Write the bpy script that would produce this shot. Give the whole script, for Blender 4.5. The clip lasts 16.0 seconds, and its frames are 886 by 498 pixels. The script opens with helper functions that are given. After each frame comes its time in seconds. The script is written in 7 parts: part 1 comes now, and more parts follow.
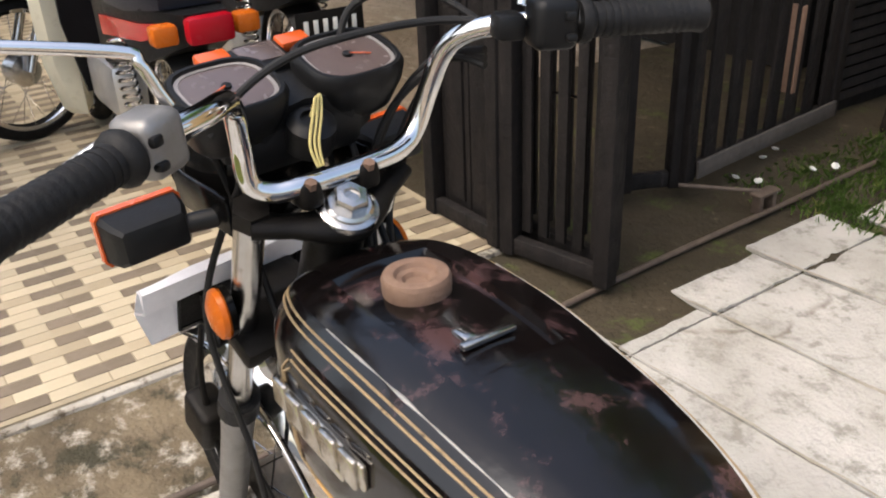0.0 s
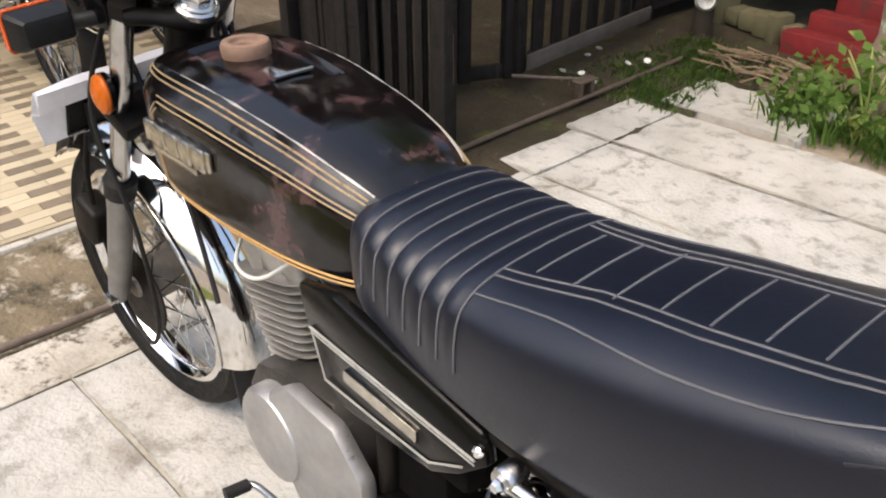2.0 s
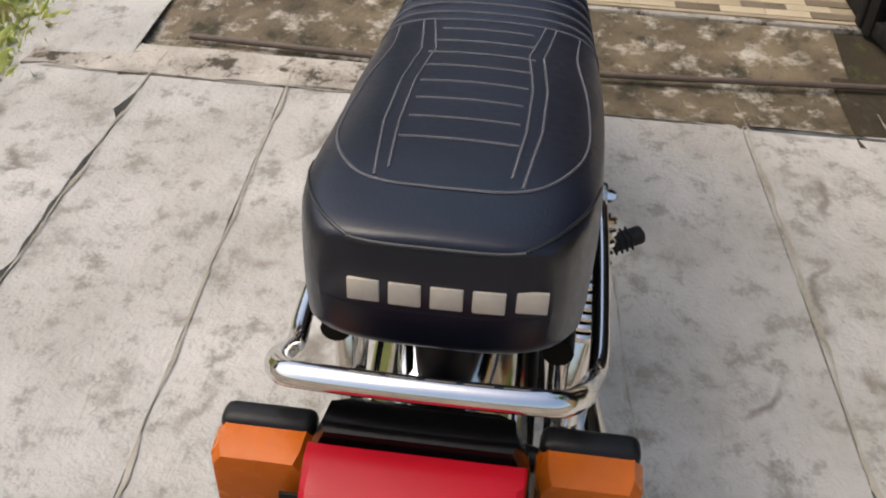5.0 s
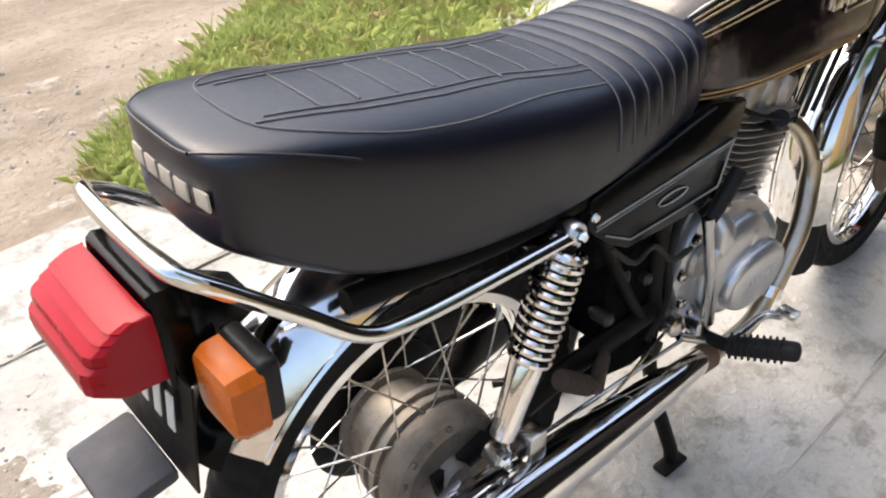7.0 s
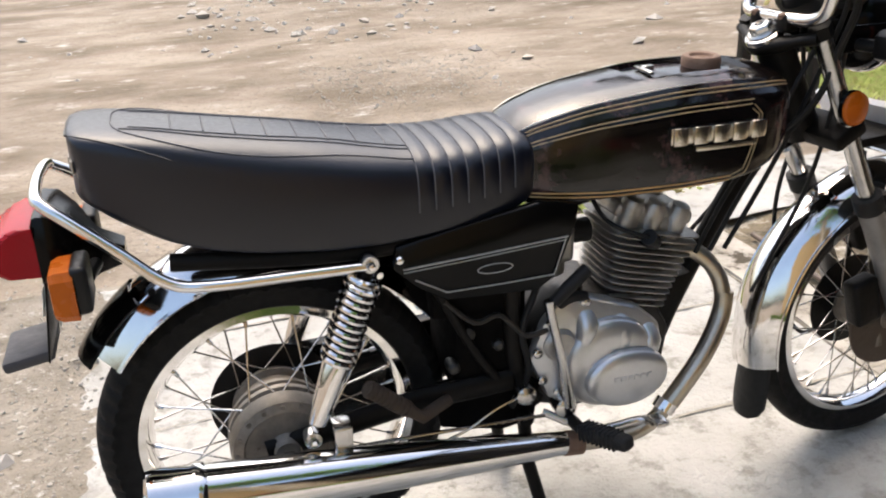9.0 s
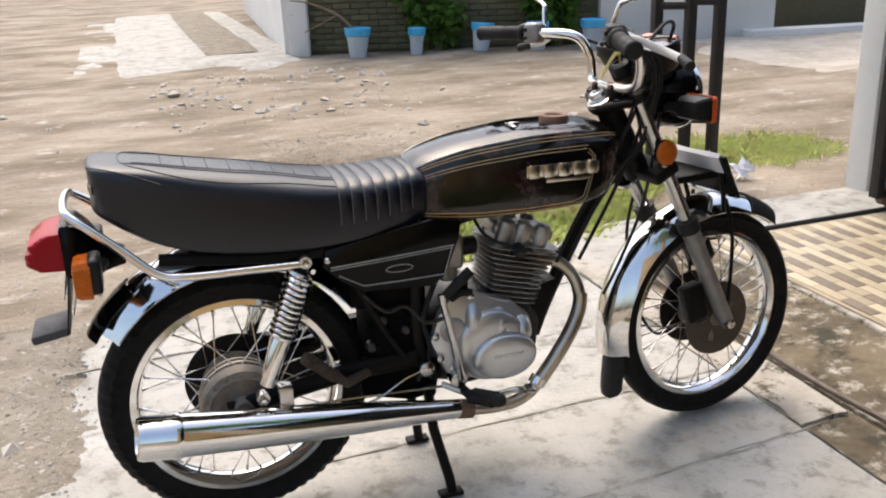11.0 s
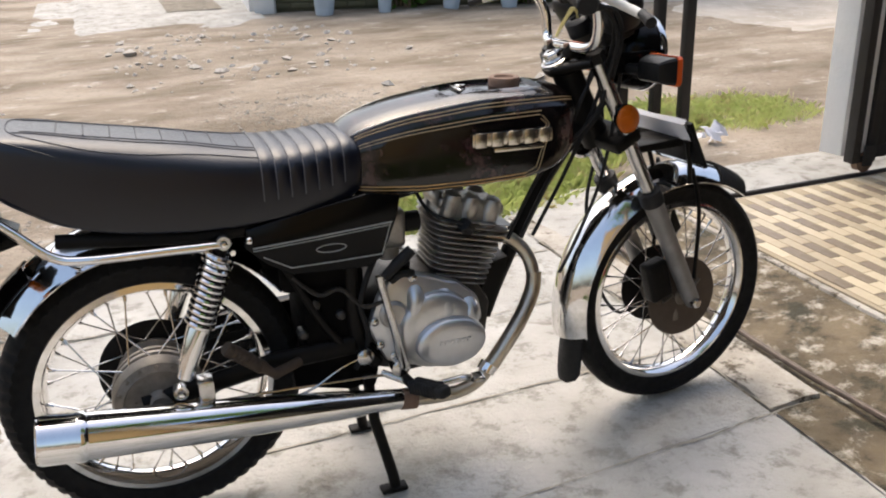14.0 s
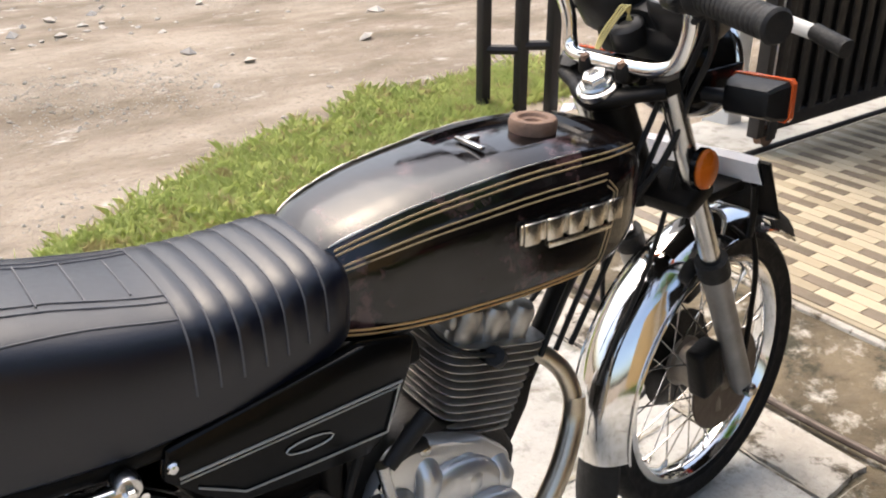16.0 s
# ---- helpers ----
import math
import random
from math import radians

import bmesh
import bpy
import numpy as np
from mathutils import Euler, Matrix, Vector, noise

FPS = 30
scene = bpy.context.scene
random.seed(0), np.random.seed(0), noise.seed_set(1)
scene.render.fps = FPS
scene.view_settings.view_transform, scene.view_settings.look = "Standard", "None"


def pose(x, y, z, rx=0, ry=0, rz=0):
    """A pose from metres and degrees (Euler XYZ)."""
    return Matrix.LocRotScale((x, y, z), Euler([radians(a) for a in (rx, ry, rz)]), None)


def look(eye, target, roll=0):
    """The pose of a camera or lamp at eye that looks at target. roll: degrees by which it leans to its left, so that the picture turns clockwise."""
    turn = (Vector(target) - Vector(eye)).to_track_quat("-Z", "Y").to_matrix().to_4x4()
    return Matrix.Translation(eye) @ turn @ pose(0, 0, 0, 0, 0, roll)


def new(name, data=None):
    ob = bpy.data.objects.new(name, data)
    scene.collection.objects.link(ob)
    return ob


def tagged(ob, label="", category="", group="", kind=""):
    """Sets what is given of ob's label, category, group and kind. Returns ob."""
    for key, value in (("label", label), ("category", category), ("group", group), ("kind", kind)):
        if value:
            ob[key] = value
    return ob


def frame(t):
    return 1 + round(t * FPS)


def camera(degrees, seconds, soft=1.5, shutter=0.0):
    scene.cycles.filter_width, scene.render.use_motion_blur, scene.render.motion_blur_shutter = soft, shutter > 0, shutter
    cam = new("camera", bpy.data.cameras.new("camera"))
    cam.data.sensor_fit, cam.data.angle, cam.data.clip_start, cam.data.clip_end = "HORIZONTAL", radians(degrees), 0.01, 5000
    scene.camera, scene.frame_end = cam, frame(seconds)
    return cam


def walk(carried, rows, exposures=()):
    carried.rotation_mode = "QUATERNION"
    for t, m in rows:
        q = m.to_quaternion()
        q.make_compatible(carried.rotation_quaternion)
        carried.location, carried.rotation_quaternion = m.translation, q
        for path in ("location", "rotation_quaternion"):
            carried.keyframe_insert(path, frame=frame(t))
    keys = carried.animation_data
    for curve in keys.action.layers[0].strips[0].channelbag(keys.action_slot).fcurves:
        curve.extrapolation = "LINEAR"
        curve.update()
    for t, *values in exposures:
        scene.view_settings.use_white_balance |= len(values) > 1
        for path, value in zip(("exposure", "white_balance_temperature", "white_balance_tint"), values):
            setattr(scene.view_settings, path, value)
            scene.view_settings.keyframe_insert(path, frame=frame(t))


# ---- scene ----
cam = camera(52.9, 16.0, 2.0)

PATH = [
    (0, (0.13, 0.371, 1.262), (1.604, -0.604, 0.326), -2.5),
    (0.5, (-0.027, 0.402, 1.271), (1.444, -0.587, 0.345), -3.5),
    (1, (-0.06, 0.56, 1.267), (1.251, -0.677, 0.401), -2.7),
    (1.5, (-0.113, 0.647, 1.258), (1.059, -0.669, 0.312), -1.4),
    (2, (-0.275, 0.56, 1.228), (1.002, -0.578, 0.19), -0.3),
    (2.5, (-0.419, 0.512, 1.222), (0.924, -0.502, 0.142), -0.7),
    (3, (-0.556, 0.488, 1.22), (0.837, -0.418, 0.106), -1.7),
    (3.5, (-0.647, 0.424, 1.235), (0.793, -0.331, 0.071), -1.5),
    (4, (-0.705, 0.256, 1.217), (0.804, -0.181, -0.021), -1.6),
    (4.2, (-0.729, 0.192, 1.214), (0.789, -0.152, -0.041), -1.5),
    (6.3, (-0.567, -0.424, 1.221), (0.626, 0.553, -0.053), 2.2),
    (6.5, (-0.55, -0.485, 1.212), (0.594, 0.572, -0.043), -0.1),
    (7, (-0.512, -0.67, 1.219), (0.51, 0.577, 0.036), -2.6),
    (7.5, (-0.402, -0.84, 1.257), (0.471, 0.584, 0.157), -3.0),
    (8, (-0.224, -1.004, 1.229), (0.421, 0.608, 0.236), -2.4),
    (8.5, (-0.172, -1.162, 1.164), (0.357, 0.565, 0.305), -2.5),
    (9, (-0.116, -1.319, 1.198), (0.396, 0.432, 0.377), -2.6),
    (9.5, (-0.07, -1.494, 1.222), (0.429, 0.289, 0.465), -2.1),
    (10, (-0.081, -1.658, 1.25), (0.406, 0.153, 0.556), -1.9),
    (10.2, (-0.105, -1.701, 1.255), (0.42, 0.106, 0.577), -1.7),
    (12.3, (-0.187, -1.961, 1.249), (0.446, -0.181, 0.594), -2.4),
    (12.5, (-0.179, -1.95, 1.245), (0.449, -0.172, 0.579), -2.5),
    (13, (-0.135, -1.88, 1.238), (0.493, -0.115, 0.54), -2.5),
    (13.5, (-0.074, -1.795, 1.228), (0.538, -0.033, 0.505), -2.3),
    (14, (-0.035, -1.701, 1.223), (0.608, 0.04, 0.478), -1.9),
    (14.5, (-0.021, -1.483, 1.222), (0.748, 0.199, 0.462), -2.3),
    (15, (-0.014, -1.293, 1.23), (0.843, 0.333, 0.443), -2.5),
    (15.5, (0.013, -1.071, 1.226), (0.915, 0.517, 0.412), -2.0),
    (16, (-0.028, -0.868, 1.224), (1.018, 0.596, 0.349), -0.4),
]
walk(cam, [(t, look(eye, target, roll)) for t, eye, target, roll in PATH], exposures=[(0.0, 1.07), (1.0, 0.94), (1.5, 1.06), (2.0, 1.17), (3.0, 1.0), (3.5, 0.7), (4.2, 0.55), (6.5, 1.0), (7.0, 1.45), (7.5, 1.62), (8.0, 1.55), (9.0, 1.26), (10.2, 1.1), (12.5, 1.04), (14.5, 1.02), (15.5, 1.12), (16.0, 1.34)])

# ---- light ----
world = bpy.data.worlds.new("sky")
scene.world = world
world.use_nodes = True
wn = world.node_tree.nodes
sky = wn.new("ShaderNodeTexSky")
sky.sky_type = "NISHITA"
sky.sun_disc = False
sky.sun_elevation = radians(61)
sky.sun_rotation = radians(0)
sky.air_density, sky.dust_density, sky.ozone_density = 1.2, 6.0, 0.7
wn["Background"].inputs["Strength"].default_value = 0.15
world.node_tree.links.new(sky.outputs[0], wn["Background"].inputs["Color"])
sun = new("sun", bpy.data.lights.new("sun", "SUN"))
sun.data.energy, sun.data.angle, sun.data.color = 0.6, radians(58), (1.0, 0.99, 0.97)
sun.matrix_world = look((0.0, 3.3, 6.0), (0.0, 0.0, 0.0))


# ---- materials ----
def mat(name, col, rough=0.5, metal=0.0, col2=None, scale=6.0, amount=0.5, bump=0.0, bscale=80.0, spots=None, sscale=20.0, smin=0.6, coat=0.0,
        rvar=0.15, piece=0.0, trans=0.0, sss=0.0, spec=0.5, stretch=None, soft=0.07, moss=None, mscale=4.0, mmin=0.58, cracks=0.0, sheen=0.0):
    """A procedural surface: col and col2 mixed by broad noise, spots of a third colour by finer noise, fine relief, uneven gloss."""
    m = bpy.data.materials.new(name)
    m.use_nodes = True
    nt = m.node_tree
    N, L = nt.nodes, nt.links
    b = N["Principled BSDF"]
    tc = N.new("ShaderNodeTexCoord")
    n1 = N.new("ShaderNodeTexNoise")
    n1.inputs["Scale"].default_value, n1.inputs["Detail"].default_value, n1.inputs["Roughness"].default_value = scale, 6.0, 0.65
    place = tc.outputs["Object"]
    if stretch:
        mp = N.new("ShaderNodeMapping")
        mp.inputs["Scale"].default_value = stretch
        L.new(place, mp.inputs["Vector"])
        place = mp.outputs[0]
    L.new(place, n1.inputs["Vector"])
    r1 = N.new("ShaderNodeMapRange")
    r1.inputs[1].default_value, r1.inputs[2].default_value = 0.5 - 0.5 * amount * 0.6, 0.5 + 0.5 * amount * 0.6
    L.new(n1.outputs["Fac"], r1.inputs[0])
    mix = N.new("ShaderNodeMix")
    mix.data_type = "RGBA"
    c2 = col2 or tuple(v * 0.72 for v in col)
    mix.inputs[6].default_value, mix.inputs[7].default_value = (*col, 1), (*c2, 1)
    L.new(r1.outputs[0], mix.inputs[0])
    out = mix.outputs[2]
    if spots:
        n2 = N.new("ShaderNodeTexNoise")
        n2.inputs["Scale"].default_value, n2.inputs["Detail"].default_value, n2.inputs["Roughness"].default_value = sscale, 8.0, 0.7
        L.new(place, n2.inputs["Vector"])
        r2 = N.new("ShaderNodeMapRange")
        r2.inputs[1].default_value, r2.inputs[2].default_value = smin, smin + soft
        L.new(n2.outputs["Fac"], r2.inputs[0])
        m2 = N.new("ShaderNodeMix")
        m2.data_type = "RGBA"
        m2.inputs[7].default_value = (*spots, 1)
        L.new(r2.outputs[0], m2.inputs[0])
        L.new(out, m2.inputs[6])
        out = m2.outputs[2]
    if moss:
        n5 = N.new("ShaderNodeTexNoise")
        n5.inputs["Scale"].default_value, n5.inputs["Detail"].default_value, n5.inputs["Roughness"].default_value = mscale, 9.0, 0.72
        L.new(tc.outputs["Object"], n5.inputs["Vector"])
        r5 = N.new("ShaderNodeMapRange")
        r5.inputs[1].default_value, r5.inputs[2].default_value = mmin, mmin + 0.1
        L.new(n5.outputs["Fac"], r5.inputs[0])
        m5 = N.new("ShaderNodeMix")
        m5.data_type = "RGBA"
        m5.inputs[7].default_value = (*moss, 1)
        L.new(r5.outputs[0], m5.inputs[0])
        L.new(out, m5.inputs[6])
        out = m5.outputs[2]
    if cracks:
        n6 = N.new("ShaderNodeTexNoise")
        n6.inputs["Scale"].default_value, n6.inputs["Detail"].default_value = 5.0, 6.0
        L.new(tc.outputs["Object"], n6.inputs["Vector"])
        mx = N.new("ShaderNodeMix")
        mx.data_type = "RGBA"
        mx.inputs[0].default_value = 0.16
        L.new(tc.outputs["Object"], mx.inputs[6])
        L.new(n6.outputs["Color"], mx.inputs[7])
        vo = N.new("ShaderNodeTexVoronoi")
        vo.feature = "DISTANCE_TO_EDGE"
        vo.inputs["Scale"].default_value = cracks
        L.new(mx.outputs[2], vo.inputs["Vector"])
        r6 = N.new("ShaderNodeMapRange")
        r6.inputs[1].default_value, r6.inputs[2].default_value = 0.016, 0.003
        L.new(vo.outputs["Distance"], r6.inputs[0])
        r7 = N.new("ShaderNodeMapRange")
        r7.inputs[1].default_value, r7.inputs[2].default_value, r7.inputs[4].default_value = 0.5, 0.62, 0.75
        L.new(n6.outputs["Fac"], r7.inputs[0])
        mu = N.new("ShaderNodeMath")
        mu.operation = "MULTIPLY"
        L.new(r6.outputs[0], mu.inputs[0])
        L.new(r7.outputs[0], mu.inputs[1])
        m6 = N.new("ShaderNodeMix")
        m6.data_type = "RGBA"
        m6.inputs[7].default_value = (0.16, 0.14, 0.11, 1)
        L.new(mu.outputs[0], m6.inputs[0])
        L.new(out, m6.inputs[6])
        out = m6.outputs[2]
    if piece:
        oi = N.new("ShaderNodeObjectInfo")
        hs = N.new("ShaderNodeHueSaturation")
        mr = N.new("ShaderNodeMapRange")
        mr.inputs[3].default_value, mr.inputs[4].default_value = 1 - piece, 1 + piece
        L.new(oi.outputs["Random"], mr.inputs[0])
        L.new(mr.outputs[0], hs.inputs["Value"])
        L.new(out, hs.inputs["Color"])
        out = hs.outputs["Color"]
    L.new(out, b.inputs["Base Color"])
    b.inputs["Metallic"].default_value = metal
    n3 = N.new("ShaderNodeTexNoise")
    n3.inputs["Scale"].default_value, n3.inputs["Detail"].default_value = bscale * 0.35, 5.0
    L.new(tc.outputs["Object"], n3.inputs["Vector"])
    r3 = N.new("ShaderNodeMapRange")
    r3.inputs[1].default_value, r3.inputs[2].default_value = 0.3, 0.7
    r3.inputs[3].default_value, r3.inputs[4].default_value = max(0.02, rough * (1 - rvar)), min(1.0, rough * (1 + rvar))
    L.new(n3.outputs["Fac"], r3.inputs[0])
    L.new(r3.outputs[0], b.inputs["Roughness"])
    b.inputs["Specular IOR Level"].default_value = spec
    b.inputs["Coat Weight"].default_value = coat
    b.inputs["Coat Roughness"].default_value = 0.08
    b.inputs["Transmission Weight"].default_value = trans
    b.inputs["Sheen Weight"].default_value = sheen
    b.inputs["Sheen Roughness"].default_value = 0.35
    b.inputs["Sheen Tint"].default_value = (0.8, 0.86, 1.0, 1.0)
    if sss:
        b.inputs["Subsurface Weight"].default_value = sss
        b.inputs["Subsurface Radius"].default_value = (0.01, 0.01, 0.01)
    if bump:
        n4 = N.new("ShaderNodeTexNoise")
        n4.inputs["Scale"].default_value, n4.inputs["Detail"].default_value, n4.inputs["Roughness"].default_value = bscale, 6.0, 0.6
        L.new(tc.outputs["Object"], n4.inputs["Vector"])
        bp = N.new("ShaderNodeBump")
        bp.inputs["Strength"].default_value, bp.inputs["Distance"].default_value = bump, 0.6 / bscale
        L.new(n4.outputs["Fac"], bp.inputs["Height"])
        L.new(bp.outputs[0], b.inputs["Normal"])
    return m


def leafy(m):
    """Lets light through thin leaves."""
    N, L = m.node_tree.nodes, m.node_tree.links
    b = N["Principled BSDF"]
    tr = N.new("ShaderNodeBsdfTranslucent")
    L.new(b.inputs["Base Color"].links[0].from_socket, tr.inputs["Color"])
    mx = N.new("ShaderNodeMixShader")
    mx.inputs[0].default_value = 0.62
    L.new(b.outputs[0], mx.inputs[1])
    L.new(tr.outputs[0], mx.inputs[2])
    L.new(mx.outputs[0], N["Material Output"].inputs["Surface"])
    return m


M_PAINT = mat("black_tank_paint", (0.0018, 0.0016, 0.0016), 0.11, 0.0, (0.006, 0.004, 0.0038), 5, 0.8, 0.04, 130, (0.055, 0.03, 0.03), 13, 0.555, 0.0, 0.7, spec=0.5, soft=0.08, sheen=0.0)
M_BLACK = mat("black_gloss_paint", (0.002, 0.002, 0.002), 0.16, 0.0, (0.004, 0.0037, 0.0035), 9, 1.0, 0.06, 120, (0.04, 0.032, 0.025), 30, 0.72, spec=0.14)
M_FRAME = mat("dusty_black_metal", (0.004, 0.0037, 0.0035), 0.45, 0.0, (0.012, 0.010, 0.008), 14, 1.0, 0.2, 150, (0.06, 0.04, 0.025), 24, 0.7, spec=0.12)
M_PLAST = mat("black_plastic", (0.005, 0.005, 0.0055), 0.42, 0.0, (0.010, 0.010, 0.010), 12, 0.8, 0.15, 240, spec=0.22)
M_VINYL = mat("black_vinyl", (0.002, 0.0028, 0.0075), 0.33, 0.0, (0.0036, 0.0046, 0.011), 5, 0.8, 0.2, 420, spec=0.5, sheen=0.06)
M_SEAM = mat("grey_seam_thread", (0.085, 0.085, 0.092), 0.7, 0.0, bump=0.3, bscale=600)
M_RUBBER = mat("worn_rubber", (0.006, 0.006, 0.0065), 0.6, 0.0, (0.016, 0.015, 0.014), 10, 1.0, 0.35, 200, spec=0.25)
M_TYRE = mat("tyre_rubber", (0.005, 0.005, 0.0055), 0.7, 0.0, (0.012, 0.011, 0.010), 9, 1.0, 0.3, 160, (0.05, 0.043, 0.036), 18, 0.72, spec=0.18)
M_CHROME = mat("chrome", (0.82, 0.80, 0.775), 0.08, 1.0, (0.7, 0.69, 0.68), 10, 0.8, 0.015, 60, (0.28, 0.22, 0.17), 40, 0.72, 0, 0.6)
M_STEEL = mat("dull_chrome", (0.62, 0.61, 0.6), 0.2, 1.0, (0.42, 0.4, 0.37), 20, 1.0, 0.08, 160, (0.2, 0.13, 0.08), 35, 0.66)
M_ALU = mat("cast_aluminium", (0.62, 0.625, 0.63), 0.33, 0.8, (0.5, 0.505, 0.51), 16, 0.8, 0.05, 220, (0.46, 0.45, 0.43), 40, 0.68)
# same alloy as M_ALU, darkened to offset the sun on the left side
M_ALUD = mat("sun_offset_aluminium", (0.4, 0.395, 0.39), 0.42, 0.7, (0.27, 0.26, 0.25), 14, 0.8, 0.15, 200, (0.1, 0.085, 0.07), 22, 0.64)
M_FIN = mat("grimy_fin_aluminium", (0.5, 0.485, 0.46), 0.36, 0.7, (0.28, 0.26, 0.23), 22, 0.8, 0.25, 200, (0.09, 0.075, 0.06), 30, 0.63)
M_GRIME = mat("greasy_engine_case", (0.05, 0.045, 0.04), 0.45, 0.4, (0.02, 0.018, 0.016), 18, 0.9, 0.3, 160, (0.12, 0.1, 0.08), 24, 0.64)
M_PEG = mat("brown_dusty_rubber", (0.075, 0.055, 0.04), 0.7, 0.0, (0.05, 0.036, 0.026), 26, 0.9, 0.4, 200, spec=0.2)
M_HUB = mat("oxidised_hub_metal", (0.3, 0.265, 0.225), 0.5, 0.7, (0.14, 0.12, 0.095), 24, 0.8, 0.25, 180, (0.08, 0.06, 0.045), 40, 0.62)
M_FORK = mat("grey_fork_metal", (0.3, 0.29, 0.28), 0.45, 0.6, (0.17, 0.16, 0.15), 14, 1.0, 0.2, 150)
M_RUST = mat("rusty_brown_metal", (0.15, 0.083, 0.054), 0.75, 0.1, (0.23, 0.148, 0.1), 30, 1.0, 0.5, 200)
M_RAIL = mat("brown_worn_rail", (0.14, 0.105, 0.08), 0.6, 0.2, (0.07, 0.05, 0.038), 18, 0.8, 0.3, 120)
M_GILT = mat("bright_gold_pinstripe", (0.6, 0.36, 0.13), 0.35, 0.2, (0.45, 0.26, 0.1), 40, 0.8, spots=(0.05, 0.03, 0.02), sscale=50, smin=0.68)
M_GOLD = mat("gold_pinstripe", (0.36, 0.26, 0.14), 0.45, 0.1, (0.24, 0.17, 0.09), 40, 0.8, spots=(0.04, 0.03, 0.02), sscale=55, smin=0.58)
M_SILVERLINE = mat("silver_pinstripe", (0.45, 0.44, 0.4), 0.35, 0.3, (0.28, 0.27, 0.25), 40, 1.0)
M_EMBLEM = mat("gilt_chrome_emblem", (0.78, 0.74, 0.66), 0.22, 1.0, (0.45, 0.4, 0.33), 60, 1.0, 0.2, 300)
M_BEIGE = mat("beige_print", (0.5, 0.44, 0.34), 0.6, 0.0, (0.4, 0.35, 0.28), 90, 1.0)
M_RED = mat("red_lens", (0.27, 0.003, 0.009), 0.24, 0.0, (0.35, 0.006, 0.015), 8, 0.9, 0.02, 60, sss=0.05, spec=0.18)
M_AMBER = mat("amber_lens", (0.5, 0.115, 0.008), 0.28, 0.0, (0.38, 0.085, 0.008), 18, 0.9, 0.04, 90, sss=0.05, spec=0.2)
M_ORANGE = mat("orange_lens", (0.6, 0.1, 0.02), 0.25, 0.0, coat=0.4)
M_PAPER = mat("white_paper", (0.86, 0.86, 0.9), 0.7, 0.0, (0.7, 0.7, 0.74), 12, 0.6, 0.1, 60)
M_DIAL = mat("faded_dial_glass", (0.08, 0.057, 0.052), 0.25, 0.0, (0.105, 0.08, 0.074), 20, 0.9, 0.05, 200, coat=0.3)
M_DIALRING = mat("grey_dial_ring", (0.25, 0.23, 0.22), 0.4, 0.0)
M_YELLOW = mat("yellow_wire", (0.62, 0.52, 0.2), 0.6)
M_CONC = mat("worn_concrete", (0.465, 0.45, 0.415), 0.9, 0.0, (0.33, 0.315, 0.28), 3.0, 0.5, 0.9, 70, (0.15, 0.135, 0.11), 5.0, 0.568, piece=0.05, spec=0.25, soft=0.2, moss=(0.25, 0.24, 0.205), mscale=12.0, mmin=0.53, cracks=1.3)
M_FLAKE = mat("flaking_concrete", (0.47, 0.435, 0.375), 0.9, 0.0, (0.28, 0.25, 0.205), 5.0, 0.5, 0.9, 70, (0.07, 0.058, 0.04), 8.0, 0.55, spec=0.2, moss=(0.1, 0.08, 0.055), mscale=13.0, mmin=0.55)
M_MOSS = mat("mossy_wet_concrete", (0.185, 0.145, 0.09), 0.8, 0.0, (0.06, 0.047, 0.028), 3.5, 0.5, 0.9, 60, (0.46, 0.42, 0.35), 11.0, 0.52, spec=0.3, soft=0.14, moss=(0.04, 0.036, 0.02), mscale=7.0, mmin=0.535)
M_DIRT = mat("dirt_road", (0.35, 0.295, 0.23), 0.95, 0.0, (0.165, 0.13, 0.09), 1.3, 0.42, 1.0, 24, (0.54, 0.5, 0.44), 5.0, 0.58, spec=0.2, stretch=(0.65, 1.25, 1.0), soft=0.14, moss=(0.2, 0.165, 0.125), mscale=30.0, mmin=0.54)
M_LANE = mat("worn_lane_paving", (0.5, 0.455, 0.39), 0.92, 0.0, (0.36, 0.32, 0.265), 2.2, 0.5, 0.8, 30, (0.58, 0.55, 0.5), 7.0, 0.56, spec=0.2, soft=0.15)
M_GRAVEL = mat("grey_gravel", (0.4, 0.37, 0.32), 0.9, 0.0, (0.26, 0.24, 0.2), 20, 1.2, 0.6, 120)
M_PEBBLE = mat("pale_rubble", (0.52, 0.48, 0.42), 0.9, 0.0, (0.38, 0.34, 0.29), 14, 1.2, 0.5, 90)
M_GRASS = leafy(mat("grass_blades", (0.7, 0.74, 0.32), 0.7, 0.0, (0.54, 0.64, 0.25), 5, 0.9, spots=(0.62, 0.55, 0.3), sscale=9, smin=0.53, spec=0.2))
M_LEAF = leafy(mat("green_leaves", (0.16, 0.28, 0.05), 0.55, 0.0, (0.07, 0.16, 0.03), 9, 0.9, spec=0.3))
M_TILE = mat("cream_floor_brick", (0.50, 0.425, 0.295), 0.45, 0.0, (0.42, 0.355, 0.24), 3, 0.8, 0.1, 120, piece=0.1)
M_TILED = mat("brown_floor_brick", (0.205, 0.163, 0.115), 0.48, 0.0, (0.13, 0.1, 0.065), 6, 0.8, 0.1, 120, piece=0.12)
M_TILET = mat("tan_floor_brick", (0.41, 0.345, 0.235), 0.45, 0.0, (0.33, 0.265, 0.17), 3, 0.8, 0.1, 120, piece=0.1)
M_GROUT = mat("floor_grout", (0.38, 0.315, 0.21), 0.8, 0.0, bump=0.2)
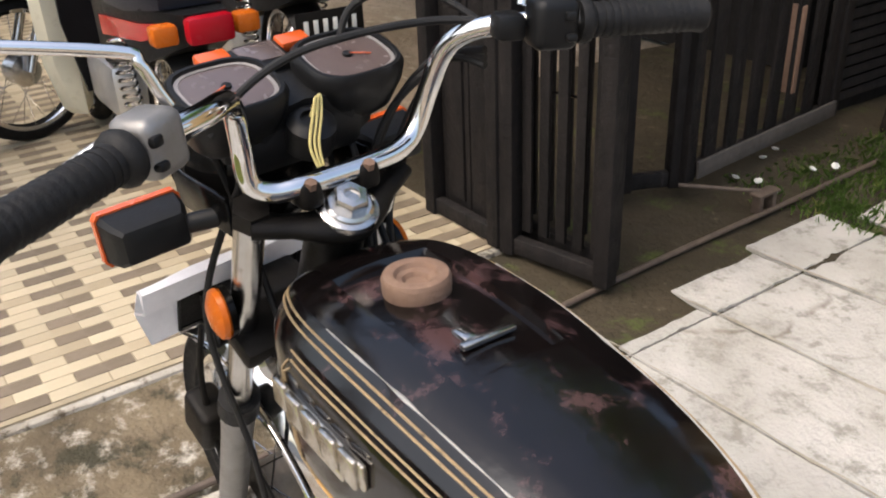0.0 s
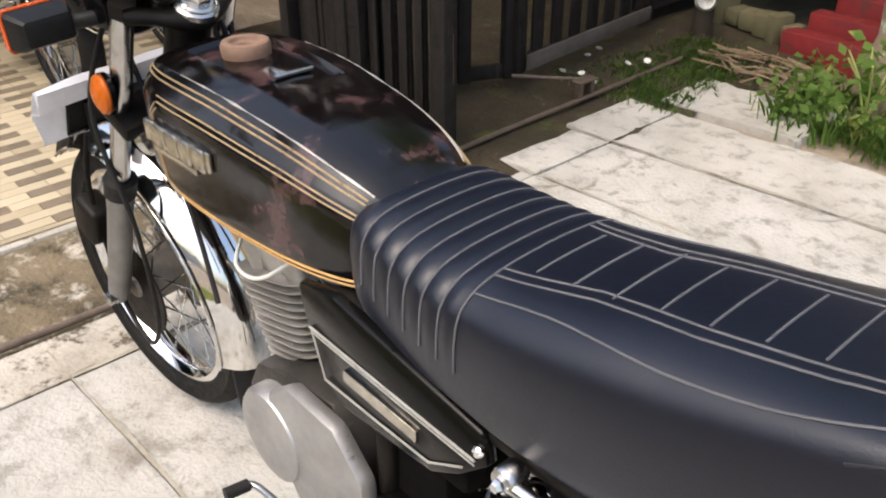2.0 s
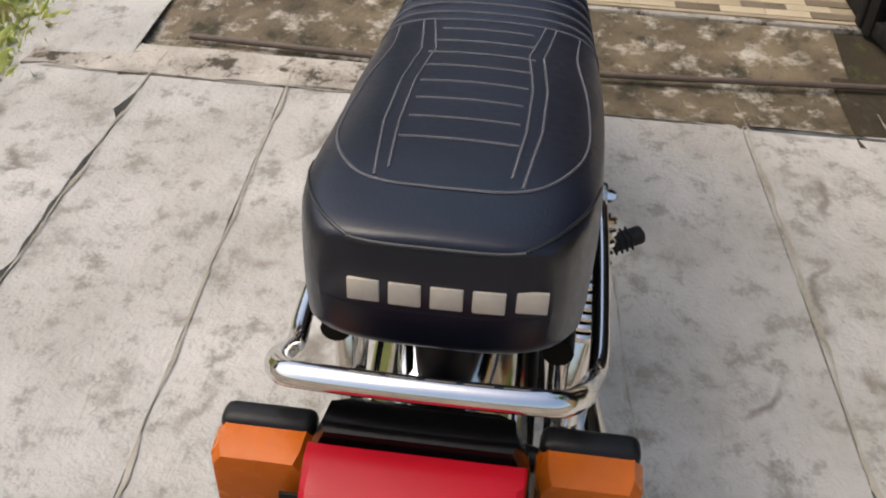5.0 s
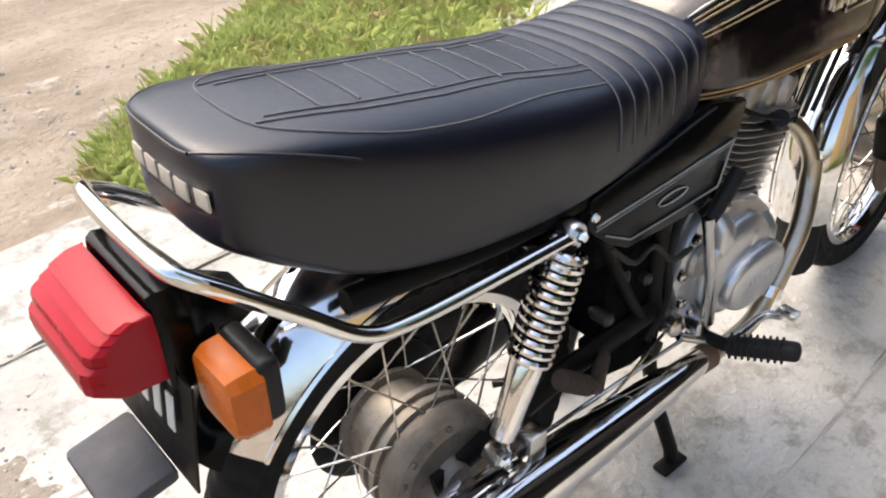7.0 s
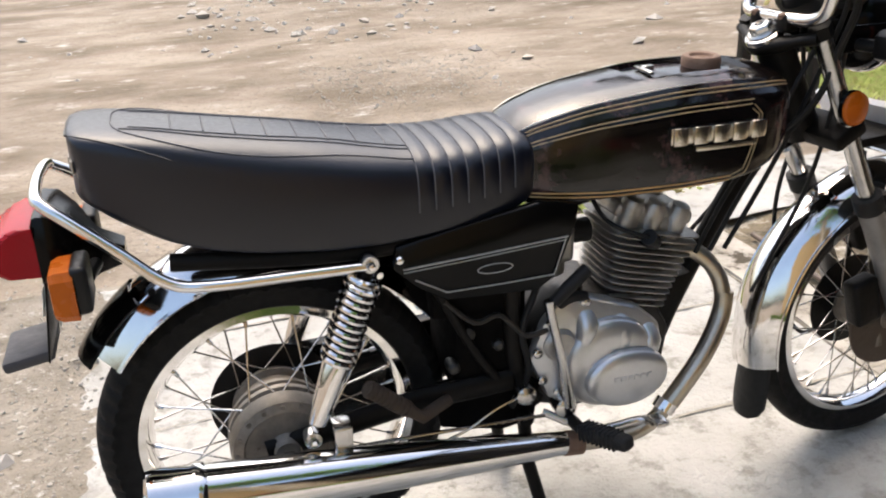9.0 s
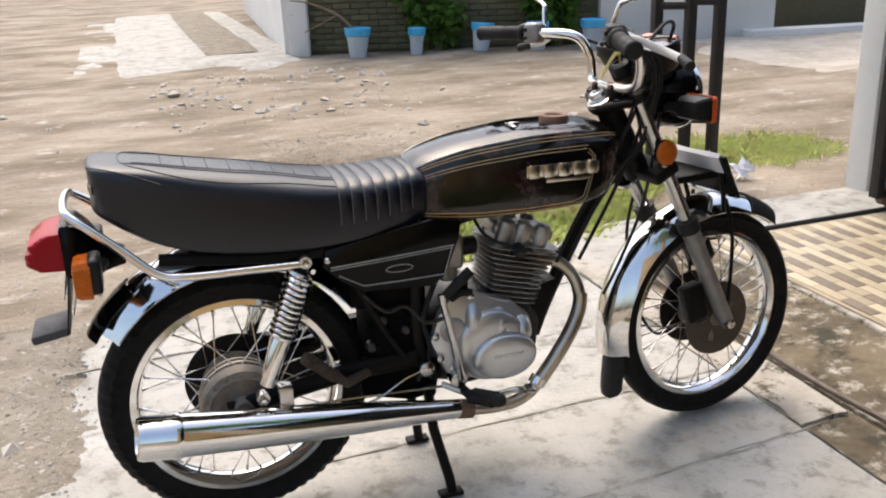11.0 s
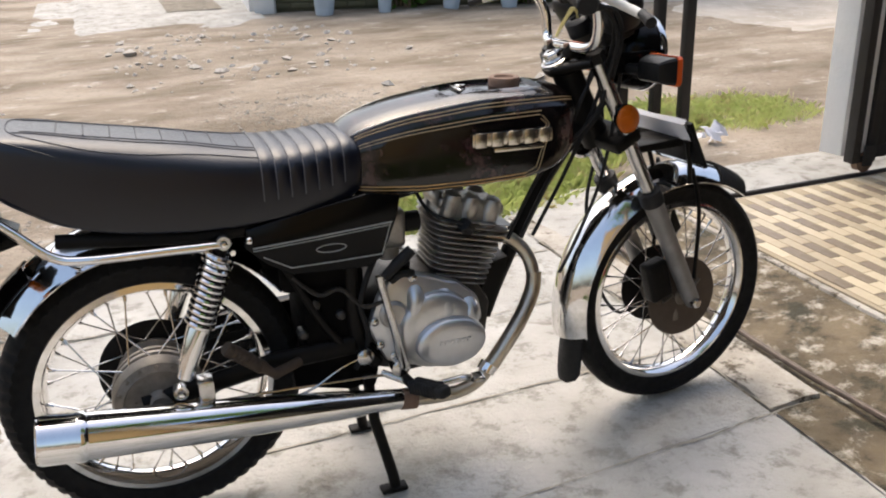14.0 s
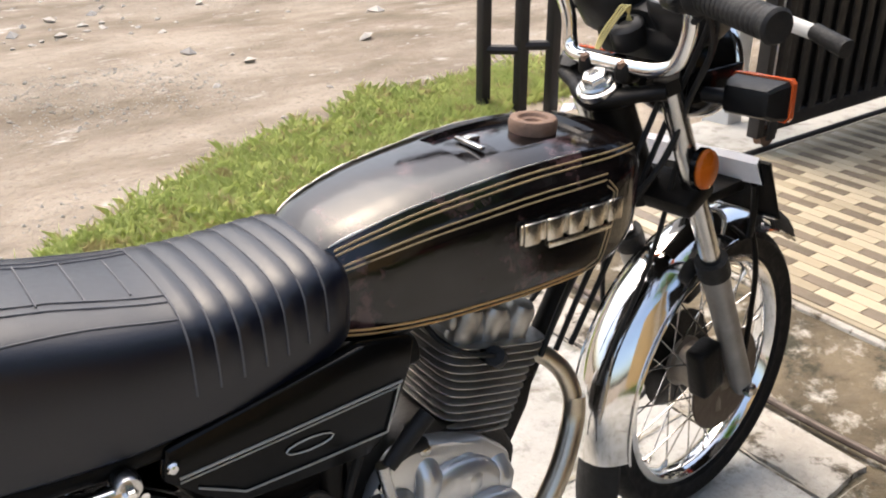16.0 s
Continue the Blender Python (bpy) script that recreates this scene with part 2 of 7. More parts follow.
M_WOOD = mat("weathered_dark_wood", (0.019, 0.016, 0.015), 0.75, 0.0, (0.00605, 0.0055, 0.0055), 6, 0.7, 0.5, 50, (0.07, 0.062, 0.056), 10, 0.62, spec=0.2, stretch=(4.0, 4.0, 0.5), soft=0.16)
M_BLACKMETAL = mat("black_painted_steel", (0.014, 0.013, 0.013), 0.5, 0.0, (0.026, 0.022, 0.02), 8, 1.0, 0.2, 90, spec=0.35)
M_WALL = mat("weathered_white_wall", (0.78, 0.77, 0.74), 0.85, 0.0, (0.6, 0.58, 0.54), 1.6, 1.2, 0.3, 60, (0.25, 0.23, 0.19), 3.0, 0.66)
M_GREYWALL = mat("grey_plaster_wall", (0.64, 0.62, 0.58), 0.88, 0.0, (0.5, 0.48, 0.44), 1.4, 1.2, 0.3, 60)
M_BRICK = mat("mossy_dark_brick", (0.13, 0.095, 0.06), 0.9, 0.0, (0.075, 0.085, 0.035), 3, 1.2, 0.5, 60, piece=0.25)
# near-black: the shade inside carport and shed is put into this colour
M_SHADEWALL = mat("shade_dark_wall", (0.02, 0.018, 0.016), 0.8, 0.0, (0.009, 0.008, 0.008), 2, 1.2, 0.3, 40, spec=0.2)
M_REDSTEP = mat("red_painted_step", (0.2, 0.014, 0.016), 0.6, 0.0, (0.12, 0.012, 0.013), 6, 0.8, 0.2, 80, (0.07, 0.03, 0.025), 10, 0.56)
M_YWALL = mat("ochre_wall", (0.36, 0.25, 0.11), 0.8, 0.0, (0.27, 0.19, 0.09), 3, 1.0, 0.2, 60)
M_BARK = mat("lichen_bark", (0.3, 0.245, 0.17), 0.9, 0.0, (0.19, 0.15, 0.1), 7, 1.2, 0.8, 50, (0.55, 0.55, 0.47), 14, 0.56)
M_WEED = leafy(mat("green_weeds", (0.2, 0.31, 0.07), 0.6, 0.0, (0.09, 0.17, 0.04), 6, 0.9, spots=(0.46, 0.48, 0.15), sscale=8, smin=0.58, spec=0.2))
M_POST = mat("dark_ribbed_wood", (0.05, 0.04, 0.03), 0.85, 0.0, (0.022, 0.018, 0.014), 9, 1.2, 0.6, 50, (0.13, 0.11, 0.08), 16, 0.64, spec=0.2)
M_GREYWOOD = mat("bare_grey_wood", (0.11, 0.099, 0.088), 0.8, 0.0, (0.044, 0.0385, 0.03575), 7, 1.2, 0.5, 60, spec=0.2)
M_PIPE = mat("heat_stained_pipe", (0.6, 0.56, 0.48), 0.34, 1.0, (0.34, 0.27, 0.18), 12, 1.1, 0.08, 160, (0.2, 0.13, 0.08), 30, 0.68)
M_DISC = mat("brown_worn_iron", (0.10, 0.078, 0.06), 0.5, 0.4, (0.07, 0.05, 0.038), 20, 1.2, 0.25, 150, (0.16, 0.13, 0.1), 24, 0.66)
M_SCREE = mat("grey_dirt_and_chippings", (0.3, 0.265, 0.215), 0.95, 0.0, (0.16, 0.135, 0.1), 6, 0.6, 1.0, 60, (0.45, 0.42, 0.37), 28, 0.58, spec=0.2, moss=(0.12, 0.1, 0.075), mscale=40.0, mmin=0.55)
# damp mossy soil; its dark tone also carries the shade beside the gate
M_SOIL = mat("damp_shade_toned_soil", (0.06, 0.046, 0.029), 0.95, 0.0, (0.03, 0.026, 0.016), 5, 1.3, 0.9, 40, (0.16, 0.13, 0.09), 9, 0.6, spec=0.2, soft=0.15, moss=(0.065, 0.078, 0.022), mscale=6.0, mmin=0.55)
M_JOINT = mat("joint_dirt", (0.4, 0.37, 0.31), 0.95, 0.0, (0.24, 0.215, 0.165), 14, 0.7, 0.6, 80, spec=0.15)
M_PIPING = mat("seat_piping", (0.012, 0.012, 0.014), 0.35, 0.0, (0.007, 0.007, 0.008), 12, 0.8, spec=0.5)
M_PALE = mat("pale_bare_metal", (0.6, 0.57, 0.52), 0.35, 0.6, (0.4, 0.37, 0.32), 30, 1.1, 0.2, 160)
# matt black that stands in for the shade in the bike's hollows
M_VOID = mat("shade_fill_black", (0.0025, 0.0024, 0.0023), 0.8, 0.0, (0.006, 0.005, 0.0045), 16, 1.0, 0.2, 120, spec=0.06)
M_FLAP = mat("grey_rubber", (0.075, 0.075, 0.08), 0.7, 0.0, (0.05, 0.05, 0.053), 9, 1.0, 0.3, 120, spec=0.3)
M_BLUE = mat("blue_plastic", (0.07, 0.42, 0.68), 0.4, 0.0, (0.05, 0.34, 0.58), 10)
M_POT = mat("pale_plastic_pot", (0.5, 0.56, 0.6), 0.4, 0.0, (0.36, 0.4, 0.42), 8, 1.1)
M_CREAM = mat("cream_painted_panel", (0.78, 0.74, 0.58), 0.3, 0.0, (0.7, 0.66, 0.52), 6, 0.8, coat=0.3)
M_REDP = mat("red_bike_paint", (0.45, 0.02, 0.015), 0.2, 0.0, (0.3, 0.012, 0.01), 6, 0.9, coat=0.5)
M_WHITE = mat("white_ceramic", (0.72, 0.71, 0.66), 0.4)
M_TARP = mat("brown_grey_tarpaulin", (0.05, 0.042, 0.025), 0.7, 0.0, (0.018, 0.015, 0.01), 6, 1.2, 0.4, 40)
M_TWIG = mat("dry_twigs", (0.26, 0.19, 0.12), 0.9, 0.0, (0.16, 0.11, 0.07), 20)
M_BULB = mat("clear_lens_glass", (0.75, 0.77, 0.78), 0.08, 0.0, coat=0.5, trans=0.6)


# ---- building helpers ----
def thing(name, at, label, category, group="", kind=""):
    ob = new(name)
    ob.location = at
    ob.empty_display_size = 0.1
    return tagged(ob, label, category, group, kind)


def finish(bm, smooth=40.0):
    bm.normal_update()
    for f in bm.faces:
        f.smooth = True
    for e in bm.edges:
        if len(e.link_faces) == 2 and e.calc_face_angle(0.0) > radians(smooth):
            e.smooth = False


TURN = []  # while filled, parts are turned by its last matrix (the steering)


def part(name, bm, material, parent=None, label="", smooth=40.0):
    """Links a bmesh, in world places, as one mesh object under a thing or a part."""
    if TURN:
        bmesh.ops.transform(bm, matrix=TURN[-1], verts=bm.verts)
    bmesh.ops.recalc_face_normals(bm, faces=bm.faces)
    finish(bm, smooth)
    me = bpy.data.meshes.new(name)
    bm.to_mesh(me)
    bm.free()
    me.materials.append(material)
    ob = new(name, me)
    if parent is not None:
        ob.parent = parent
        if parent.type == "EMPTY":
            ob.matrix_parent_inverse = Matrix.Translation(parent.location).inverted()
    if label:
        ob["label"] = label
    return ob


def piece(name, me, parent, at, rz=0.0):
    """One of many alike pieces, on shared mesh data."""
    ob = new(name, me)
    ob.location, ob.rotation_euler = at, (0, 0, rz)
    if parent is not None:
        ob.parent = parent
        if parent.type == "EMPTY":
            ob.matrix_parent_inverse = Matrix.Translation(parent.location).inverted()
    return ob


def V(*a):
    return Vector(a)


def add_box(bm, c, s, bevel=0.0, rot=None, seg=2):
    r = bmesh.ops.create_cube(bm, size=1.0)
    vs = r["verts"]
    m = Matrix.Translation(c) @ (rot or Matrix.Identity(4)) @ Matrix.Diagonal((*s, 1))
    bmesh.ops.transform(bm, matrix=m, verts=vs)
    if bevel:
        es = list({e for v in vs for e in v.link_edges})
        bmesh.ops.bevel(bm, geom=es, offset=bevel, segments=seg, profile=0.5, affect="EDGES")
    return bm


def box(c, s, bevel=0.004, rot=None, seg=2):
    return add_box(bmesh.new(), c, s, bevel, rot, seg)


def smooth_path(pts, n=6, closed=False):
    """A Catmull-Rom line through pts."""
    P = [Vector(p) for p in pts]
    if len(P) < 3:
        return P
    out = []
    k = len(P)
    for i in range(k if closed else k - 1):
        if closed:
            a, b, c, d = P[(i - 1) % k], P[i], P[(i + 1) % k], P[(i + 2) % k]
        else:
            a, b, c, d = P[max(i - 1, 0)], P[i], P[i + 1], P[min(i + 2, k - 1)]
        for j in range(n):
            t = j / n
            out.append(0.5 * ((2 * b) + (c - a) * t + (2 * a - 5 * b + 4 * c - d) * t * t + (3 * b - a - 3 * c + d) * t ** 3))
    if not closed:
        out.append(P[-1])
    return out


def add_tube(bm, pts, r, seg=10, closed=False, caps=True, flat=None):
    """A tube along pts; r is one radius or one for each point; flat squeezes the section: (width, height)."""
    P = [Vector(p) for p in pts]
    k = len(P)
    R = r if isinstance(r, (list, tuple)) else [r] * k
    rings, up = [], None
    for i in range(k):
        a, b = (P[(i - 1) % k], P[(i + 1) % k]) if closed else (P[max(i - 1, 0)], P[min(i + 1, k - 1)])
        t = (b - a)
        t = t.normalized() if t.length > 1e-9 else Vector((1, 0, 0))
        if up is None:
            up = Vector((0, 0, 1)) if abs(t.z) < 0.9 else Vector((0, 1, 0))
        up = (up - t * up.dot(t)).normalized()
        side = t.cross(up)
        fw, fh = flat or (1, 1)
        rings.append([bm.verts.new(P[i] + R[i] * (math.cos(2 * math.pi * j / seg) * side * fw + math.sin(2 * math.pi * j / seg) * up * fh)) for j in range(seg)])
    for i in range(k if closed else k - 1):
        A, B = rings[i], rings[(i + 1) % k]
        for j in range(seg):
            bm.faces.new((A[j], A[(j + 1) % seg], B[(j + 1) % seg], B[j]))
    if caps and not closed:
        bm.faces.new(rings[0])
        bm.faces.new(rings[-1][::-1])
    return bm


def tube(pts, r, seg=10, closed=False, n=0, flat=None):
    line = smooth_path(pts, n, closed) if n else pts
    if n and isinstance(r, (list, tuple)):
        r = [float(np.interp(i / n, range(len(pts)), r)) for i in range(len(line))]
    return add_tube(bmesh.new(), line, r, seg, closed, flat=flat)


def add_lathe(bm, prof, m, seg=32, caps=True):
    """Turns a profile of (radius, height) about the z axis of m."""
    rings = []
    for r, h in prof:
        rings.append([bm.verts.new(m @ Vector((r * math.cos(2 * math.pi * j / seg), r * math.sin(2 * math.pi * j / seg), h))) for j in range(seg)])
    for A, B in zip(rings, rings[1:]):
        for j in range(seg):
            bm.faces.new((A[j], A[(j + 1) % seg], B[(j + 1) % seg], B[j]))
    if caps:
        bm.faces.new(rings[0])
        bm.faces.new(rings[-1][::-1])
    return bm


def axis(at, way):
    """A pose at a point whose z axis points along way."""
    return Matrix.Translation(at) @ Vector(way).to_track_quat("Z", "Y").to_matrix().to_4x4()


def lathe(prof, at, way, seg=32, caps=True):
    return add_lathe(bmesh.new(), prof, axis(at, way), seg, caps)


def ring_surface(prof, cx, cy, cz, seg=72, a0=0.0, a1=360.0, caps=True):
    """A profile of (radius, y) turned about a wheel's axle, from angle a0 to a1 (0 is ahead, 90 up)."""
    bm = bmesh.new()
    full = abs(a1 - a0) >= 359.9
    k = seg if full else seg + 1
    rings = []
    for i in range(k):
        a = radians(a0 + (a1 - a0) * i / seg)
        rings.append([bm.verts.new((cx + r * math.cos(a), cy + y, cz + r * math.sin(a))) for r, y in prof])
    n = len(prof)
    for i in range(k if full else k - 1):
        A, B = rings[i], rings[(i + 1) % k]
        for j in range(n):
            bm.faces.new((A[j], A[(j + 1) % n], B[(j + 1) % n], B[j]))
    if caps and not full:
        bm.faces.new(rings[0])
        bm.faces.new(rings[-1][::-1])
    return bm


def loft(sections, caps=True, closed=True):
    bm = bmesh.new()
    rings = [[bm.verts.new(p) for p in s] for s in sections]
    n = len(rings[0])
    for A, B in zip(rings, rings[1:]):
        for j in range(n if closed else n - 1):
            bm.faces.new((A[j], A[(j + 1) % n], B[(j + 1) % n], B[j]))
    if caps:
        bm.faces.new(rings[0])
        bm.faces.new(rings[-1][::-1])
    return bm


def prism(outline, y0, y1, bevel=0.0):
    """An outline of (x, z) between two places of y."""
    bm = loft([[(x, y0, z) for x, z in outline], [(x, y1, z) for x, z in outline]])
    if bevel:
        bmesh.ops.bevel(bm, geom=list(bm.edges), offset=bevel, segments=2, profile=0.5, affect="EDGES")
    return bm


def lerp_rows(rows, x):
    """Linear reading of a table whose first column rises."""
    if x <= rows[0][0]:
        return rows[0][1:]
    for a, b in zip(rows, rows[1:]):
        if x <= b[0]:
            f = (x - a[0]) / (b[0] - a[0])
            f = f * f * (3 - 2 * f) * 0.5 + f * 0.5
            return tuple(p + (q - p) * f for p, q in zip(a[1:], b[1:]))
    return rows[-1][1:]

# ---- the setting ----
rng = random.Random(7)


def sheet(x0, x1, y0, y1, n, m, height):
    bm = bmesh.new()
    g = [[bm.verts.new((x0 + (x1 - x0) * i / n, y0 + (y1 - y0) * j / m, height(x0 + (x1 - x0) * i / n, y0 + (y1 - y0) * j / m))) for j in range(m + 1)] for i in range(n + 1)]
    for i in range(n):
        for j in range(m):
            bm.faces.new((g[i][j], g[i + 1][j], g[i + 1][j + 1], g[i][j + 1]))
    return bm


def rough(x, y):
    n = noise.noise(Vector((x * 0.7, y * 0.7, 0))) * 0.03 + noise.noise(Vector((x * 2.6, y * 2.6, 3))) * 0.012 + noise.noise(Vector((x * 8, y * 8, 5))) * 0.005
    rut = 0.03 * math.cos((y - 4.2) * 2.4) * math.exp(-((y - 4.4) / 2.2) ** 2)
    near = max(0.0, min(1.0, (y - 1.45) / 0.6)) if y > 0 else 1.0
    return -0.035 + (n + rut) * near


# one ground sheet: fine near the road, coarse out to the horizon
bm = bmesh.new()
xs = [-400, -120, -40, -15, -6] + [-4 + 0.16 * i for i in range(88)] + [10.5, 13, 20, 45, 130, 400]
ys = [-400, -120, -40, -12, -5, -3] + [-2.4 + 0.2 * i for i in range(16)] + [0.85 + 0.16 * i for i in range(50)] + [9.2, 12, 20, 45, 130, 400]
g = [[bm.verts.new((x, y, rough(x, y))) for y in ys] for x in xs]
for i in range(len(xs) - 1):
    for j in range(len(ys) - 1):
        bm.faces.new((g[i][j], g[i + 1][j], g[i + 1][j + 1], g[i][j + 1]))
tagged(part("ground", bm, M_DIRT), "brown dirt road with wheel ruts and pale rubble", "ground", kind="structure")

driveway = tagged(part("pavement", box((0.45, -0.36, -0.05), (2.0, 3.5, 0.026), 0.0), M_MOSS), "cracked pale concrete driveway slabs", "pavement", kind="structure")


def strip_h(x, y):
    f = max(0.0, min(1.0, (x - 1.62) / 0.32))
    return -0.012 + 0.038 * f + 0.006 * noise.noise(Vector((x * 5, y * 5, 1))) - (0.006 if abs(x - 1.59) < 0.03 else 0)


def wall_line(name, a, b, z1, material, label, thick=0.16):
    """An upright wall from one ground place to another."""
    A, B = Vector((*a, 0)), Vector((*b, 0))
    w = B - A
    return tagged(part(name, box((A + B) / 2 + V(0, 0, z1 / 2 - 0.06), (w.length, thick, z1 + 0.12), 0.0, Matrix.Rotation(math.atan2(w.y, w.x), 4, "Z")), material), label, "wall", kind="structure")


bm = sheet(1.31, 1.97, -0.95, 1.12, 30, 90, strip_h)
tagged(part("threshold", bm, M_MOSS), "dark mossy concrete strip in front of the tiled carport", "pavement", kind="structure")
rail = tagged(part("gate_rail", tube([(1.605, 0.95, 0.004), (1.572, 0.1, 0.004), (1.592, -0.35, 0.006), (1.643, -1.2, 0.014), (1.664, -2.05, 0.014), (1.68, -2.5, 0.012)], 0.009, 8, n=6), M_RAIL), "thin rusty gate rail in the ground", "rail", kind="structure")
tagged(part("gate_rail", tube([(1.98, 1.085, 0.045), (6.6, 1.085, 0.045)], 0.012, 8), M_BLACKMETAL), "dark steel gate rail along the floor's edge", "rail", kind="structure")
floor = tagged(part("floor", box((4.30, 0.005, 0.0), (4.64, 2.13, 0.076), 0.0), M_GROUT), "cream and brown brick-patterned carport floor", "floor", kind="structure")
tagged(part("kerb", box((1.966, 0.0, 0.008), (0.028, 2.10, 0.054), 0.006), M_FLAKE), "worn concrete edging of the tiled floor", "kerb", kind="structure")
tagged(part("apron", sheet(1.30, 6.6, 1.075, 1.53, 44, 8, lambda x, y: 0.022 - 0.05 * max(0, y - 1.3) - 0.03 * max(0.0, 1.75 - x) / 0.45 + 0.004 * noise.noise(Vector((x * 4, y * 4, 2)))), M_CONC), "pale concrete strip outside the gate", "pavement", kind="structure")
# soil sheet whose dark colour is partly the shade under tree and gate
tagged(part("soil", sheet(1.33, 3.2, -3.9, -0.90, 34, 50, lambda x, y: -0.008 + 0.03 * min(1.0, max(0.0, (x - 1.62) / 0.4)) + 0.012 * noise.noise(Vector((x * 4, y * 4, 6)))), M_SOIL), "damp mossy soil beside the gate, darkened for the shade there", "ground", kind="structure")
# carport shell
# unseen ceiling, sized to shade the parked bikes and the soil by the gate
tagged(part("ceiling", box((4.35, -2.5, 2.75), (4.7, 3.1, 0.1), 0.0), M_SHADEWALL), "unseen carport ceiling added to shade the bikes and soil", "ceiling", kind="structure")
tagged(part("wall_back", box((6.65, -0.95, 1.35), (0.12, 4.5, 2.7), 0.0), M_SHADEWALL), "back wall of the carport, near-black for the shade inside", "wall", kind="structure")
tagged(part("wall_side", box((4.55, -3.2, 1.35), (4.1, 0.12, 2.7), 0.0), M_SHADEWALL), "side wall of the carport, near-black for the shade inside", "wall", kind="structure")
pillar = tagged(part("pillar", box((3.165, 1.485, 1.33), (0.10, 0.14, 2.76), 0.01), M_WALL), "pale grey plastered gate pillar", "pillar", kind="structure")

# ---- sliding gate beside the pillar ----
GY = 1.10
gate = thing("sliding_gate", (2.9, GY, 0.06), "dark corrugated steel sliding gate with a pale edge strip", "gate")
part("stile", box((2.862, GY, 1.15), (0.042, 0.05, 2.1), 0.004), M_BLACKMETAL, gate)
part("edge_strip", box((2.905, GY + 0.005, 1.15), (0.040, 0.02, 2.06), 0.003), M_WALL, gate, "pale grey edge strip")
part("stile", box((2.948, GY, 1.15), (0.042, 0.05, 2.1), 0.004), M_BLACKMETAL, gate)
part("cross_rail", box((2.905, GY, 0.115), (0.125, 0.046, 0.03), 0.004), M_BLACKMETAL, gate)
for z in (0.14, 1.1, 2.18):
    part("cross_rail", box((3.98, GY + 0.005, z), (2.02, 0.04, 0.06), 0.004), M_BLACKMETAL, gate)
part("gate_sheet", box((3.98, GY + 0.035, 1.16), (2.02, 0.006, 2.0), 0.001), M_BLACKMETAL, gate)
for k in range(40):
    part("gate_slat", box((2.99 + 0.05 * k, GY + (0.012 if k % 2 else -0.012), 1.16), (0.048, 0.008, 2.0), 0.002), M_BLACKMETAL, gate)
for x in (2.92, 4.6):
    part("gate_wheel", lathe([(0.012, -0.02), (0.045, -0.018), (0.04, -0.008), (0.04, 0.008), (0.045, 0.018), (0.012, 0.02)], (x, GY, 0.10), (0, 1, 0), 24), M_RUST, gate, "small rusty gate wheel")
    part("wheel_bracket", box((x, GY - 0.03, 0.13), (0.05, 0.012, 0.09), 0.003), M_BLACKMETAL, gate)

# ---- folding wooden gate ----
def gate_leaf(a, b, z0, z1, slats, label, end_label=""):
    """A leaf between two ground places: stiles, rails and upright slats, each a part."""
    A, B = Vector((*a, 0)), Vector((*b, 0))
    w = B - A
    L = w.length
    rot = Matrix.Rotation(math.atan2(w.y, w.x), 4, "Z")
    leaf = thing("gate_leaf", ((A + B) / 2) + V(0, 0, z0), label, "gate", "folding gate leaves")

    def at(u, off, z):
        return A + rot @ V(u * L, off, z)
    for u in (0.0, 1.0):
        part("stile", box(at(u, 0, (z0 + z1) / 2), (0.048, 0.05, z1 - z0), 0.005, rot), M_WOOD, leaf)
    for z in (z0 + 0.03, z0 + 1.0, z1 - 0.03):
        part("cross_rail", box(at(0.5, 0.0, z), (L, 0.032, 0.05), 0.004, rot), M_WOOD, leaf)
    for k in range(slats):
        part("slat", box(at((k + 0.75) / (slats + 0.5), -0.022, (z0 + z1) / 2 + 0.02), (L / slats * 0.5, 0.014, z1 - z0 - 0.10), 0.003, rot), M_WOOD, leaf)
    return leaf, at, rot


l1, at1, rot1 = gate_leaf((1.625, -1.135), (1.935, -1.060), 0.03, 2.1, 5, "weathered dark wooden gate leaf of upright slats, folded open")
part("rusty_hinge", box(at1(0.0, -0.034, 0.33), (0.028, 0.014, 0.16), 0.004, rot1), M_RUST, l1, "rusty hinge plate")
part("rusty_hinge", box(at1(0.0, -0.034, 1.4), (0.028, 0.014, 0.16), 0.004, rot1), M_RUST, l1, "rusty hinge plate")
part("bolt_rod", tube([at1(0.35, -0.045, 0.52), at1(0.7, -0.045, 0.52)], 0.004, 8), M_STEEL, l1)
lb, atb, rotb = gate_leaf((1.975, -1.045), (2.285, -1.035), 0.04, 2.1, 2, "dark wooden gate leaf of broad flush boards")
for u in (0.25, 0.75):
    part("board", box(atb(u, -0.030, 1.07), (0.150, 0.012, 2.0), 0.003, rotb), M_WOOD, lb)
gate_leaf((1.665, -1.185), (2.20, -1.110), 0.04, 2.1, 8, "weathered dark wooden gate leaf, folded behind the first")
gate_leaf((1.985, -1.555), (1.915, -1.715), 0.06, 2.1, 0, "narrow open-framed dark wooden gate leaf")
l3, at3, rot3 = gate_leaf((1.890, -1.735), (1.970, -2.61), 0.08, 2.1, 7, "dark wooden gate leaf with pale worn lower rail")
part("rusty_hinge", box(at3(0.62, 0.0, 0.4), (0.026, 0.07, 0.3), 0.004, rot3), M_RUST, l3, "rust-streaked upright strap")
part("worn_board", box(at3(0.5, -0.034, 0.12), (0.84, 0.012, 0.06), 0.004, rot3), M_GREYWOOD, l3, "bare grey worn board")
bracket = thing("rail_stop", (1.68, -1.875, 0.03), "small rusty steel gate stop on legs", "gate stop")
part("stop_plate", box((1.68, -1.875, 0.073), (0.045, 0.10, 0.010), 0.003), M_RAIL, bracket)
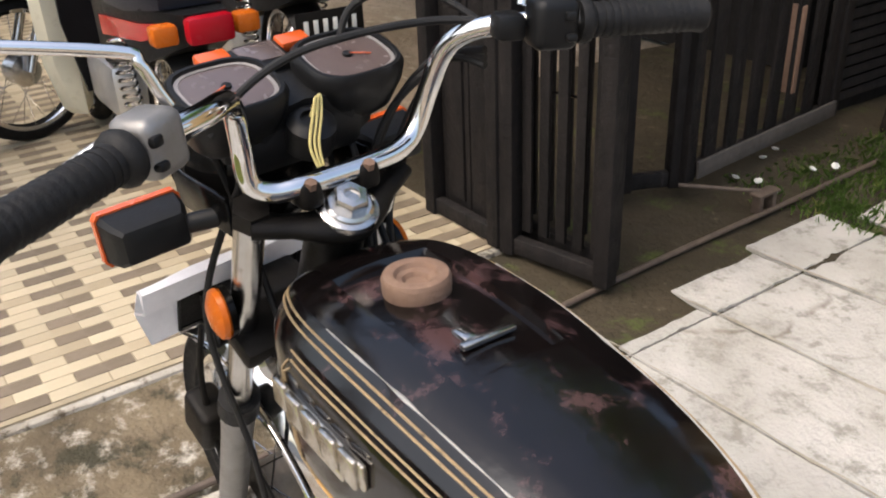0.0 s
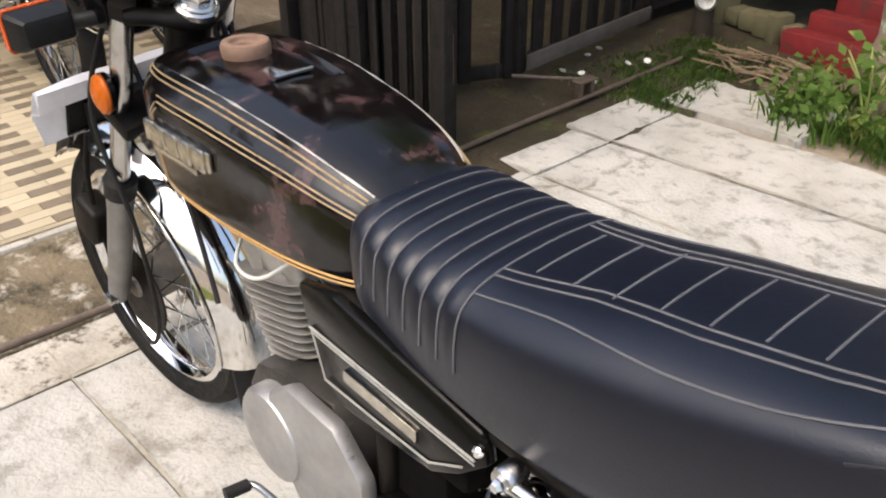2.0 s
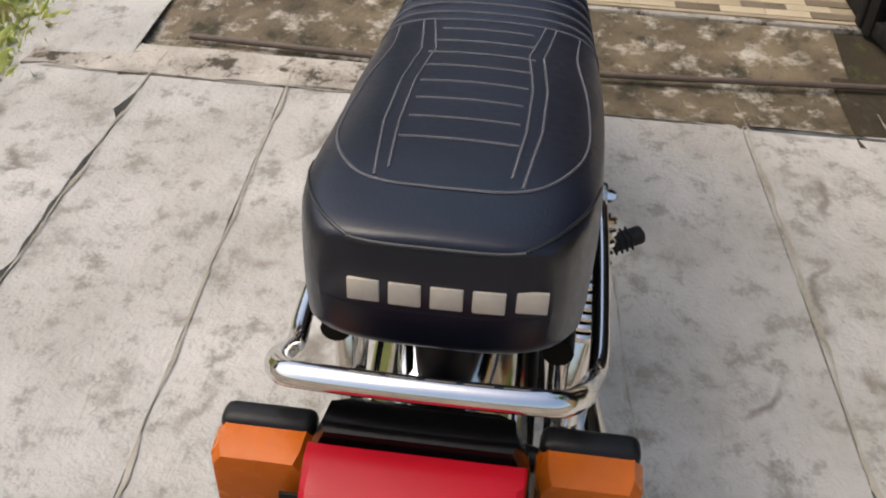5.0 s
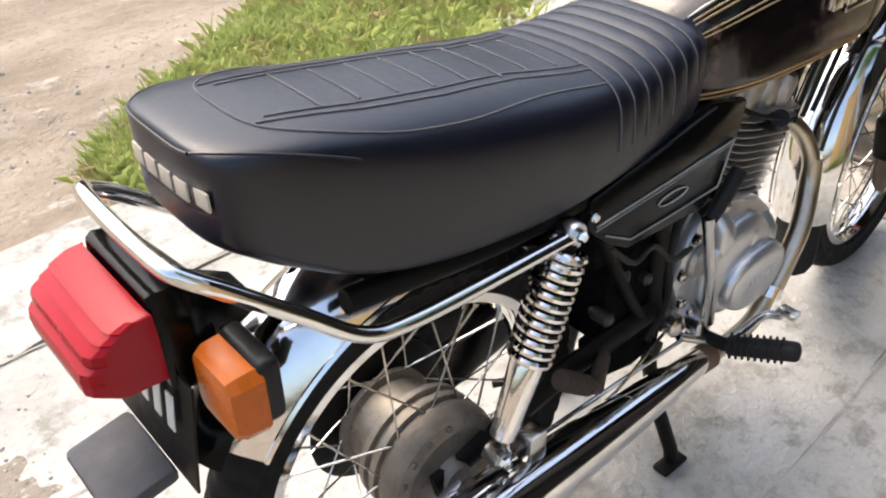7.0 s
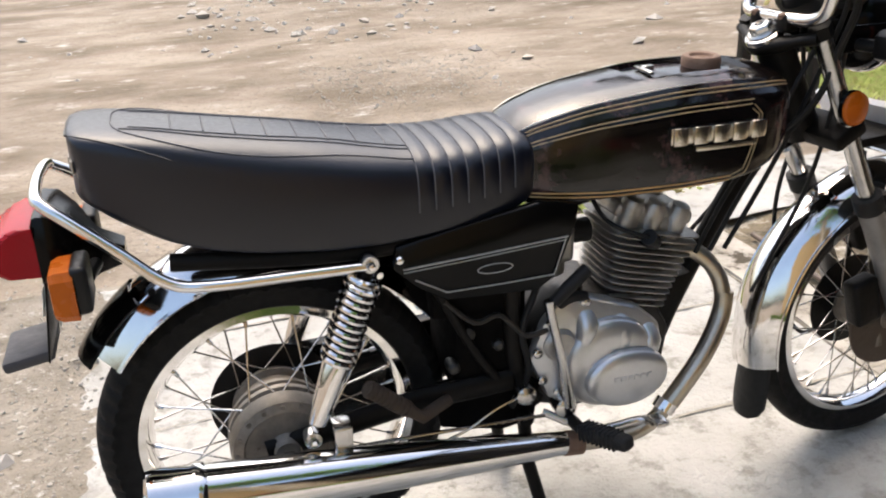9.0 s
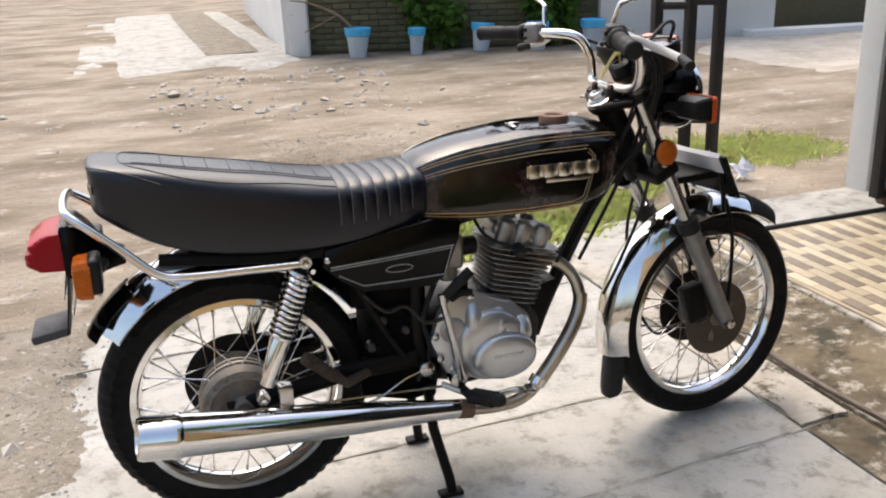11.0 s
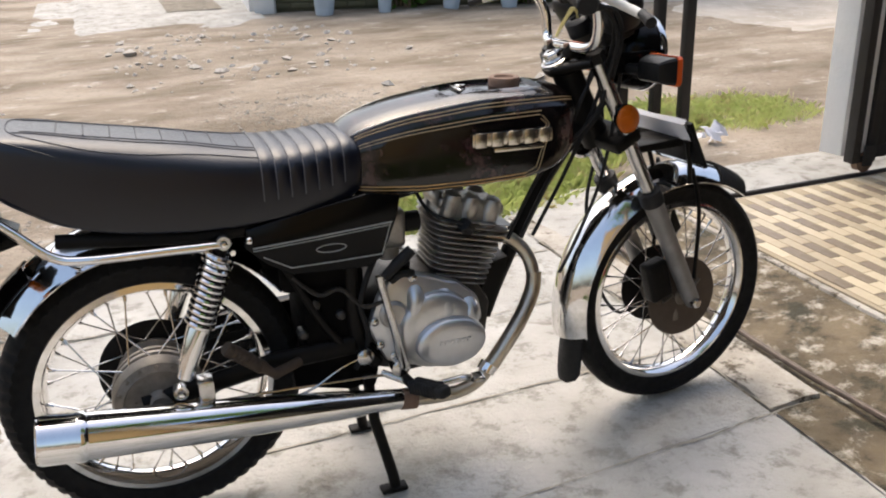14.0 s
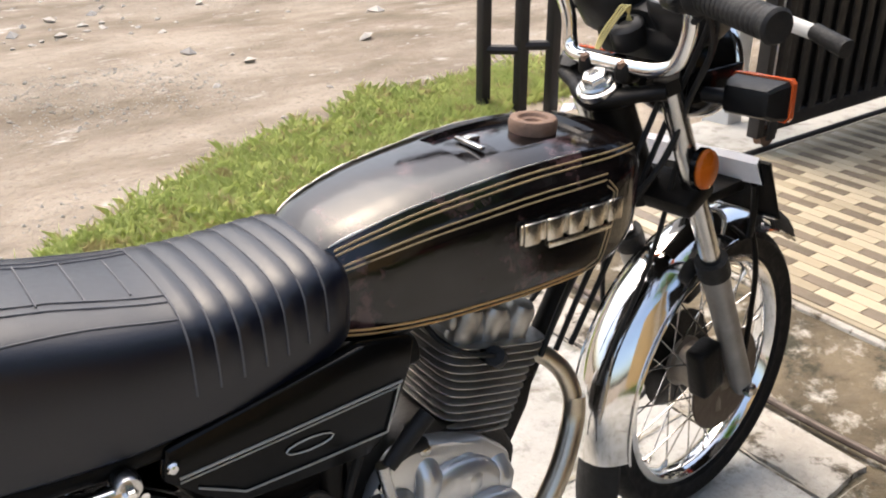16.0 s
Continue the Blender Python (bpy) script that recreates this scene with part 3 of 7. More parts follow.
for d in (-0.032, 0.032):
    part("stop_leg", box((1.68, -1.875 + d, 0.04), (0.035, 0.018, 0.062), 0.003), M_RAIL, bracket)
part("stop_arm", tube([(1.69, -1.865, 0.076), (1.87, -1.69, 0.085)], 0.007, 8), M_RAIL, bracket)

# ---- beside the driveway: tree, steps, plants ----
tree = thing("tree", (0.90, -2.80, 0), "tree with a pale lichen-spotted trunk", "tree")
tr = []
for i in range(26):
    z = -0.05 + 3.2 * i / 25
    r = 0.145 + 0.05 * math.exp(-z / 0.12) - 0.012 * z
    tr.append([(0.90 + 0.02 * z + (r + 0.012 * noise.noise(Vector((math.cos(a) * 2, math.sin(a) * 2, z * 6)))) * math.cos(a), -2.80 + (r + 0.012 * noise.noise(Vector((math.cos(a) * 2, math.sin(a) * 2, z * 6 + 9)))) * math.sin(a), z) for a in [2 * math.pi * j / 22 for j in range(22)]])
part("trunk", loft(tr), M_BARK, tree)
for k in range(5):
    a = 2 * math.pi * k / 5 + 0.4
    part("limb", tube([(0.94, -2.80, 3.0), (0.94 + 0.5 * math.cos(a), -2.80 + 0.5 * math.sin(a), 3.6), (0.94 + 1.2 * math.cos(a), -2.80 + 1.2 * math.sin(a), 4.0)], [0.07, 0.05, 0.02], 8), M_BARK, tree)


def leaves(bm, c, spread, n, size, rnd, up=0.5):
    for _ in range(n):
        p = Vector(c) + Vector((rnd.gauss(0, spread[0]), rnd.gauss(0, spread[1]), rnd.gauss(0, spread[2])))
        q = Euler((rnd.uniform(-1, 1), rnd.uniform(-1, 1), rnd.uniform(0, 6.28))).to_matrix()
        s = size * rnd.uniform(0.6, 1.3)
        vs = [bm.verts.new(p + q @ Vector(v)) for v in ((0, 0, 0), (s * 0.45, s * 0.32, s * 0.08), (s, 0, 0), (s * 0.45, -s * 0.32, s * 0.08))]
        bm.faces.new(vs)
    return bm


# unseen crown, made large and set off the trunk to shade the gate side
bm = bmesh.new()
for k in range(40):
    leaves(bm, (1.5 + rng.gauss(0, 0.75), -3.2 + rng.gauss(0, 0.6), 3.9 + rng.gauss(0, 0.3)), (0.35, 0.35, 0.2), 90, 0.13, rng)
part("crown", bm, M_LEAF, tree)
steps = thing("steps", (1.1, -3.0, 0), "flight of bright red painted concrete steps", "steps")
for k in range(4):
    xl = 1.49 - 0.06 * k
    part("step", box(((xl + 0.72) / 2, -2.90 - 0.09 * k - 0.045, 0.020 + 0.068 * k), (xl - 0.72, 0.09, 0.068 + 0.06), 0.006), M_REDSTEP, steps)
part("landing", box((0.98, -3.29, 0.21), (0.56, 0.06, 0.12), 0.006), M_REDSTEP, steps)
tagged(part("wall_house", box((0.48, -3.40, 1.4), (1.64, 0.12, 2.8), 0.0), M_YWALL), "ochre painted house wall above the red steps", "wall", kind="structure")
# its near-black colour stands in for the unlit interior behind the gate
tagged(part("wall_shed", box((2.2, -4.0, 1.4), (1.5, 0.12, 2.8), 0.0), M_SHADEWALL), "shed wall, near-black for the dark interior", "wall", kind="structure")
PX, PY = 2.04, -3.30
post = thing("log_post", (PX, PY, 0), "dark ribbed wooden post beside the gate", "post")
part("post_shaft", tube([(PX, PY, -0.05 + 0.045 * i) for i in range(48)], [0.070 + 0.007 * (i % 2) for i in range(48)], 14), M_POST, post)
screen = thing("slatted_screen", (2.03, -2.98, 0), "black wooden screen of level slats beside the gate", "screen")
for k in range(44):
    part("slat", box((2.035, -2.95, 0.10 + 0.046 * k), (0.018, 0.60, 0.036), 0.003, Matrix.Rotation(radians(18), 4, "Y")), M_WOOD, screen)
# near-black sheet in place of the shade between the slats
part("backing", box((2.062, -2.95, 1.06), (0.012, 0.62, 2.08), 0.002), M_SHADEWALL, screen)
tarp = thing("tarpaulin", (1.74, -3.25, 0), "crumpled brown-grey tarpaulin in folds against the shed", "tarpaulin")
for k in range(4):
    part("tarp_fold", tube([(1.97 - 0.03 * k, -3.30, 1.25), (1.91 - 0.05 * k, -3.24 + 0.03 * k, 0.60), (1.72, -3.20 + 0.02 * k, 0.20 + 0.09 * k), (1.50 + 0.04 * k, -3.26, 0.40 + 0.12 * k), (1.42, -3.36, 1.25)], 0.060 + 0.015 * k, 12, n=7, flat=(1, 0.6)), M_TARP, tarp)
part("tarp_back", box((1.70, -3.42, 0.85), (0.62, 0.03, 1.2), 0.01), M_TARP, tarp)
rnd = random.Random(8)
for k in range(6):
    stone = thing("ledge_stone", (1.86 - 0.075 * k, -3.07 + 0.015 * k, 0), "dark mossy ledge stone below the tarpaulin", "stone", "mossy ledge stones")
    part("stone", box((1.86 - 0.075 * k, -3.07 + 0.015 * k, 0.05), (0.08 + rnd.uniform(-0.02, 0.01), 0.11, 0.10 + rnd.uniform(-0.03, 0.05)), 0.02, Matrix.Rotation(rnd.uniform(-0.4, 0.4), 4, "Z"), 2), M_BRICK, stone)
tagged(part("white_bowl", lathe([(0.0, -0.04), (0.03, -0.034), (0.044, -0.01), (0.045, 0.012), (0.035, 0.035), (0.028, 0.03), (0.034, 0.0), (0.0, -0.025)], (1.812, -2.81, 0.155), (-0.6, 0.7, 0.3), 26, False), M_WHITE), "small white ceramic cup on a low stump", "cup")
tagged(part("stump", lathe([(0.05, 0), (0.045, 0.06), (0.04, 0.135), (0.0, 0.137)], (1.817, -2.82, -0.015), (0, 0, 1), 14, False), M_POST), "short wooden stump beside the gate", "stump")


def tuft(bm, x, y, z, h, n, rnd, lean=0.6, width=0.0028):
    for _ in range(n):
        a = rnd.uniform(0, 6.283)
        hh = h * rnd.uniform(0.5, 1.25)
        px, py = x + rnd.gauss(0, 0.035), y + rnd.gauss(0, 0.035)
        dx, dy = math.cos(a), math.sin(a)
        k = rnd.uniform(0.1, lean)
        w = width * rnd.uniform(0.7, 1.5)
        v = [bm.verts.new(p) for p in ((px - dy * w, py + dx * w, z), (px + dy * w, py - dx * w, z), (px + dx * hh * k * 0.4 + dy * w * 0.8, py + dy * hh * k * 0.4 - dx * w * 0.8, z + hh * 0.6),
                                       (px + dx * hh * k, py + dy * hh * k, z + hh * (1 - 0.35 * k)), (px + dx * hh * k * 0.4 - dy * w * 0.8, py + dy * hh * k * 0.4 + dx * w * 0.8, z + hh * 0.6))]
        bm.faces.new(v)


def grass_patch(name, label, spots, h, n, seed, zf=None):
    rnd = random.Random(seed)
    bm = bmesh.new()
    for x0, x1, y0, y1, count in spots:
        for _ in range(count):
            x, y = rnd.uniform(x0, x1), rnd.uniform(y0, y1)
            if noise.noise(Vector((x * 1.9, y * 1.9, 7))) > -0.18:
                tuft(bm, x, y, (zf or rough)(x, y) - 0.005, h * rnd.uniform(0.6, 1.4), n, rnd)
    return tagged(part(name, bm, M_GRASS, None, "", 180), label, "grass", kind="stuff")


rnd = random.Random(3)
bm = bmesh.new()
EDGE = [(0.10, 1.62), (0.3, 1.75), (0.55, 1.95), (0.80, 2.09), (1.2, 2.42), (1.7, 2.74), (2.3, 2.85), (2.9, 2.80), (3.2, 2.4)]
for _ in range(6200):
    x, f = rnd.uniform(0.12, 3.05), rnd.random()
    top = lerp_rows(EDGE, x)[0] + 0.10 * noise.noise(Vector((x * 4, 0, 2)))
    low = 1.42 + 0.95 * max(0.0, min(1.0, (x - 1.65) / 1.0))
    y = low + (top - low) * f
    keep = 1.0 - 0.75 * max(0.0, f - 0.75) / 0.25 - 0.35 * (noise.noise(Vector((x * 3, y * 3, 7))) < -0.2)
    if rnd.random() < keep:
        tuft(bm, x, y, rough(x, y) - 0.005, 0.078 * rnd.uniform(0.4, 1.3), 15, rnd, 0.8, 0.0008)
for _ in range(900):
    x, y = rnd.uniform(2.6, 4.0), rnd.uniform(2.1, 3.1)
    if ((x - 3.3) / 0.58) ** 2 + ((y - 2.6) / 0.40) ** 2 < 0.6 + 0.8 * rnd.random():
        tuft(bm, x, y, rough(x, y) - 0.005, 0.055 * rnd.uniform(0.5, 1.35), 12, rnd, 0.9, 0.0010)
tagged(part("grass", bm, M_GRASS, None, "", 180), "yellow-green grass along the road's edge", "grass", kind="stuff")
weeds = grass_patch("weeds", "lush green weeds beside the driveway and tree", [(0.10, 1.16, -2.62, -2.20, 300), (-0.5, 0.75, -2.8, -2.35, 200)], 0.088, 9, 4, lambda x, y: -0.02)
weeds.data.materials[0] = M_WEED
bm = bmesh.new()
for _ in range(60):
    leaves(bm, (rng.uniform(0.2, 1.2), rng.uniform(-2.66, -2.2), rng.uniform(0.02, 0.11)), (0.05, 0.05, 0.03), 16, 0.04, rng)
for _ in range(420):
    x, y = rng.uniform(1.42, 1.88), rng.uniform(-2.75, -1.98)
    if noise.noise(Vector((x * 5, y * 5, 3))) > -0.15:
        tuft(bm, x, y, -0.005, 0.035, 8, rng, 0.9, 0.0012)
tagged(part("low_weeds", bm, M_WEED, None, "", 180), "low leafy green weeds by the gate and tree", "weeds", kind="stuff")
bush = thing("weed_plant", (0.90, -2.46, 0), "leafy weed with pale green leaves by the tree", "plant")
for k in range(7):
    a = k * 0.9
    part("stem", tube([(0.90, -2.46, -0.02), (0.90 + 0.05 * math.cos(a), -2.46 + 0.05 * math.sin(a), 0.13), (0.90 + 0.11 * math.cos(a), -2.46 + 0.11 * math.sin(a), 0.22)], 0.004, 6), M_GRASS, bush)
for k in range(46):
    a = k * 2.4
    c = (0.90 + 0.13 * math.sqrt((k % 9) / 9) * math.cos(a), -2.46 + 0.13 * math.sqrt((k % 9) / 9) * math.sin(a), 0.10 + 0.03 * (k % 6))
    part("leaf", leaves(bmesh.new(), c, (0, 0, 0), 1, 0.065, rng), M_WEED, bush)
bm = bmesh.new()
for _ in range(60):
    x, y, a = rng.uniform(1.2, 1.6), rng.uniform(-2.78, -2.5), rng.uniform(0, 3.14)
    add_tube(bm, [(x, y, 0.01), (x + 0.12 * math.cos(a), y + 0.12 * math.sin(a), 0.02 + rng.uniform(0, 0.03))], 0.004, 5)
tagged(part("dry_twigs", bm, M_TWIG), "heap of dry brown twigs beside the steps", "twigs", kind="stuff")
bm = bmesh.new()
for _ in range(7):
    x, y = rng.uniform(1.70, 1.98), rng.uniform(-2.45, -1.95)
    add_lathe(bm, [(0.0, 0.0), (0.012, 0.004), (0.015, 0.009), (0.007, 0.013), (0.0, 0.013)], axis((x, y, 0.03), (rng.gauss(0, 0.4), rng.gauss(0, 0.4), 1)), 7, False)
tagged(part("white_flowers", bm, M_WHITE), "small fallen white blossoms in the moss", "flowers", kind="stuff")
litter = thing("white_litter", (2.86, 2.02, 0), "crumpled white paper litter in the grass", "litter")
part("crumple", leaves(bmesh.new(), (2.86, 2.02, 0.02), (0.035, 0.035, 0.010), 14, 0.08, rng), M_PAPER, litter)

# ---- black metal stand by the road ----
rack = thing("metal_stand", (2.62, 2.2, 0), "tall black metal stand with crossbars by the road's edge", "stand")
for x, y in ((2.47, 2.30), (2.60, 2.19), (2.72, 2.11)):
    part("leg", box((x, y, 0.80), (0.05, 0.05, 1.68), 0.004), M_BLACKMETAL, rack)
for z in (0.27, 0.88, 1.45):
    part("crossbar", tube([(2.47, 2.30, z), (2.60, 2.19, z)], 0.023, 8), M_BLACKMETAL, rack)
    part("crossbar", tube([(2.60, 2.19, z + 0.02), (2.72, 2.11, z + 0.02)], 0.023, 8), M_BLACKMETAL, rack)

# ---- across the road ----
garden_wall = wall_line("wall_brick", (1.95, 9.20), (5.35, 8.02), 2.7, M_BRICK, "dark mossy brick garden wall across the road")
wall_line("wall_white", (1.75, 9.25), (2.3, 17.0), 2.7, M_WALL, "bright white wall of a side lane")
tagged(part("wall_post", box((1.84, 9.12, 1.3), (0.24, 0.24, 2.7), 0.02, Matrix.Rotation(radians(-18), 4, "Z")), M_WALL), "white plastered wall end", "wall", kind="structure")
wall_line("wall_grey", (5.25, 7.95), (7.45, 7.55), 2.7, M_GREYWALL, "grey plastered wall across the road")
wall_line("wall_far", (7.5, 8.1), (15.5, 6.6), 2.7, M_BRICK, "dark old brick wall further along the road")
kb = wall_line("kerb", (7.0, 7.42), (15.5, 5.9), 0.05, M_WALL, "pale kerb along the lane", 0.3)
kb["category"] = "kerb"
wall_line("wall_distant", (-12.0, 33.0), (6.5, 31.5), 3.2, M_GREYWALL, "pale wall at the end of the side lane", 0.2)
tagged(part("apron", sheet(-0.75, 1.75, 8.0, 17.4, 28, 60, lambda x, y: rough(x, y) + 0.03 + 0.035 * noise.noise(Vector((x * 1.3, y * 1.1, 4))) * max(0.0, min(1.0, (10.4 - y) / 2.0)) - 0.05 * max(0.0, min(1.0, (9.0 - y) / 1.0)) - (0.03 if x < -0.3 else 0)), M_CONC), "pale concrete side lane broken at its edge", "pavement", kind="structure")
tagged(part("wet_strip", sheet(0.75, 1.4, 9.6, 17.3, 8, 40, lambda x, y: rough(x, y) + 0.042), M_SCREE), "worn grey-brown strip along the side lane", "pavement", kind="structure")
tagged(part("lane", sheet(5.0, 16.0, 3.9, 7.5, 90, 40, lambda x, y: rough(x, y) + 0.006 + 0.02 * noise.noise(Vector((x * 1.1, y * 1.1, 8))) - 0.06 * max(0.0, 5.9 - x + 0.5 * noise.noise(Vector((y * 1.5, x, 5)))) - 0.06 * max(0.0, 4.7 - y)), M_LANE), "pale worn paved lane merging into the dirt", "road", kind="structure")


def bucket(x, y, h, r, seed):
    rnd = random.Random(seed)
    b = thing("planter", (x, y, -0.02), "pale plastic planter bag with a bright blue rim", "planter", "planters across the road")
    z = rough(x, y)
    lean = (rnd.gauss(0, 0.05), 0, 1)
    part("planter_body", lathe([(r * 0.72, 0.0), (r * 0.8, h * 0.2), (r * 0.88, h * 0.5), (r, h * 0.74)], (x, y, z), lean, 14), M_POT, b)
    part("planter_rim", lathe([(r, h * 0.72), (r * 1.12, h * 0.74), (r * 1.16, h * 0.98), (r * 1.05, h), (r * 0.95, h * 0.9)], (x, y, z), lean, 14), M_BLUE, b, "bright blue rim")
    part("potting_soil", lathe([(r * 0.97, h * 0.86), (r * 0.5, h * 0.89), (0.0, h * 0.9)], (x, y, z), lean, 14, False), M_SOIL, b)
    return b


for k, (x, y, h, r) in enumerate(((2.38, 8.45, 0.34, 0.135), (3.04, 8.28, 0.31, 0.09), (3.78, 8.10, 0.32, 0.12), (4.40, 7.85, 0.32, 0.12), (5.00, 7.62, 0.34, 0.13))):
    bucket(x, y, h, r, k)


def shrub(x, y, h, n, label):
    """Stems that fan out, each with leaf clumps along it."""
    b = thing("shrub", (x, y, 0), label, "shrub")
    rnd = random.Random(int(x * 100))
    bm = bmesh.new()
    for k in range(n):
        a = 2 * math.pi * k / n + rnd.uniform(-0.3, 0.3)
        q = rnd.uniform(0.10, 0.34)
        top = V(x + q * math.cos(a) * 1.3, y + q * math.sin(a) * 0.6, h * rnd.uniform(0.6, 1.05))
        base = V(x + 0.05 * math.cos(a), y + 0.04 * math.sin(a), -0.04)
        part("stem", tube([base, base.lerp(top, 0.5) + V(0, 0, 0.06), top], [0.012, 0.009, 0.005], 6, n=3), M_TWIG, b)
        for f in (0.35, 0.55, 0.75, 0.9, 1.0):
            leaves(bm, base.lerp(top, f), (0.075, 0.05, 0.06), 15, 0.12, rnd)
    part("foliage", bm, M_LEAF, b)
    return b


shrub(3.42, 8.52, 0.62, 9, "leafy green shrub against the brick wall")
shrub(3.30, 8.62, 1.15, 7, "tall leafy green shrub against the brick wall")
shrub(4.74, 8.02, 0.75, 10, "leafy green shrub between the planters")
twig = thing("bare_branch", (2.38, 8.5, 0), "bare dry branch leaning from a planter", "branch")
part("branch", tube([(2.36, 8.45, 0.27), (2.18, 8.5, 0.46), (1.88, 8.55, 0.60), (1.66, 8.58, 0.64)], [0.018, 0.014, 0.010, 0.006], 7, n=4), M_TWIG, twig)
part("branch", tube([(2.18, 8.5, 0.46), (2.02, 8.53, 0.38), (1.8, 8.57, 0.28)], 0.007, 6), M_TWIG, twig)

# rubble, stones and gravel on the dirt
def stones(name, label, spots, material, seed, smin, smax):
    rnd = random.Random(seed)
    bm = bmesh.new()
    for x0, x1, y0, y1, n in spots:
        for _ in range(n):
            x, y = rnd.uniform(x0, x1), rnd.uniform(y0, y1)
            s = rnd.uniform(smin, smax) * (0.5 + rnd.random() ** 3)
            z = rough(x, y) + s * 0.15
            q = Euler((rnd.uniform(-0.3, 0.3), rnd.uniform(-0.3, 0.3), rnd.uniform(0, 6))).to_matrix()
            vs = [bm.verts.new(Vector((x, y, z)) + q @ Vector((a * s * rnd.uniform(0.6, 1.2), b * s * rnd.uniform(0.6, 1.2), c * s * rnd.uniform(0.35, 0.7)))) for a, b, c in ((1, 0, 0), (-1, 0, 0), (0, 1, 0), (0, -1, 0), (0, 0, 1), (0, 0, -1))]
            for a, b, c in ((0, 2, 4), (2, 1, 4), (1, 3, 4), (3, 0, 4), (2, 0, 5), (1, 2, 5), (3, 1, 5), (0, 3, 5)):
                bm.faces.new((vs[a], vs[b], vs[c]))
    return tagged(part(name, bm, material, None, "", 20), label, "stones", kind="stuff")


def bank_h(x, y):
    """Dirt banked against the broken rear edge of the slabs."""
    e = x + 0.47 + 0.06 * math.sin(y * 9.0) + 0.10 * noise.noise(Vector((x * 5, y * 5, 2))) + 0.025 * noise.noise(Vector((x * 16, y * 16, 4)))
    return max(-0.06, min(0.006, -0.09 * e)) + 0.0015 * noise.noise(Vector((x * 30, y * 30, 1)))


tagged(part("dirt_bank", sheet(-1.10, -0.22, -0.55, 1.37, 60, 140, lambda x, y: bank_h(x, y) - 0.04 * max(0.0, -0.85 - x) / 0.25), M_SCREE), "grey dirt and chippings over the slabs' broken edge", "ground", kind="structure")
rnd = random.Random(31)
bm = bmesh.new()
for _ in range(1500):
    x, y = -0.50 + rnd.gauss(0, 0.13), rnd.uniform(-0.5, 1.36)
    if x > -0.28 or x < -1.04 or (x > -0.44 and rnd.random() < 0.8):
        continue
    h = max(0.0, bank_h(x, y))
    q = rnd.uniform(0.002, 0.005) * (0.6 + rnd.random() ** 3)
    m = Matrix.Rotation(rnd.uniform(0, 6.3), 3, "Z")
    ring = [m @ Vector((q * u * rnd.uniform(0.7, 1.3), q * v * rnd.uniform(0.5, 1.2), 0)) for u, v in ((1, 0.2), (0.3, 1), (-0.9, 0.5), (-0.7, -0.8), (0.4, -0.9))]
    lo = [bm.verts.new(p + Vector((x, y, h - 0.002))) for p in ring]
    hi = [bm.verts.new(p * 0.75 + Vector((x, y, h + q * rnd.uniform(0.3, 0.8)))) for p in ring]
    bm.faces.new(hi)
    for k in range(5):
        bm.faces.new((lo[k], lo[(k + 1) % 5], hi[(k + 1) % 5], hi[k]))
tagged(part("stone_chips", bm, M_GRAVEL, None, "", 20), "pale stone chips strewn over the slabs' edge", "stones", kind="stuff")
stones("gravel", "loose grey gravel strewn on the dirt", [(0.6, 1.7, 3.2, 4.1, 1000), (-1.7, -0.6, -0.6, 1.8, 900), (-1.0, 0.8, 1.45, 2.5, 500), (-2.0, 5.0, 2.2, 6.8, 420)], M_GRAVEL, 11, 0.005, 0.011)
stones("rubble", "pale flat rubble and litter on the dirt road", [(0.0, 2.2, 5.0, 7.8, 150), (-2.5, 6.0, 2.6, 7.2, 60), (-1.4, -0.6, -0.5, 1.6, 110)], M_PEBBLE, 12, 0.02, 0.06)

# ---- parked motorcycles in the carport ----
def parked_wheel(name, c, R, parent):
    hub = part(name, lathe([(0.02, -0.05), (0.06, -0.04), (0.06, 0.04), (0.02, 0.05)], c, (0, 1, 0), 20), M_STEEL, parent)
    prof = [(R - 0.045 + 0.045 * math.sin(math.pi * i / 8), -0.04 * math.cos(math.pi * i / 8)) for i in range(9)]
    part("tyre", ring_surface(prof, *c, seg=48), M_TYRE, hub)
    part("rim", ring_surface([(R - 0.045, -0.03), (R - 0.05, 0.0), (R - 0.045, 0.03), (R - 0.06, 0.028), (R - 0.066, 0.0), (R - 0.06, -0.028)], *c, seg=48), M_CHROME, hub)
    for i in range(28):
        a = 2 * math.pi * i / 28
        b = a + (0.5 if i % 4 < 2 else -0.5)
        part("spoke", tube([(c[0] + 0.058 * math.cos(b), c[1] + (0.03 if i % 2 else -0.03), c[2] + 0.058 * math.sin(b)), (c[0] + (R - 0.06) * math.cos(a), c[1], c[2] + (R - 0.06) * math.sin(a))], 0.0016, 5), M_STEEL, hub)
    return hub


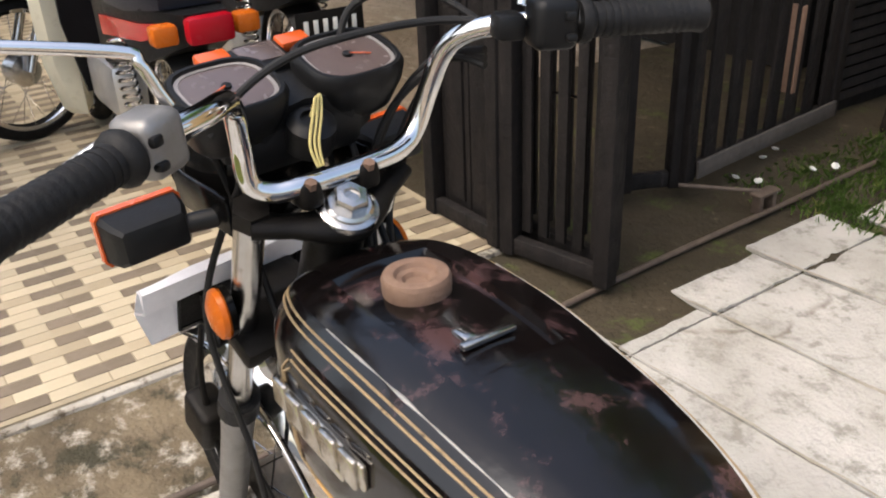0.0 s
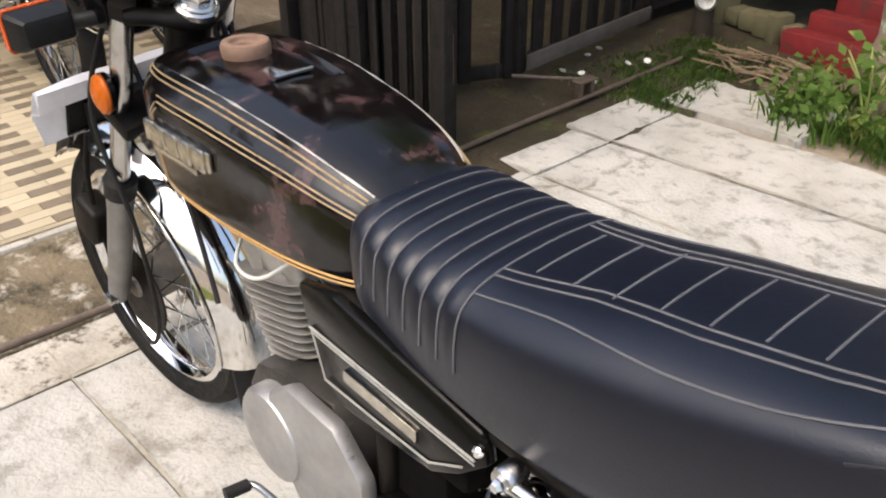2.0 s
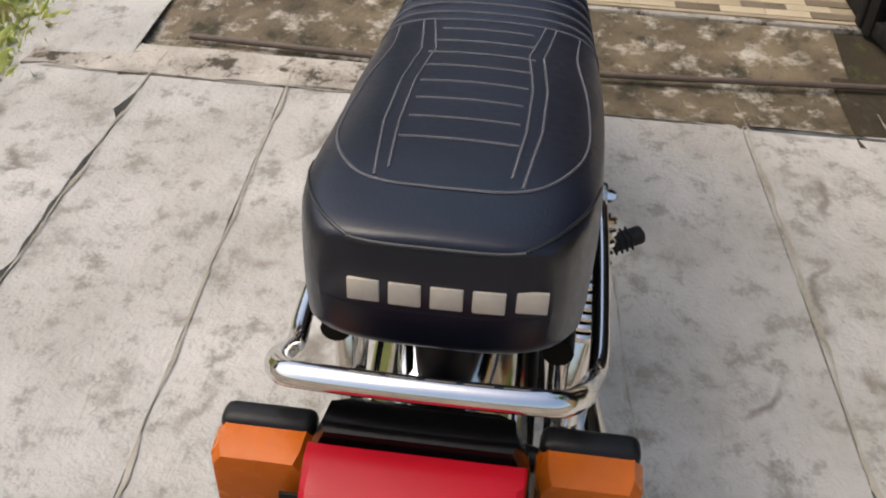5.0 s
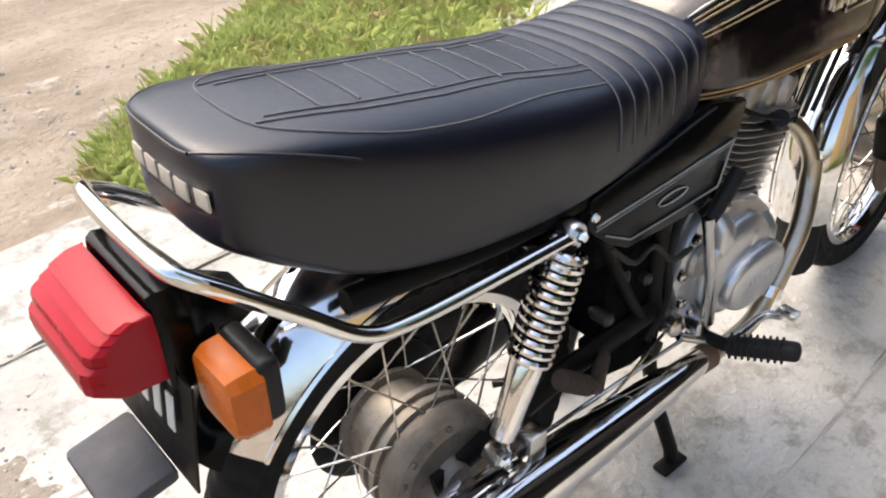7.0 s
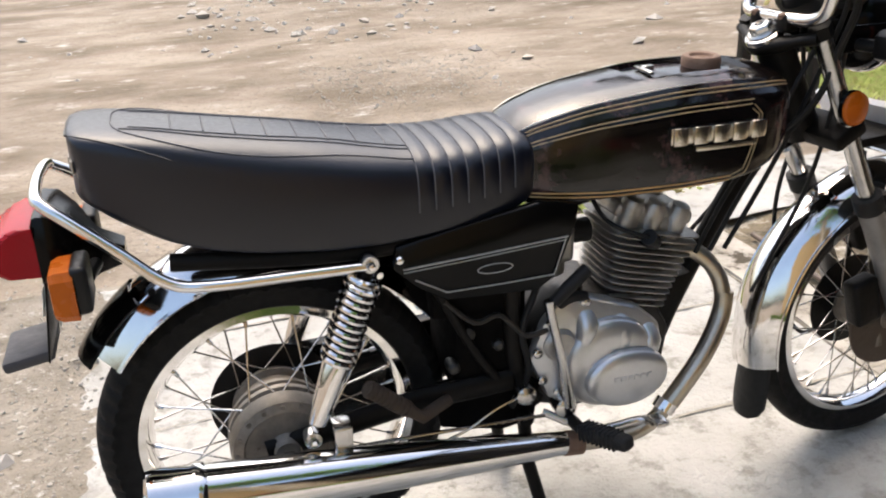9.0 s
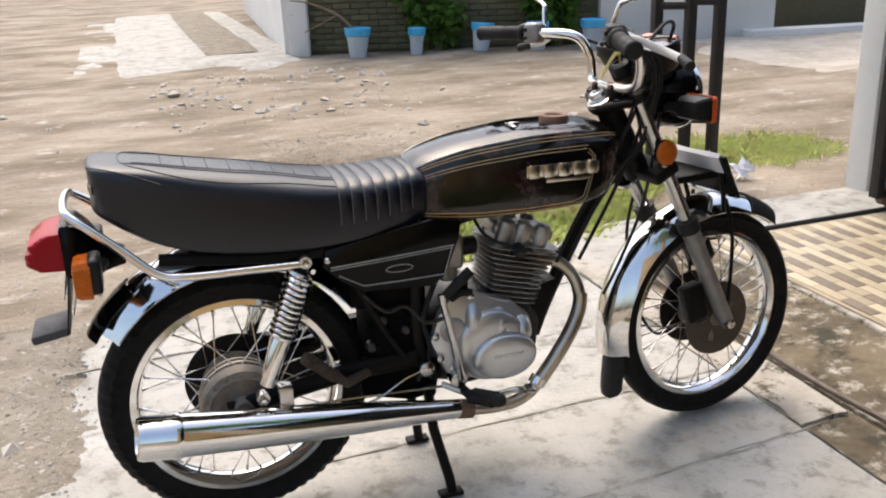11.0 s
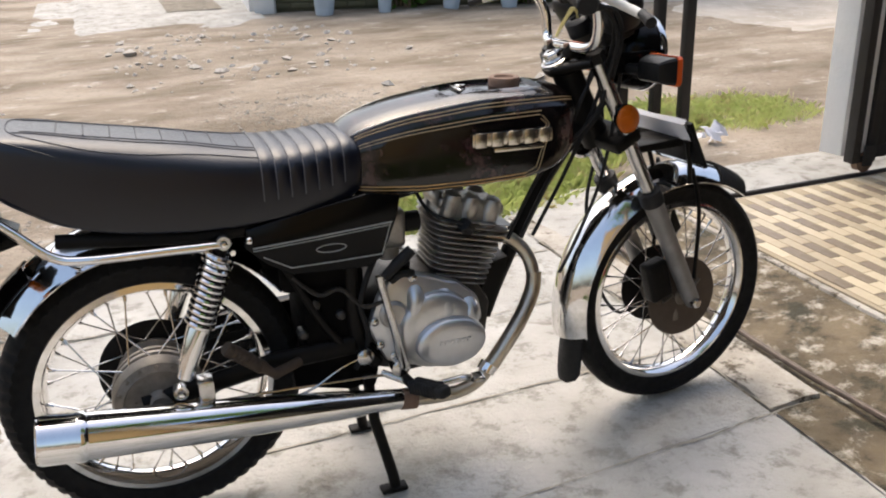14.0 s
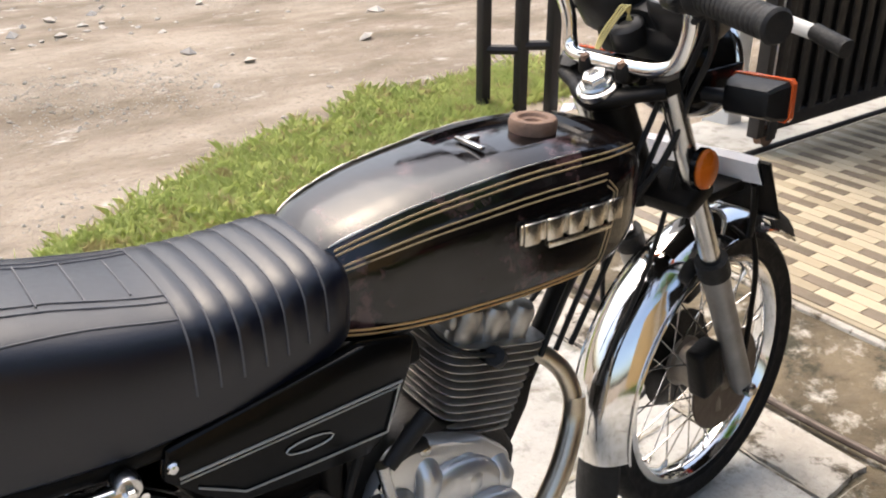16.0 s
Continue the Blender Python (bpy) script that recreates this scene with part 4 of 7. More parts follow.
def parked_bike(at, yaw, shield, label, winged=False):
    """Built along x with its tail at -x, then turned into place."""
    b = thing("parked_motorcycle", (0, 0, 0), label, "motorcycle", "bikes parked in the carport")
    parked_wheel("rear_wheel", (0, 0, 0.28), 0.28, b)
    parked_wheel("front_wheel", (1.2, 0, 0.28), 0.28, b)
    gp = [(0.325 - 0.04 * abs(-1 + 2 * i / 6) ** 2, 0.065 * (-1 + 2 * i / 6)) for i in range(7)]
    gp += [(p[0] - 0.004, p[1] * 0.95) for p in reversed(gp)]
    part("rear_mudguard", ring_surface(gp, 0, 0, 0.28, 30, 40, 165), M_PLAST, b)
    part("front_mudguard", ring_surface(gp, 1.2, 0, 0.28, 30, 30, 170), shield, b)
    part("seat", loft([[(x, y, z) for y, z in ((-w, z0), (-w, z0 + 0.06), (-w * 0.7, z1), (w * 0.7, z1), (w, z0 + 0.06), (w, z0))] for x, z0, z1, w in ((-0.22, 0.70, 0.78, 0.09), (0.0, 0.67, 0.79, 0.125), (0.3, 0.66, 0.75, 0.125), (0.55, 0.66, 0.72, 0.09))]), M_VINYL, b)
    part("side_cover", loft([[(x, y, z) for y, z in ((-w, z0), (-w, z1), (w, z1), (w, z0))] for x, z0, z1, w in ((-0.32, 0.62, 0.70, 0.06), (-0.1, 0.54, 0.69, 0.11), (0.3, 0.46, 0.67, 0.13), (0.55, 0.42, 0.66, 0.08))]), M_PLAST, b)
    for s in (-1, 1):
        part("cover_flash", loft([[(x, s * (w + 0.002), z0), (x, s * (w + 0.008), z0), (x, s * (w + 0.008), z1), (x, s * (w + 0.002), z1)] for x, z0, z1, w in ((-0.25, 0.64, 0.67, 0.08), (-0.1, 0.60, 0.65, 0.11), (0.25, 0.56, 0.62, 0.128))]), M_REDP, b, "red stripe")
    part("leg_shield", loft([[(x, y, z) for x, y in ((x0, -w), (x0 + 0.05, -w * 0.6), (x0 + 0.08, 0), (x0 + 0.05, w * 0.6), (x0, w), (x0 - 0.02, w), (x0 + 0.04, 0), (x0 - 0.02, -w))] for z, x0, w in ((0.26, 0.72, 0.12), (0.5, 0.78, 0.15), (0.75, 0.86, 0.13), (0.92, 0.9, 0.09))]), shield, b)
    part("engine", box((0.55, 0, 0.32), (0.32, 0.22, 0.2), 0.04), M_ALU, b)
    part("tail_lamp", box((-0.335, 0, 0.66), (0.05, 0.13, 0.075), 0.015), M_RED, b, "red tail lamp")
    for s in (-1, 1):
        part("tail_signal", box((-0.30, s * 0.115, 0.655), (0.06, 0.07, 0.055), 0.012), M_AMBER, b, "orange rear signal")
        coil = [(0.02 + 0.06 * t / 110 + 0.026 * math.cos(t * 0.6), s * 0.14 + 0.026 * math.sin(t * 0.6), 0.34 + 0.24 * t / 110) for t in range(111)]
        part("spring", tube(coil, 0.005, 6), M_CHROME, b)
        part("handlebar", tube([(0.96, 0, 0.95), (0.94, s * 0.15, 0.99), (0.84, s * 0.34, 0.98)], 0.012, 8, n=4), M_CHROME, b)
        part("grip", tube([(0.90, s * 0.23, 0.985), (0.84, s * 0.34, 0.98)], 0.018, 10), M_RUBBER, b)
        part("fork_leg", tube([(0.95, s * 0.07, 0.85), (1.2, s * 0.07, 0.28)], 0.018, 10), M_STEEL, b)
    part("headlamp", lathe([(0.0, -0.05), (0.07, -0.03), (0.085, 0.02), (0.08, 0.03), (0.0, 0.05)], (1.02, 0, 0.93), (1, 0, 0), 24, False), M_PLAST, b)
    part("number_plate", box((-0.36, 0, 0.52), (0.004, 0.24, 0.11), 0.001), M_FRAME, b)
    for k in range(6):
        part("plate_bar", box((-0.3635, -0.085 + 0.034 * k, 0.525), (0.003, 0.016, 0.045), 0.0008), M_WHITE, b)
    part("rack", tube([(-0.34, -0.09, 0.80), (-0.34, 0.09, 0.80), (-0.05, 0.11, 0.80), (-0.05, -0.11, 0.80)], 0.008, 8, closed=True), M_PLAST, b)
    part("exhaust", tube([(0.6, -0.12, 0.25), (0.3, -0.15, 0.24), (-0.2, -0.17, 0.30)], [0.016, 0.03, 0.035], 14), M_CHROME, b)
    part("stand", tube([(0.5, 0.08, 0.24), (0.48, 0.2, 0.0)], 0.01, 8), M_STEEL, b)
    if winged:
        wing = part("side_shield", loft([[(x, y, z) for x, y in ((x0, 0.10), (x0 + 0.02, 0.150), ((x0 + x1) / 2, 0.172), (x1 - 0.02, 0.150), (x1, 0.10), (x1 - 0.03, 0.135), ((x0 + x1) / 2, 0.160), (x0 + 0.03, 0.135))] for z, x0, x1 in
             ((0.09, 1.03, 1.09), (0.12, 1.00, 1.12), (0.30, 0.96, 1.16), (0.60, 0.90, 1.16), (0.85, 0.84, 1.12), (1.0, 0.82, 1.08))]), M_CREAM, b, "cream side shield")
        part("shield_slot", lathe([(0.0, -0.004), (0.022, -0.002), (0.022, 0.003), (0.0, 0.004)], (0.965, 0.171, 0.46), (0.1, 1, 0.05), 18, False), M_PLAST, wing)
    b.matrix_basis = pose(*at, 0, 0, yaw)
    return b


parked_bike((2.76, -0.44, 0.04), 0, M_PLAST, "parked black motorcycle with red stripes and a red tail lamp")
parked_bike((3.10, -0.98, 0.04), -4, M_PLAST, "parked dark motorcycle with chrome springs in the dark carport")
parked_bike((4.20, -1.33, 0.04), 106, M_CREAM, "parked motorcycle with a cream leg shield and spoked wheel", True)

# ---- the motorcycle ----
bike = thing("motorcycle", (0.45, 0, 0), "old black motorcycle with gold pinstripes and chrome mudguards on its stand", "motorcycle")
REAR, FRONT = V(-0.024, 0, 0.274), V(1.198, 0, 0.279)
# the front end stands turned a little to the left about the steering head
AX = Vector((0.862 - 0.975, 0, 0.875 - 0.68)).normalized()


def steer(deg):
    return Matrix.Translation((0.862, 0, 0.875)) @ Matrix.Rotation(radians(deg), 4, AX) @ Matrix.Translation((-0.862, 0, -0.875))


STEER, BARS = steer(5.5), steer(3.5)


def wheel(name, c, R, rim_r, half, hub_r, hub_half, parent, label):
    """Hub mesh with tyre, rim and single spokes below it."""
    hub = part(name, lathe([(0.012, -hub_half - 0.02), (0.02, -hub_half - 0.02), (0.03, -hub_half), (hub_r, -hub_half), (hub_r, -hub_half + 0.008), (hub_r * 0.86, -hub_half + 0.012),
                            (hub_r * 0.86, hub_half - 0.012), (hub_r, hub_half - 0.008), (hub_r, hub_half), (0.03, hub_half), (0.02, hub_half + 0.02), (0.012, hub_half + 0.02)], c, (0, 1, 0), 40),
               M_HUB, parent, label)
    prof = []
    for i in range(13):
        a = math.pi * i / 12
        prof.append((rim_r + 0.002 + (R - rim_r - 0.002) * math.sin(a) ** 0.75, -half * math.cos(a) * (1.0 if 0.12 < i / 12 < 0.88 else 0.72)))
    prof += [(rim_r - 0.006, half * 0.5), (rim_r - 0.006, -half * 0.5)]
    bm = ring_surface(prof, *c, seg=320)
    for v in bm.verts:  # shallow notches between the blocks of the tread
        d = Vector((v.co.x - c[0], 0, v.co.z - c[2]))
        y = (v.co.y - c[1]) / half
        ph = (math.atan2(d.z, d.x) / (2 * math.pi) * 64 + (0.5 if y > 0 else 0.0)) % 1.0
        if half > 0.04 and d.length > rim_r + 0.5 * (R - rim_r) and abs(y) > 0.15 and ph < 0.35:
            v.co -= d.normalized() * 0.0038
    part("tyre", bm, M_TYRE, hub, "black treaded tyre with dusty sidewalls")
    rp = [(rim_r, -half * 0.62), (rim_r + 0.004, -half * 0.52), (rim_r - 0.008, -half * 0.45), (rim_r - 0.016, -half * 0.2), (rim_r - 0.02, 0), (rim_r - 0.016, half * 0.2), (rim_r - 0.008, half * 0.45),
          (rim_r + 0.004, half * 0.52), (rim_r, half * 0.62), (rim_r - 0.014, half * 0.66), (rim_r - 0.024, half * 0.35), (rim_r - 0.028, 0), (rim_r - 0.024, -half * 0.35), (rim_r - 0.014, -half * 0.66)]
    part("rim", ring_surface(rp, *c, seg=96), M_CHROME, hub, "bright chrome spoked wheel rim")
    for i in range(36):
        s = 1 if i % 2 else -1
        a = 2 * math.pi * i / 36
        b = a + (0.62 if (i // 2) % 2 else -0.62)
        p0 = V(c[0] + hub_r * 0.95 * math.cos(b), c[1] + s * (hub_half - 0.004), c[2] + hub_r * 0.95 * math.sin(b))
        p1 = V(c[0] + (rim_r - 0.02) * math.cos(a), c[1] + s * 0.004, c[2] + (rim_r - 0.02) * math.sin(a))
        bm = add_tube(bmesh.new(), [p0, p1], 0.0016, 6)
        add_tube(bm, [p1 - (p1 - p0).normalized() * 0.018, p1 + (p1 - p0).normalized() * 0.006], 0.0034, 6)
        part("spoke", bm, M_STEEL, hub)
    return hub


rear_hub = wheel("rear_wheel", REAR, 0.296, 0.233, 0.047, 0.075, 0.055, bike, "rear wheel with a brown oxidised drum hub")
TURN.append(STEER)
front_hub = wheel("front_wheel", FRONT, 0.284, 0.231, 0.037, 0.05, 0.04, bike, "front wheel with a dull metal hub")
TURN.pop()
# brake drum plate on the right of the rear hub, holes round its flange
part("brake_drum", lathe([(0.07, -0.045), (0.088, -0.044), (0.089, -0.034), (0.083, -0.032), (0.083, -0.024), (0.09, -0.022), (0.09, -0.012), (0.084, -0.010), (0.084, -0.002), (0.09, 0.0), (0.09, 0.012), (0.086, 0.030), (0.07, 0.036), (0.066, 0.03), (0.03, 0.034), (0.02, 0.05), (0.0, 0.05)], (REAR.x, -0.052, REAR.z), (0, -1, 0), 48, False), M_HUB, rear_hub, "brown oxidised brake drum")
for i in range(16):
    a = 2 * math.pi * i / 16
    part("drum_bolt", lathe([(0.0045, 0), (0.0045, 0.004), (0.0, 0.004)], (REAR.x + 0.079 * math.cos(a), -0.083, REAR.z + 0.079 * math.sin(a)), (0, -1, 0), 8, False), M_HUB, rear_hub)
part("brake_arm", tube([(REAR.x, -0.105, REAR.z), (REAR.x - 0.03, -0.108, REAR.z - 0.005), (REAR.x - 0.06, -0.105, REAR.z - 0.025)], 0.008, 8, flat=(1, 0.5)), M_ALU, rear_hub)
# black sprocket guard behind the spokes on the left of the rear wheel
part("sprocket", lathe([(0.03, 0.0), (0.105, 0.002), (0.112, 0.006), (0.105, 0.010), (0.03, 0.012)], (REAR.x, 0.062, REAR.z), (0, 1, 0), 42), M_FRAME, rear_hub)
TURN.append(STEER)
# front brake disc with its caliper on the left
part("brake_disc", lathe([(0.05, 0.0), (0.098, 0.0), (0.1, 0.002), (0.098, 0.004), (0.05, 0.004)], (FRONT.x, 0.05, FRONT.z), (0, 1, 0), 56), M_FRAME, front_hub, "dark brown worn brake disc")
part("disc_carrier", lathe([(0.02, 0), (0.06, 0.002), (0.062, 0.008), (0.02, 0.012)], (FRONT.x, -0.052, FRONT.z), (0, 1, 0), 30), M_HUB, front_hub)
rd = part("brake_disc", lathe([(0.060, 0.0), (0.098, 0.0), (0.100, 0.002), (0.098, 0.005), (0.060, 0.005)], (FRONT.x, -0.052, FRONT.z), (0, -1, 0), 56), M_DISC, front_hub, "brown worn brake disc")
for i in range(5):
    a = 2 * math.pi * (i + 0.3) / 5
    part("disc_arm", tube([(FRONT.x + 0.03 * math.cos(a), -0.052, FRONT.z + 0.03 * math.sin(a)), (FRONT.x + 0.062 * math.cos(a + 0.3), -0.056, FRONT.z + 0.062 * math.sin(a + 0.3))], 0.009, 8, flat=(1, 0.5)), M_HUB, rd)
part("caliper", box((FRONT.x - 0.088, -0.064, FRONT.z + 0.062), (0.06, 0.04, 0.10), 0.01, Matrix.Rotation(radians(-15), 4, "Y"), 3), M_FRAME, front_hub, "black greasy brake caliper")

TURN.pop()
# mudguards
def guard_profile(r, half, drop):
    out = []
    for i in range(9):
        a = -1 + 2 * i / 8
        out.append((r - drop * abs(a) ** 2.2, half * math.copysign(abs(a) ** 0.85, a)))
    return out + [(p[0] - 0.003, p[1] * 0.97) for p in reversed(out)]


rg = part("rear_mudguard", ring_surface(guard_profile(0.350, 0.066, 0.052), -0.012, 0, 0.29, 60, 35, 146), M_CHROME, bike, "chrome rear mudguard with a dark tail end")
part("tail_end", ring_surface(guard_profile(0.354, 0.046, 0.020), -0.012, 0, 0.29, 14, 128, 150), M_BLACK, rg, "black painted tail of the mudguard")
for s in (-1, 1):
    part("bead", ring_surface([(0.297, s * 0.064), (0.301, s * 0.068), (0.297, s * 0.071), (0.293, s * 0.067)], -0.012, 0, 0.29, 60, 40, 146), M_CHROME, rg)
TURN.append(STEER)
fg = part("front_mudguard", ring_surface(guard_profile(0.326, 0.06, 0.042), FRONT.x, 0, FRONT.z, 64, 56, 190), M_CHROME, bike, "bright chrome front mudguard")
part("bead", ring_surface([(0.286, 0.062), (0.289, 0.065), (0.286, 0.067), (0.283, 0.064)], FRONT.x, 0, FRONT.z, 60, 54, 190), M_CHROME, fg)
part("bead", ring_surface([(0.286, -0.062), (0.289, -0.065), (0.286, -0.067), (0.283, -0.064)], FRONT.x, 0, FRONT.z, 60, 54, 190), M_CHROME, fg)
part("mudguard_tip", ring_surface(guard_profile(0.331, 0.062, 0.042), FRONT.x, 0, FRONT.z, 14, 53, 70), M_FRAME, fg, "black rubber tip")
flap = []
for z, w, x in ((0.24, 0.040, 0.901), (0.21, 0.043, 0.896), (0.165, 0.045, 0.891), (0.13, 0.044, 0.889), (0.112, 0.036, 0.889), (0.102, 0.02, 0.890)):
    flap.append([(x + 0.02 * (y / 0.045) ** 2, y, z) for y in (-w, -w * 0.6, -w * 0.2, w * 0.2, w * 0.6, w)] + [(x + 0.006 + 0.02 * (y / 0.045) ** 2, y, z) for y in (w, w * 0.6, w * 0.2, -w * 0.2, -w * 0.6, -w)])
part("mud_flap", loft(flap), M_RUBBER, fg, "black rubber mud flap")
for s in (-1, 1):
    part("guard_stay", tube([(1.20, s * 0.062, 0.60), (1.215, s * 0.078, 0.50), (1.213, s * 0.078, 0.33)], 0.005, 8, n=4), M_FRAME, fg)

# fork, steering head and bars
def on_fork(z, s=0):
    f = (0.905 - z) / (0.905 - 0.283)
    return V(0.893 + 0.308 * f, s * 0.085, z)


for s in (-1, 1):
    lower = [on_fork(0.268, s), on_fork(0.283, s), on_fork(0.315, s), on_fork(0.50, s), on_fork(0.545, s), on_fork(0.55, s)]
    leg = part("fork_leg", tube(lower, [0.016, 0.02, 0.021, 0.022, 0.024, 0.024], 16), M_FORK, bike, "dull grey fork leg")
    part("dust_seal", tube([on_fork(0.54, s), on_fork(0.57, s)], 0.027, 16), M_RUBBER, leg)
    part("fork_tube", tube([on_fork(0.56, s), on_fork(0.875, s)], 0.0165, 16), M_STEEL, leg, "chrome fork tube")
    part("fork_cap", tube([on_fork(0.868, s), on_fork(0.888, s)], 0.02, 6), M_FRAME, leg)
    part("axle_nut", lathe([(0.013, 0), (0.013, 0.014), (0.008, 0.018)], (FRONT.x, s * 0.098, FRONT.z), (0, s, 0), 6), M_STEEL, leg)
    rc = on_fork(0.747, s) + V(-0.0, s * 0.03, -0.0)
    refl = part("reflector", lathe([(0.027, -0.006), (0.03, 0.0), (0.028, 0.006), (0.016, 0.012), (0.0, 0.0135)], rc, (0.12, s, 0.05), 26, False), M_AMBER, leg, "round amber side reflector")
    part("reflector_back", lathe([(0.0, -0.012), (0.031, -0.01), (0.031, -0.002)], rc, (0.12, s, 0.05), 26, False), M_BLACK, refl)
head = part("top_clamp", tube([(0.902, -0.088, 0.868), (0.884, -0.055, 0.860), (0.866, 0.0, 0.848), (0.884, 0.055, 0.860), (0.902, 0.088, 0.868)], [0.021, 0.018, 0.030, 0.018, 0.021], 16, n=5, flat=(1.0, 0.6)), M_FRAME, bike, "black top fork clamp")
part("stem_plate", lathe([(0.031, -0.014), (0.033, -0.004), (0.032, 0.001), (0.028, 0.003), (0.0, 0.003)], (0.862, 0, 0.868), (-0.47, 0, 0.88), 36, False), M_STEEL, head, "silver steering head plate")
part("stem_washer", lathe([(0.025, 0.0), (0.025, 0.005), (0.022, 0.008), (0.0, 0.008)], (0.860, 0, 0.868), (-0.47, 0, 0.88), 32, False), M_STEEL, head)
part("stem_nut", lathe([(0.019, 0.006), (0.019, 0.017), (0.017, 0.020), (0.009, 0.021), (0.008, 0.018), (0.0, 0.018)], (0.860, 0, 0.868), (-0.47, 0, 0.88), 6, False), M_STEEL, head, "big steel steering nut", 20)
TURN.pop()
part("steering_head", tube([(0.885, 0, 0.85), (0.975, 0, 0.68)], 0.032, 18), M_FRAME, bike, "dusty black steering head")
TURN.append(STEER)
part("lower_clamp", box((0.985, 0, 0.695), (0.07, 0.21, 0.03), 0.008, Matrix.Rotation(radians(-28), 4, "Y")), M_FRAME, bike)
TURN[-1] = BARS
BAR = [(0.714, -0.352, 1.011), (0.762, -0.220, 1.024), (0.800, -0.180, 1.025), (0.838, -0.154, 1.017), (0.866, -0.140, 0.997), (0.884, -0.128, 0.955), (0.890, -0.110, 0.914), (0.885, -0.083, 0.899), (0.880, -0.040, 0.897),
       (0.880, 0.0, 0.897), (0.880, 0.040, 0.898), (0.886, 0.070, 0.900), (0.892, 0.086, 0.914), (0.888, 0.089, 0.955), (0.872, 0.097, 0.993), (0.850, 0.112, 1.010), (0.818, 0.150, 1.014), (0.783, 0.222, 1.013), (0.717, 0.345, 1.009)]
bars = part("handlebar", tube(BAR, 0.0112, 14, n=6), M_CHROME, bike, "chrome handlebar with worn shine")
for s in (-1, 1):
    clamp = part("bar_clamp", box((0.882, s * 0.034, 0.889), (0.034, 0.026, 0.030), 0.008, None, 3), M_FRAME, bars)
    part("clamp_bolt", lathe([(0.0062, -0.004), (0.0062, 0.004), (0.0, 0.005)], (0.868, s * 0.034, 0.9015), (-0.4, 0, 1), 6, False), M_RUST, clamp, "rusty bolt")
    a, b = (V(0.783, 0.222, 1.013), V(0.717, 0.345, 1.009)) if s > 0 else (V(0.761, -0.222, 1.024), V(0.713, -0.352, 1.011))
    w = (b - a).normalized()
    pts = [a + w * d for d in (0.0, 0.006, 0.012, 0.016, 0.05, 0.085, 0.115, 0.128, 0.138, 0.142)]
    grip = part("grip", tube(pts, [0.0215, 0.0235, 0.0215, 0.0162, 0.0165, 0.0172, 0.0168, 0.0172, 0.019, 0.016], 18), M_RUBBER, bars, "worn black rubber grip")
    for k in range(13):
        d = 0.020 + k * 0.0085
        p = a + w * d
        part("grip_rib", tube([p - w * 0.0032, p, p + w * 0.0032], [0.0170, 0.0176, 0.0170], 18), M_RUBBER, grip)
    sw = a - w * 0.026
    rot = w.to_track_quat("X", "Z").to_matrix().to_4x4()
    pod = part("switch_pod", box(sw, (0.045, 0.042, 0.05), 0.01, rot, 3), M_FORK if s > 0 else M_PLAST, bars, "grey worn switch housing" if s > 0 else "black throttle housing")
    part("switch_knob", box(sw + V(-0.022, s * 0.004, 0.008), (0.012, 0.012, 0.01), 0.003, rot), M_PLAST, pod)
    part("switch_knob", box(sw + V(-0.022, s * 0.004, -0.012), (0.012, 0.014, 0.008), 0.003, rot), M_PLAST, pod)
    part("lever_perch", box(sw - w * 0.035 + V(0.014, 0, -0.004), (0.03, 0.03, 0.026), 0.006, rot), M_PLAST, bars)
    lp = [sw - w * 0.03 + V(0.03, 0, -0.006), sw + V(0.055, s * 0.015, -0.012), V(0.852, s * 0.265, 0.989 - s * 0.005), V(0.848, s * 0.325, 0.978 - s * 0.005), V(0.843, s * 0.342, 0.974 - s * 0.005)]
    lever = part("lever", tube(lp, 0.0075, 10, n=5, flat=(0.8, 1.15)), M_WHITE if s < 0 else M_ALU, bars, "white taped brake lever" if s < 0 else "bare metal clutch lever")
    tip = [lp[-1] - (lp[-1] - lp[-2]).normalized() * 0.03, lp[-1] + (lp[-1] - lp[-2]).normalized() * 0.02]
    part("lever_tip", tube(tip, [0.0095, 0.0105], 12), M_RUBBER, lever, "black rubber lever sleeve")
    mb = sw - w * 0.03 + V(0.0, 0, 0.018)
    part("mirror_stem", tube([mb, mb + V(0.002, s * 0.006, 0.014), mb + V(0.006, s * 0.014, 0.036), mb + V(0.012, s * 0.03, 0.048), mb + V(0.04, s * 0.17, 0.080)], 0.0052, 10, n=5), M_CHROME, bars, "thin chrome mirror stem")
# yellow wires and the key barrel
part("ignition_barrel", lathe([(0.026, -0.03), (0.026, 0.0), (0.018, 0.006), (0.012, 0.006), (0.011, 0.001), (0.0, 0.001)], (0.912, 0.0, 0.946), (-0.45, 0, 0.89), 24, False), M_PLAST, bars)
for k in range(3):
    part("loose_wire", tube([(0.913, -0.004 * k, 0.952), (0.906 - 0.003 * k, -0.010 + 0.004 * k, 0.974), (0.893, -0.002 + 0.005 * k, 0.958), (0.884, 0.010 + 0.005 * k, 0.934), (0.874, 0.014 + 0.003 * k, 0.914)], 0.0015, 6, n=6), M_YELLOW, bars, "loose yellow wire")
# instrument cluster
CN = Vector((-0.3, 0, 0.954))
CR = Matrix.Rotation(radians(-17.5), 4, "Y")


def dial_shape(r, squash=0.86):
    """A soft-cornered eight-sided outline."""
    out = []
    for i in range(32):
        a = 2 * math.pi * i / 32
        q = (abs(math.cos(a)) ** 3.2 + abs(math.sin(a)) ** 3.2) ** (-1 / 3.2)
        out.append((r * squash * q * math.cos(a), r * q * math.sin(a)))
    return out


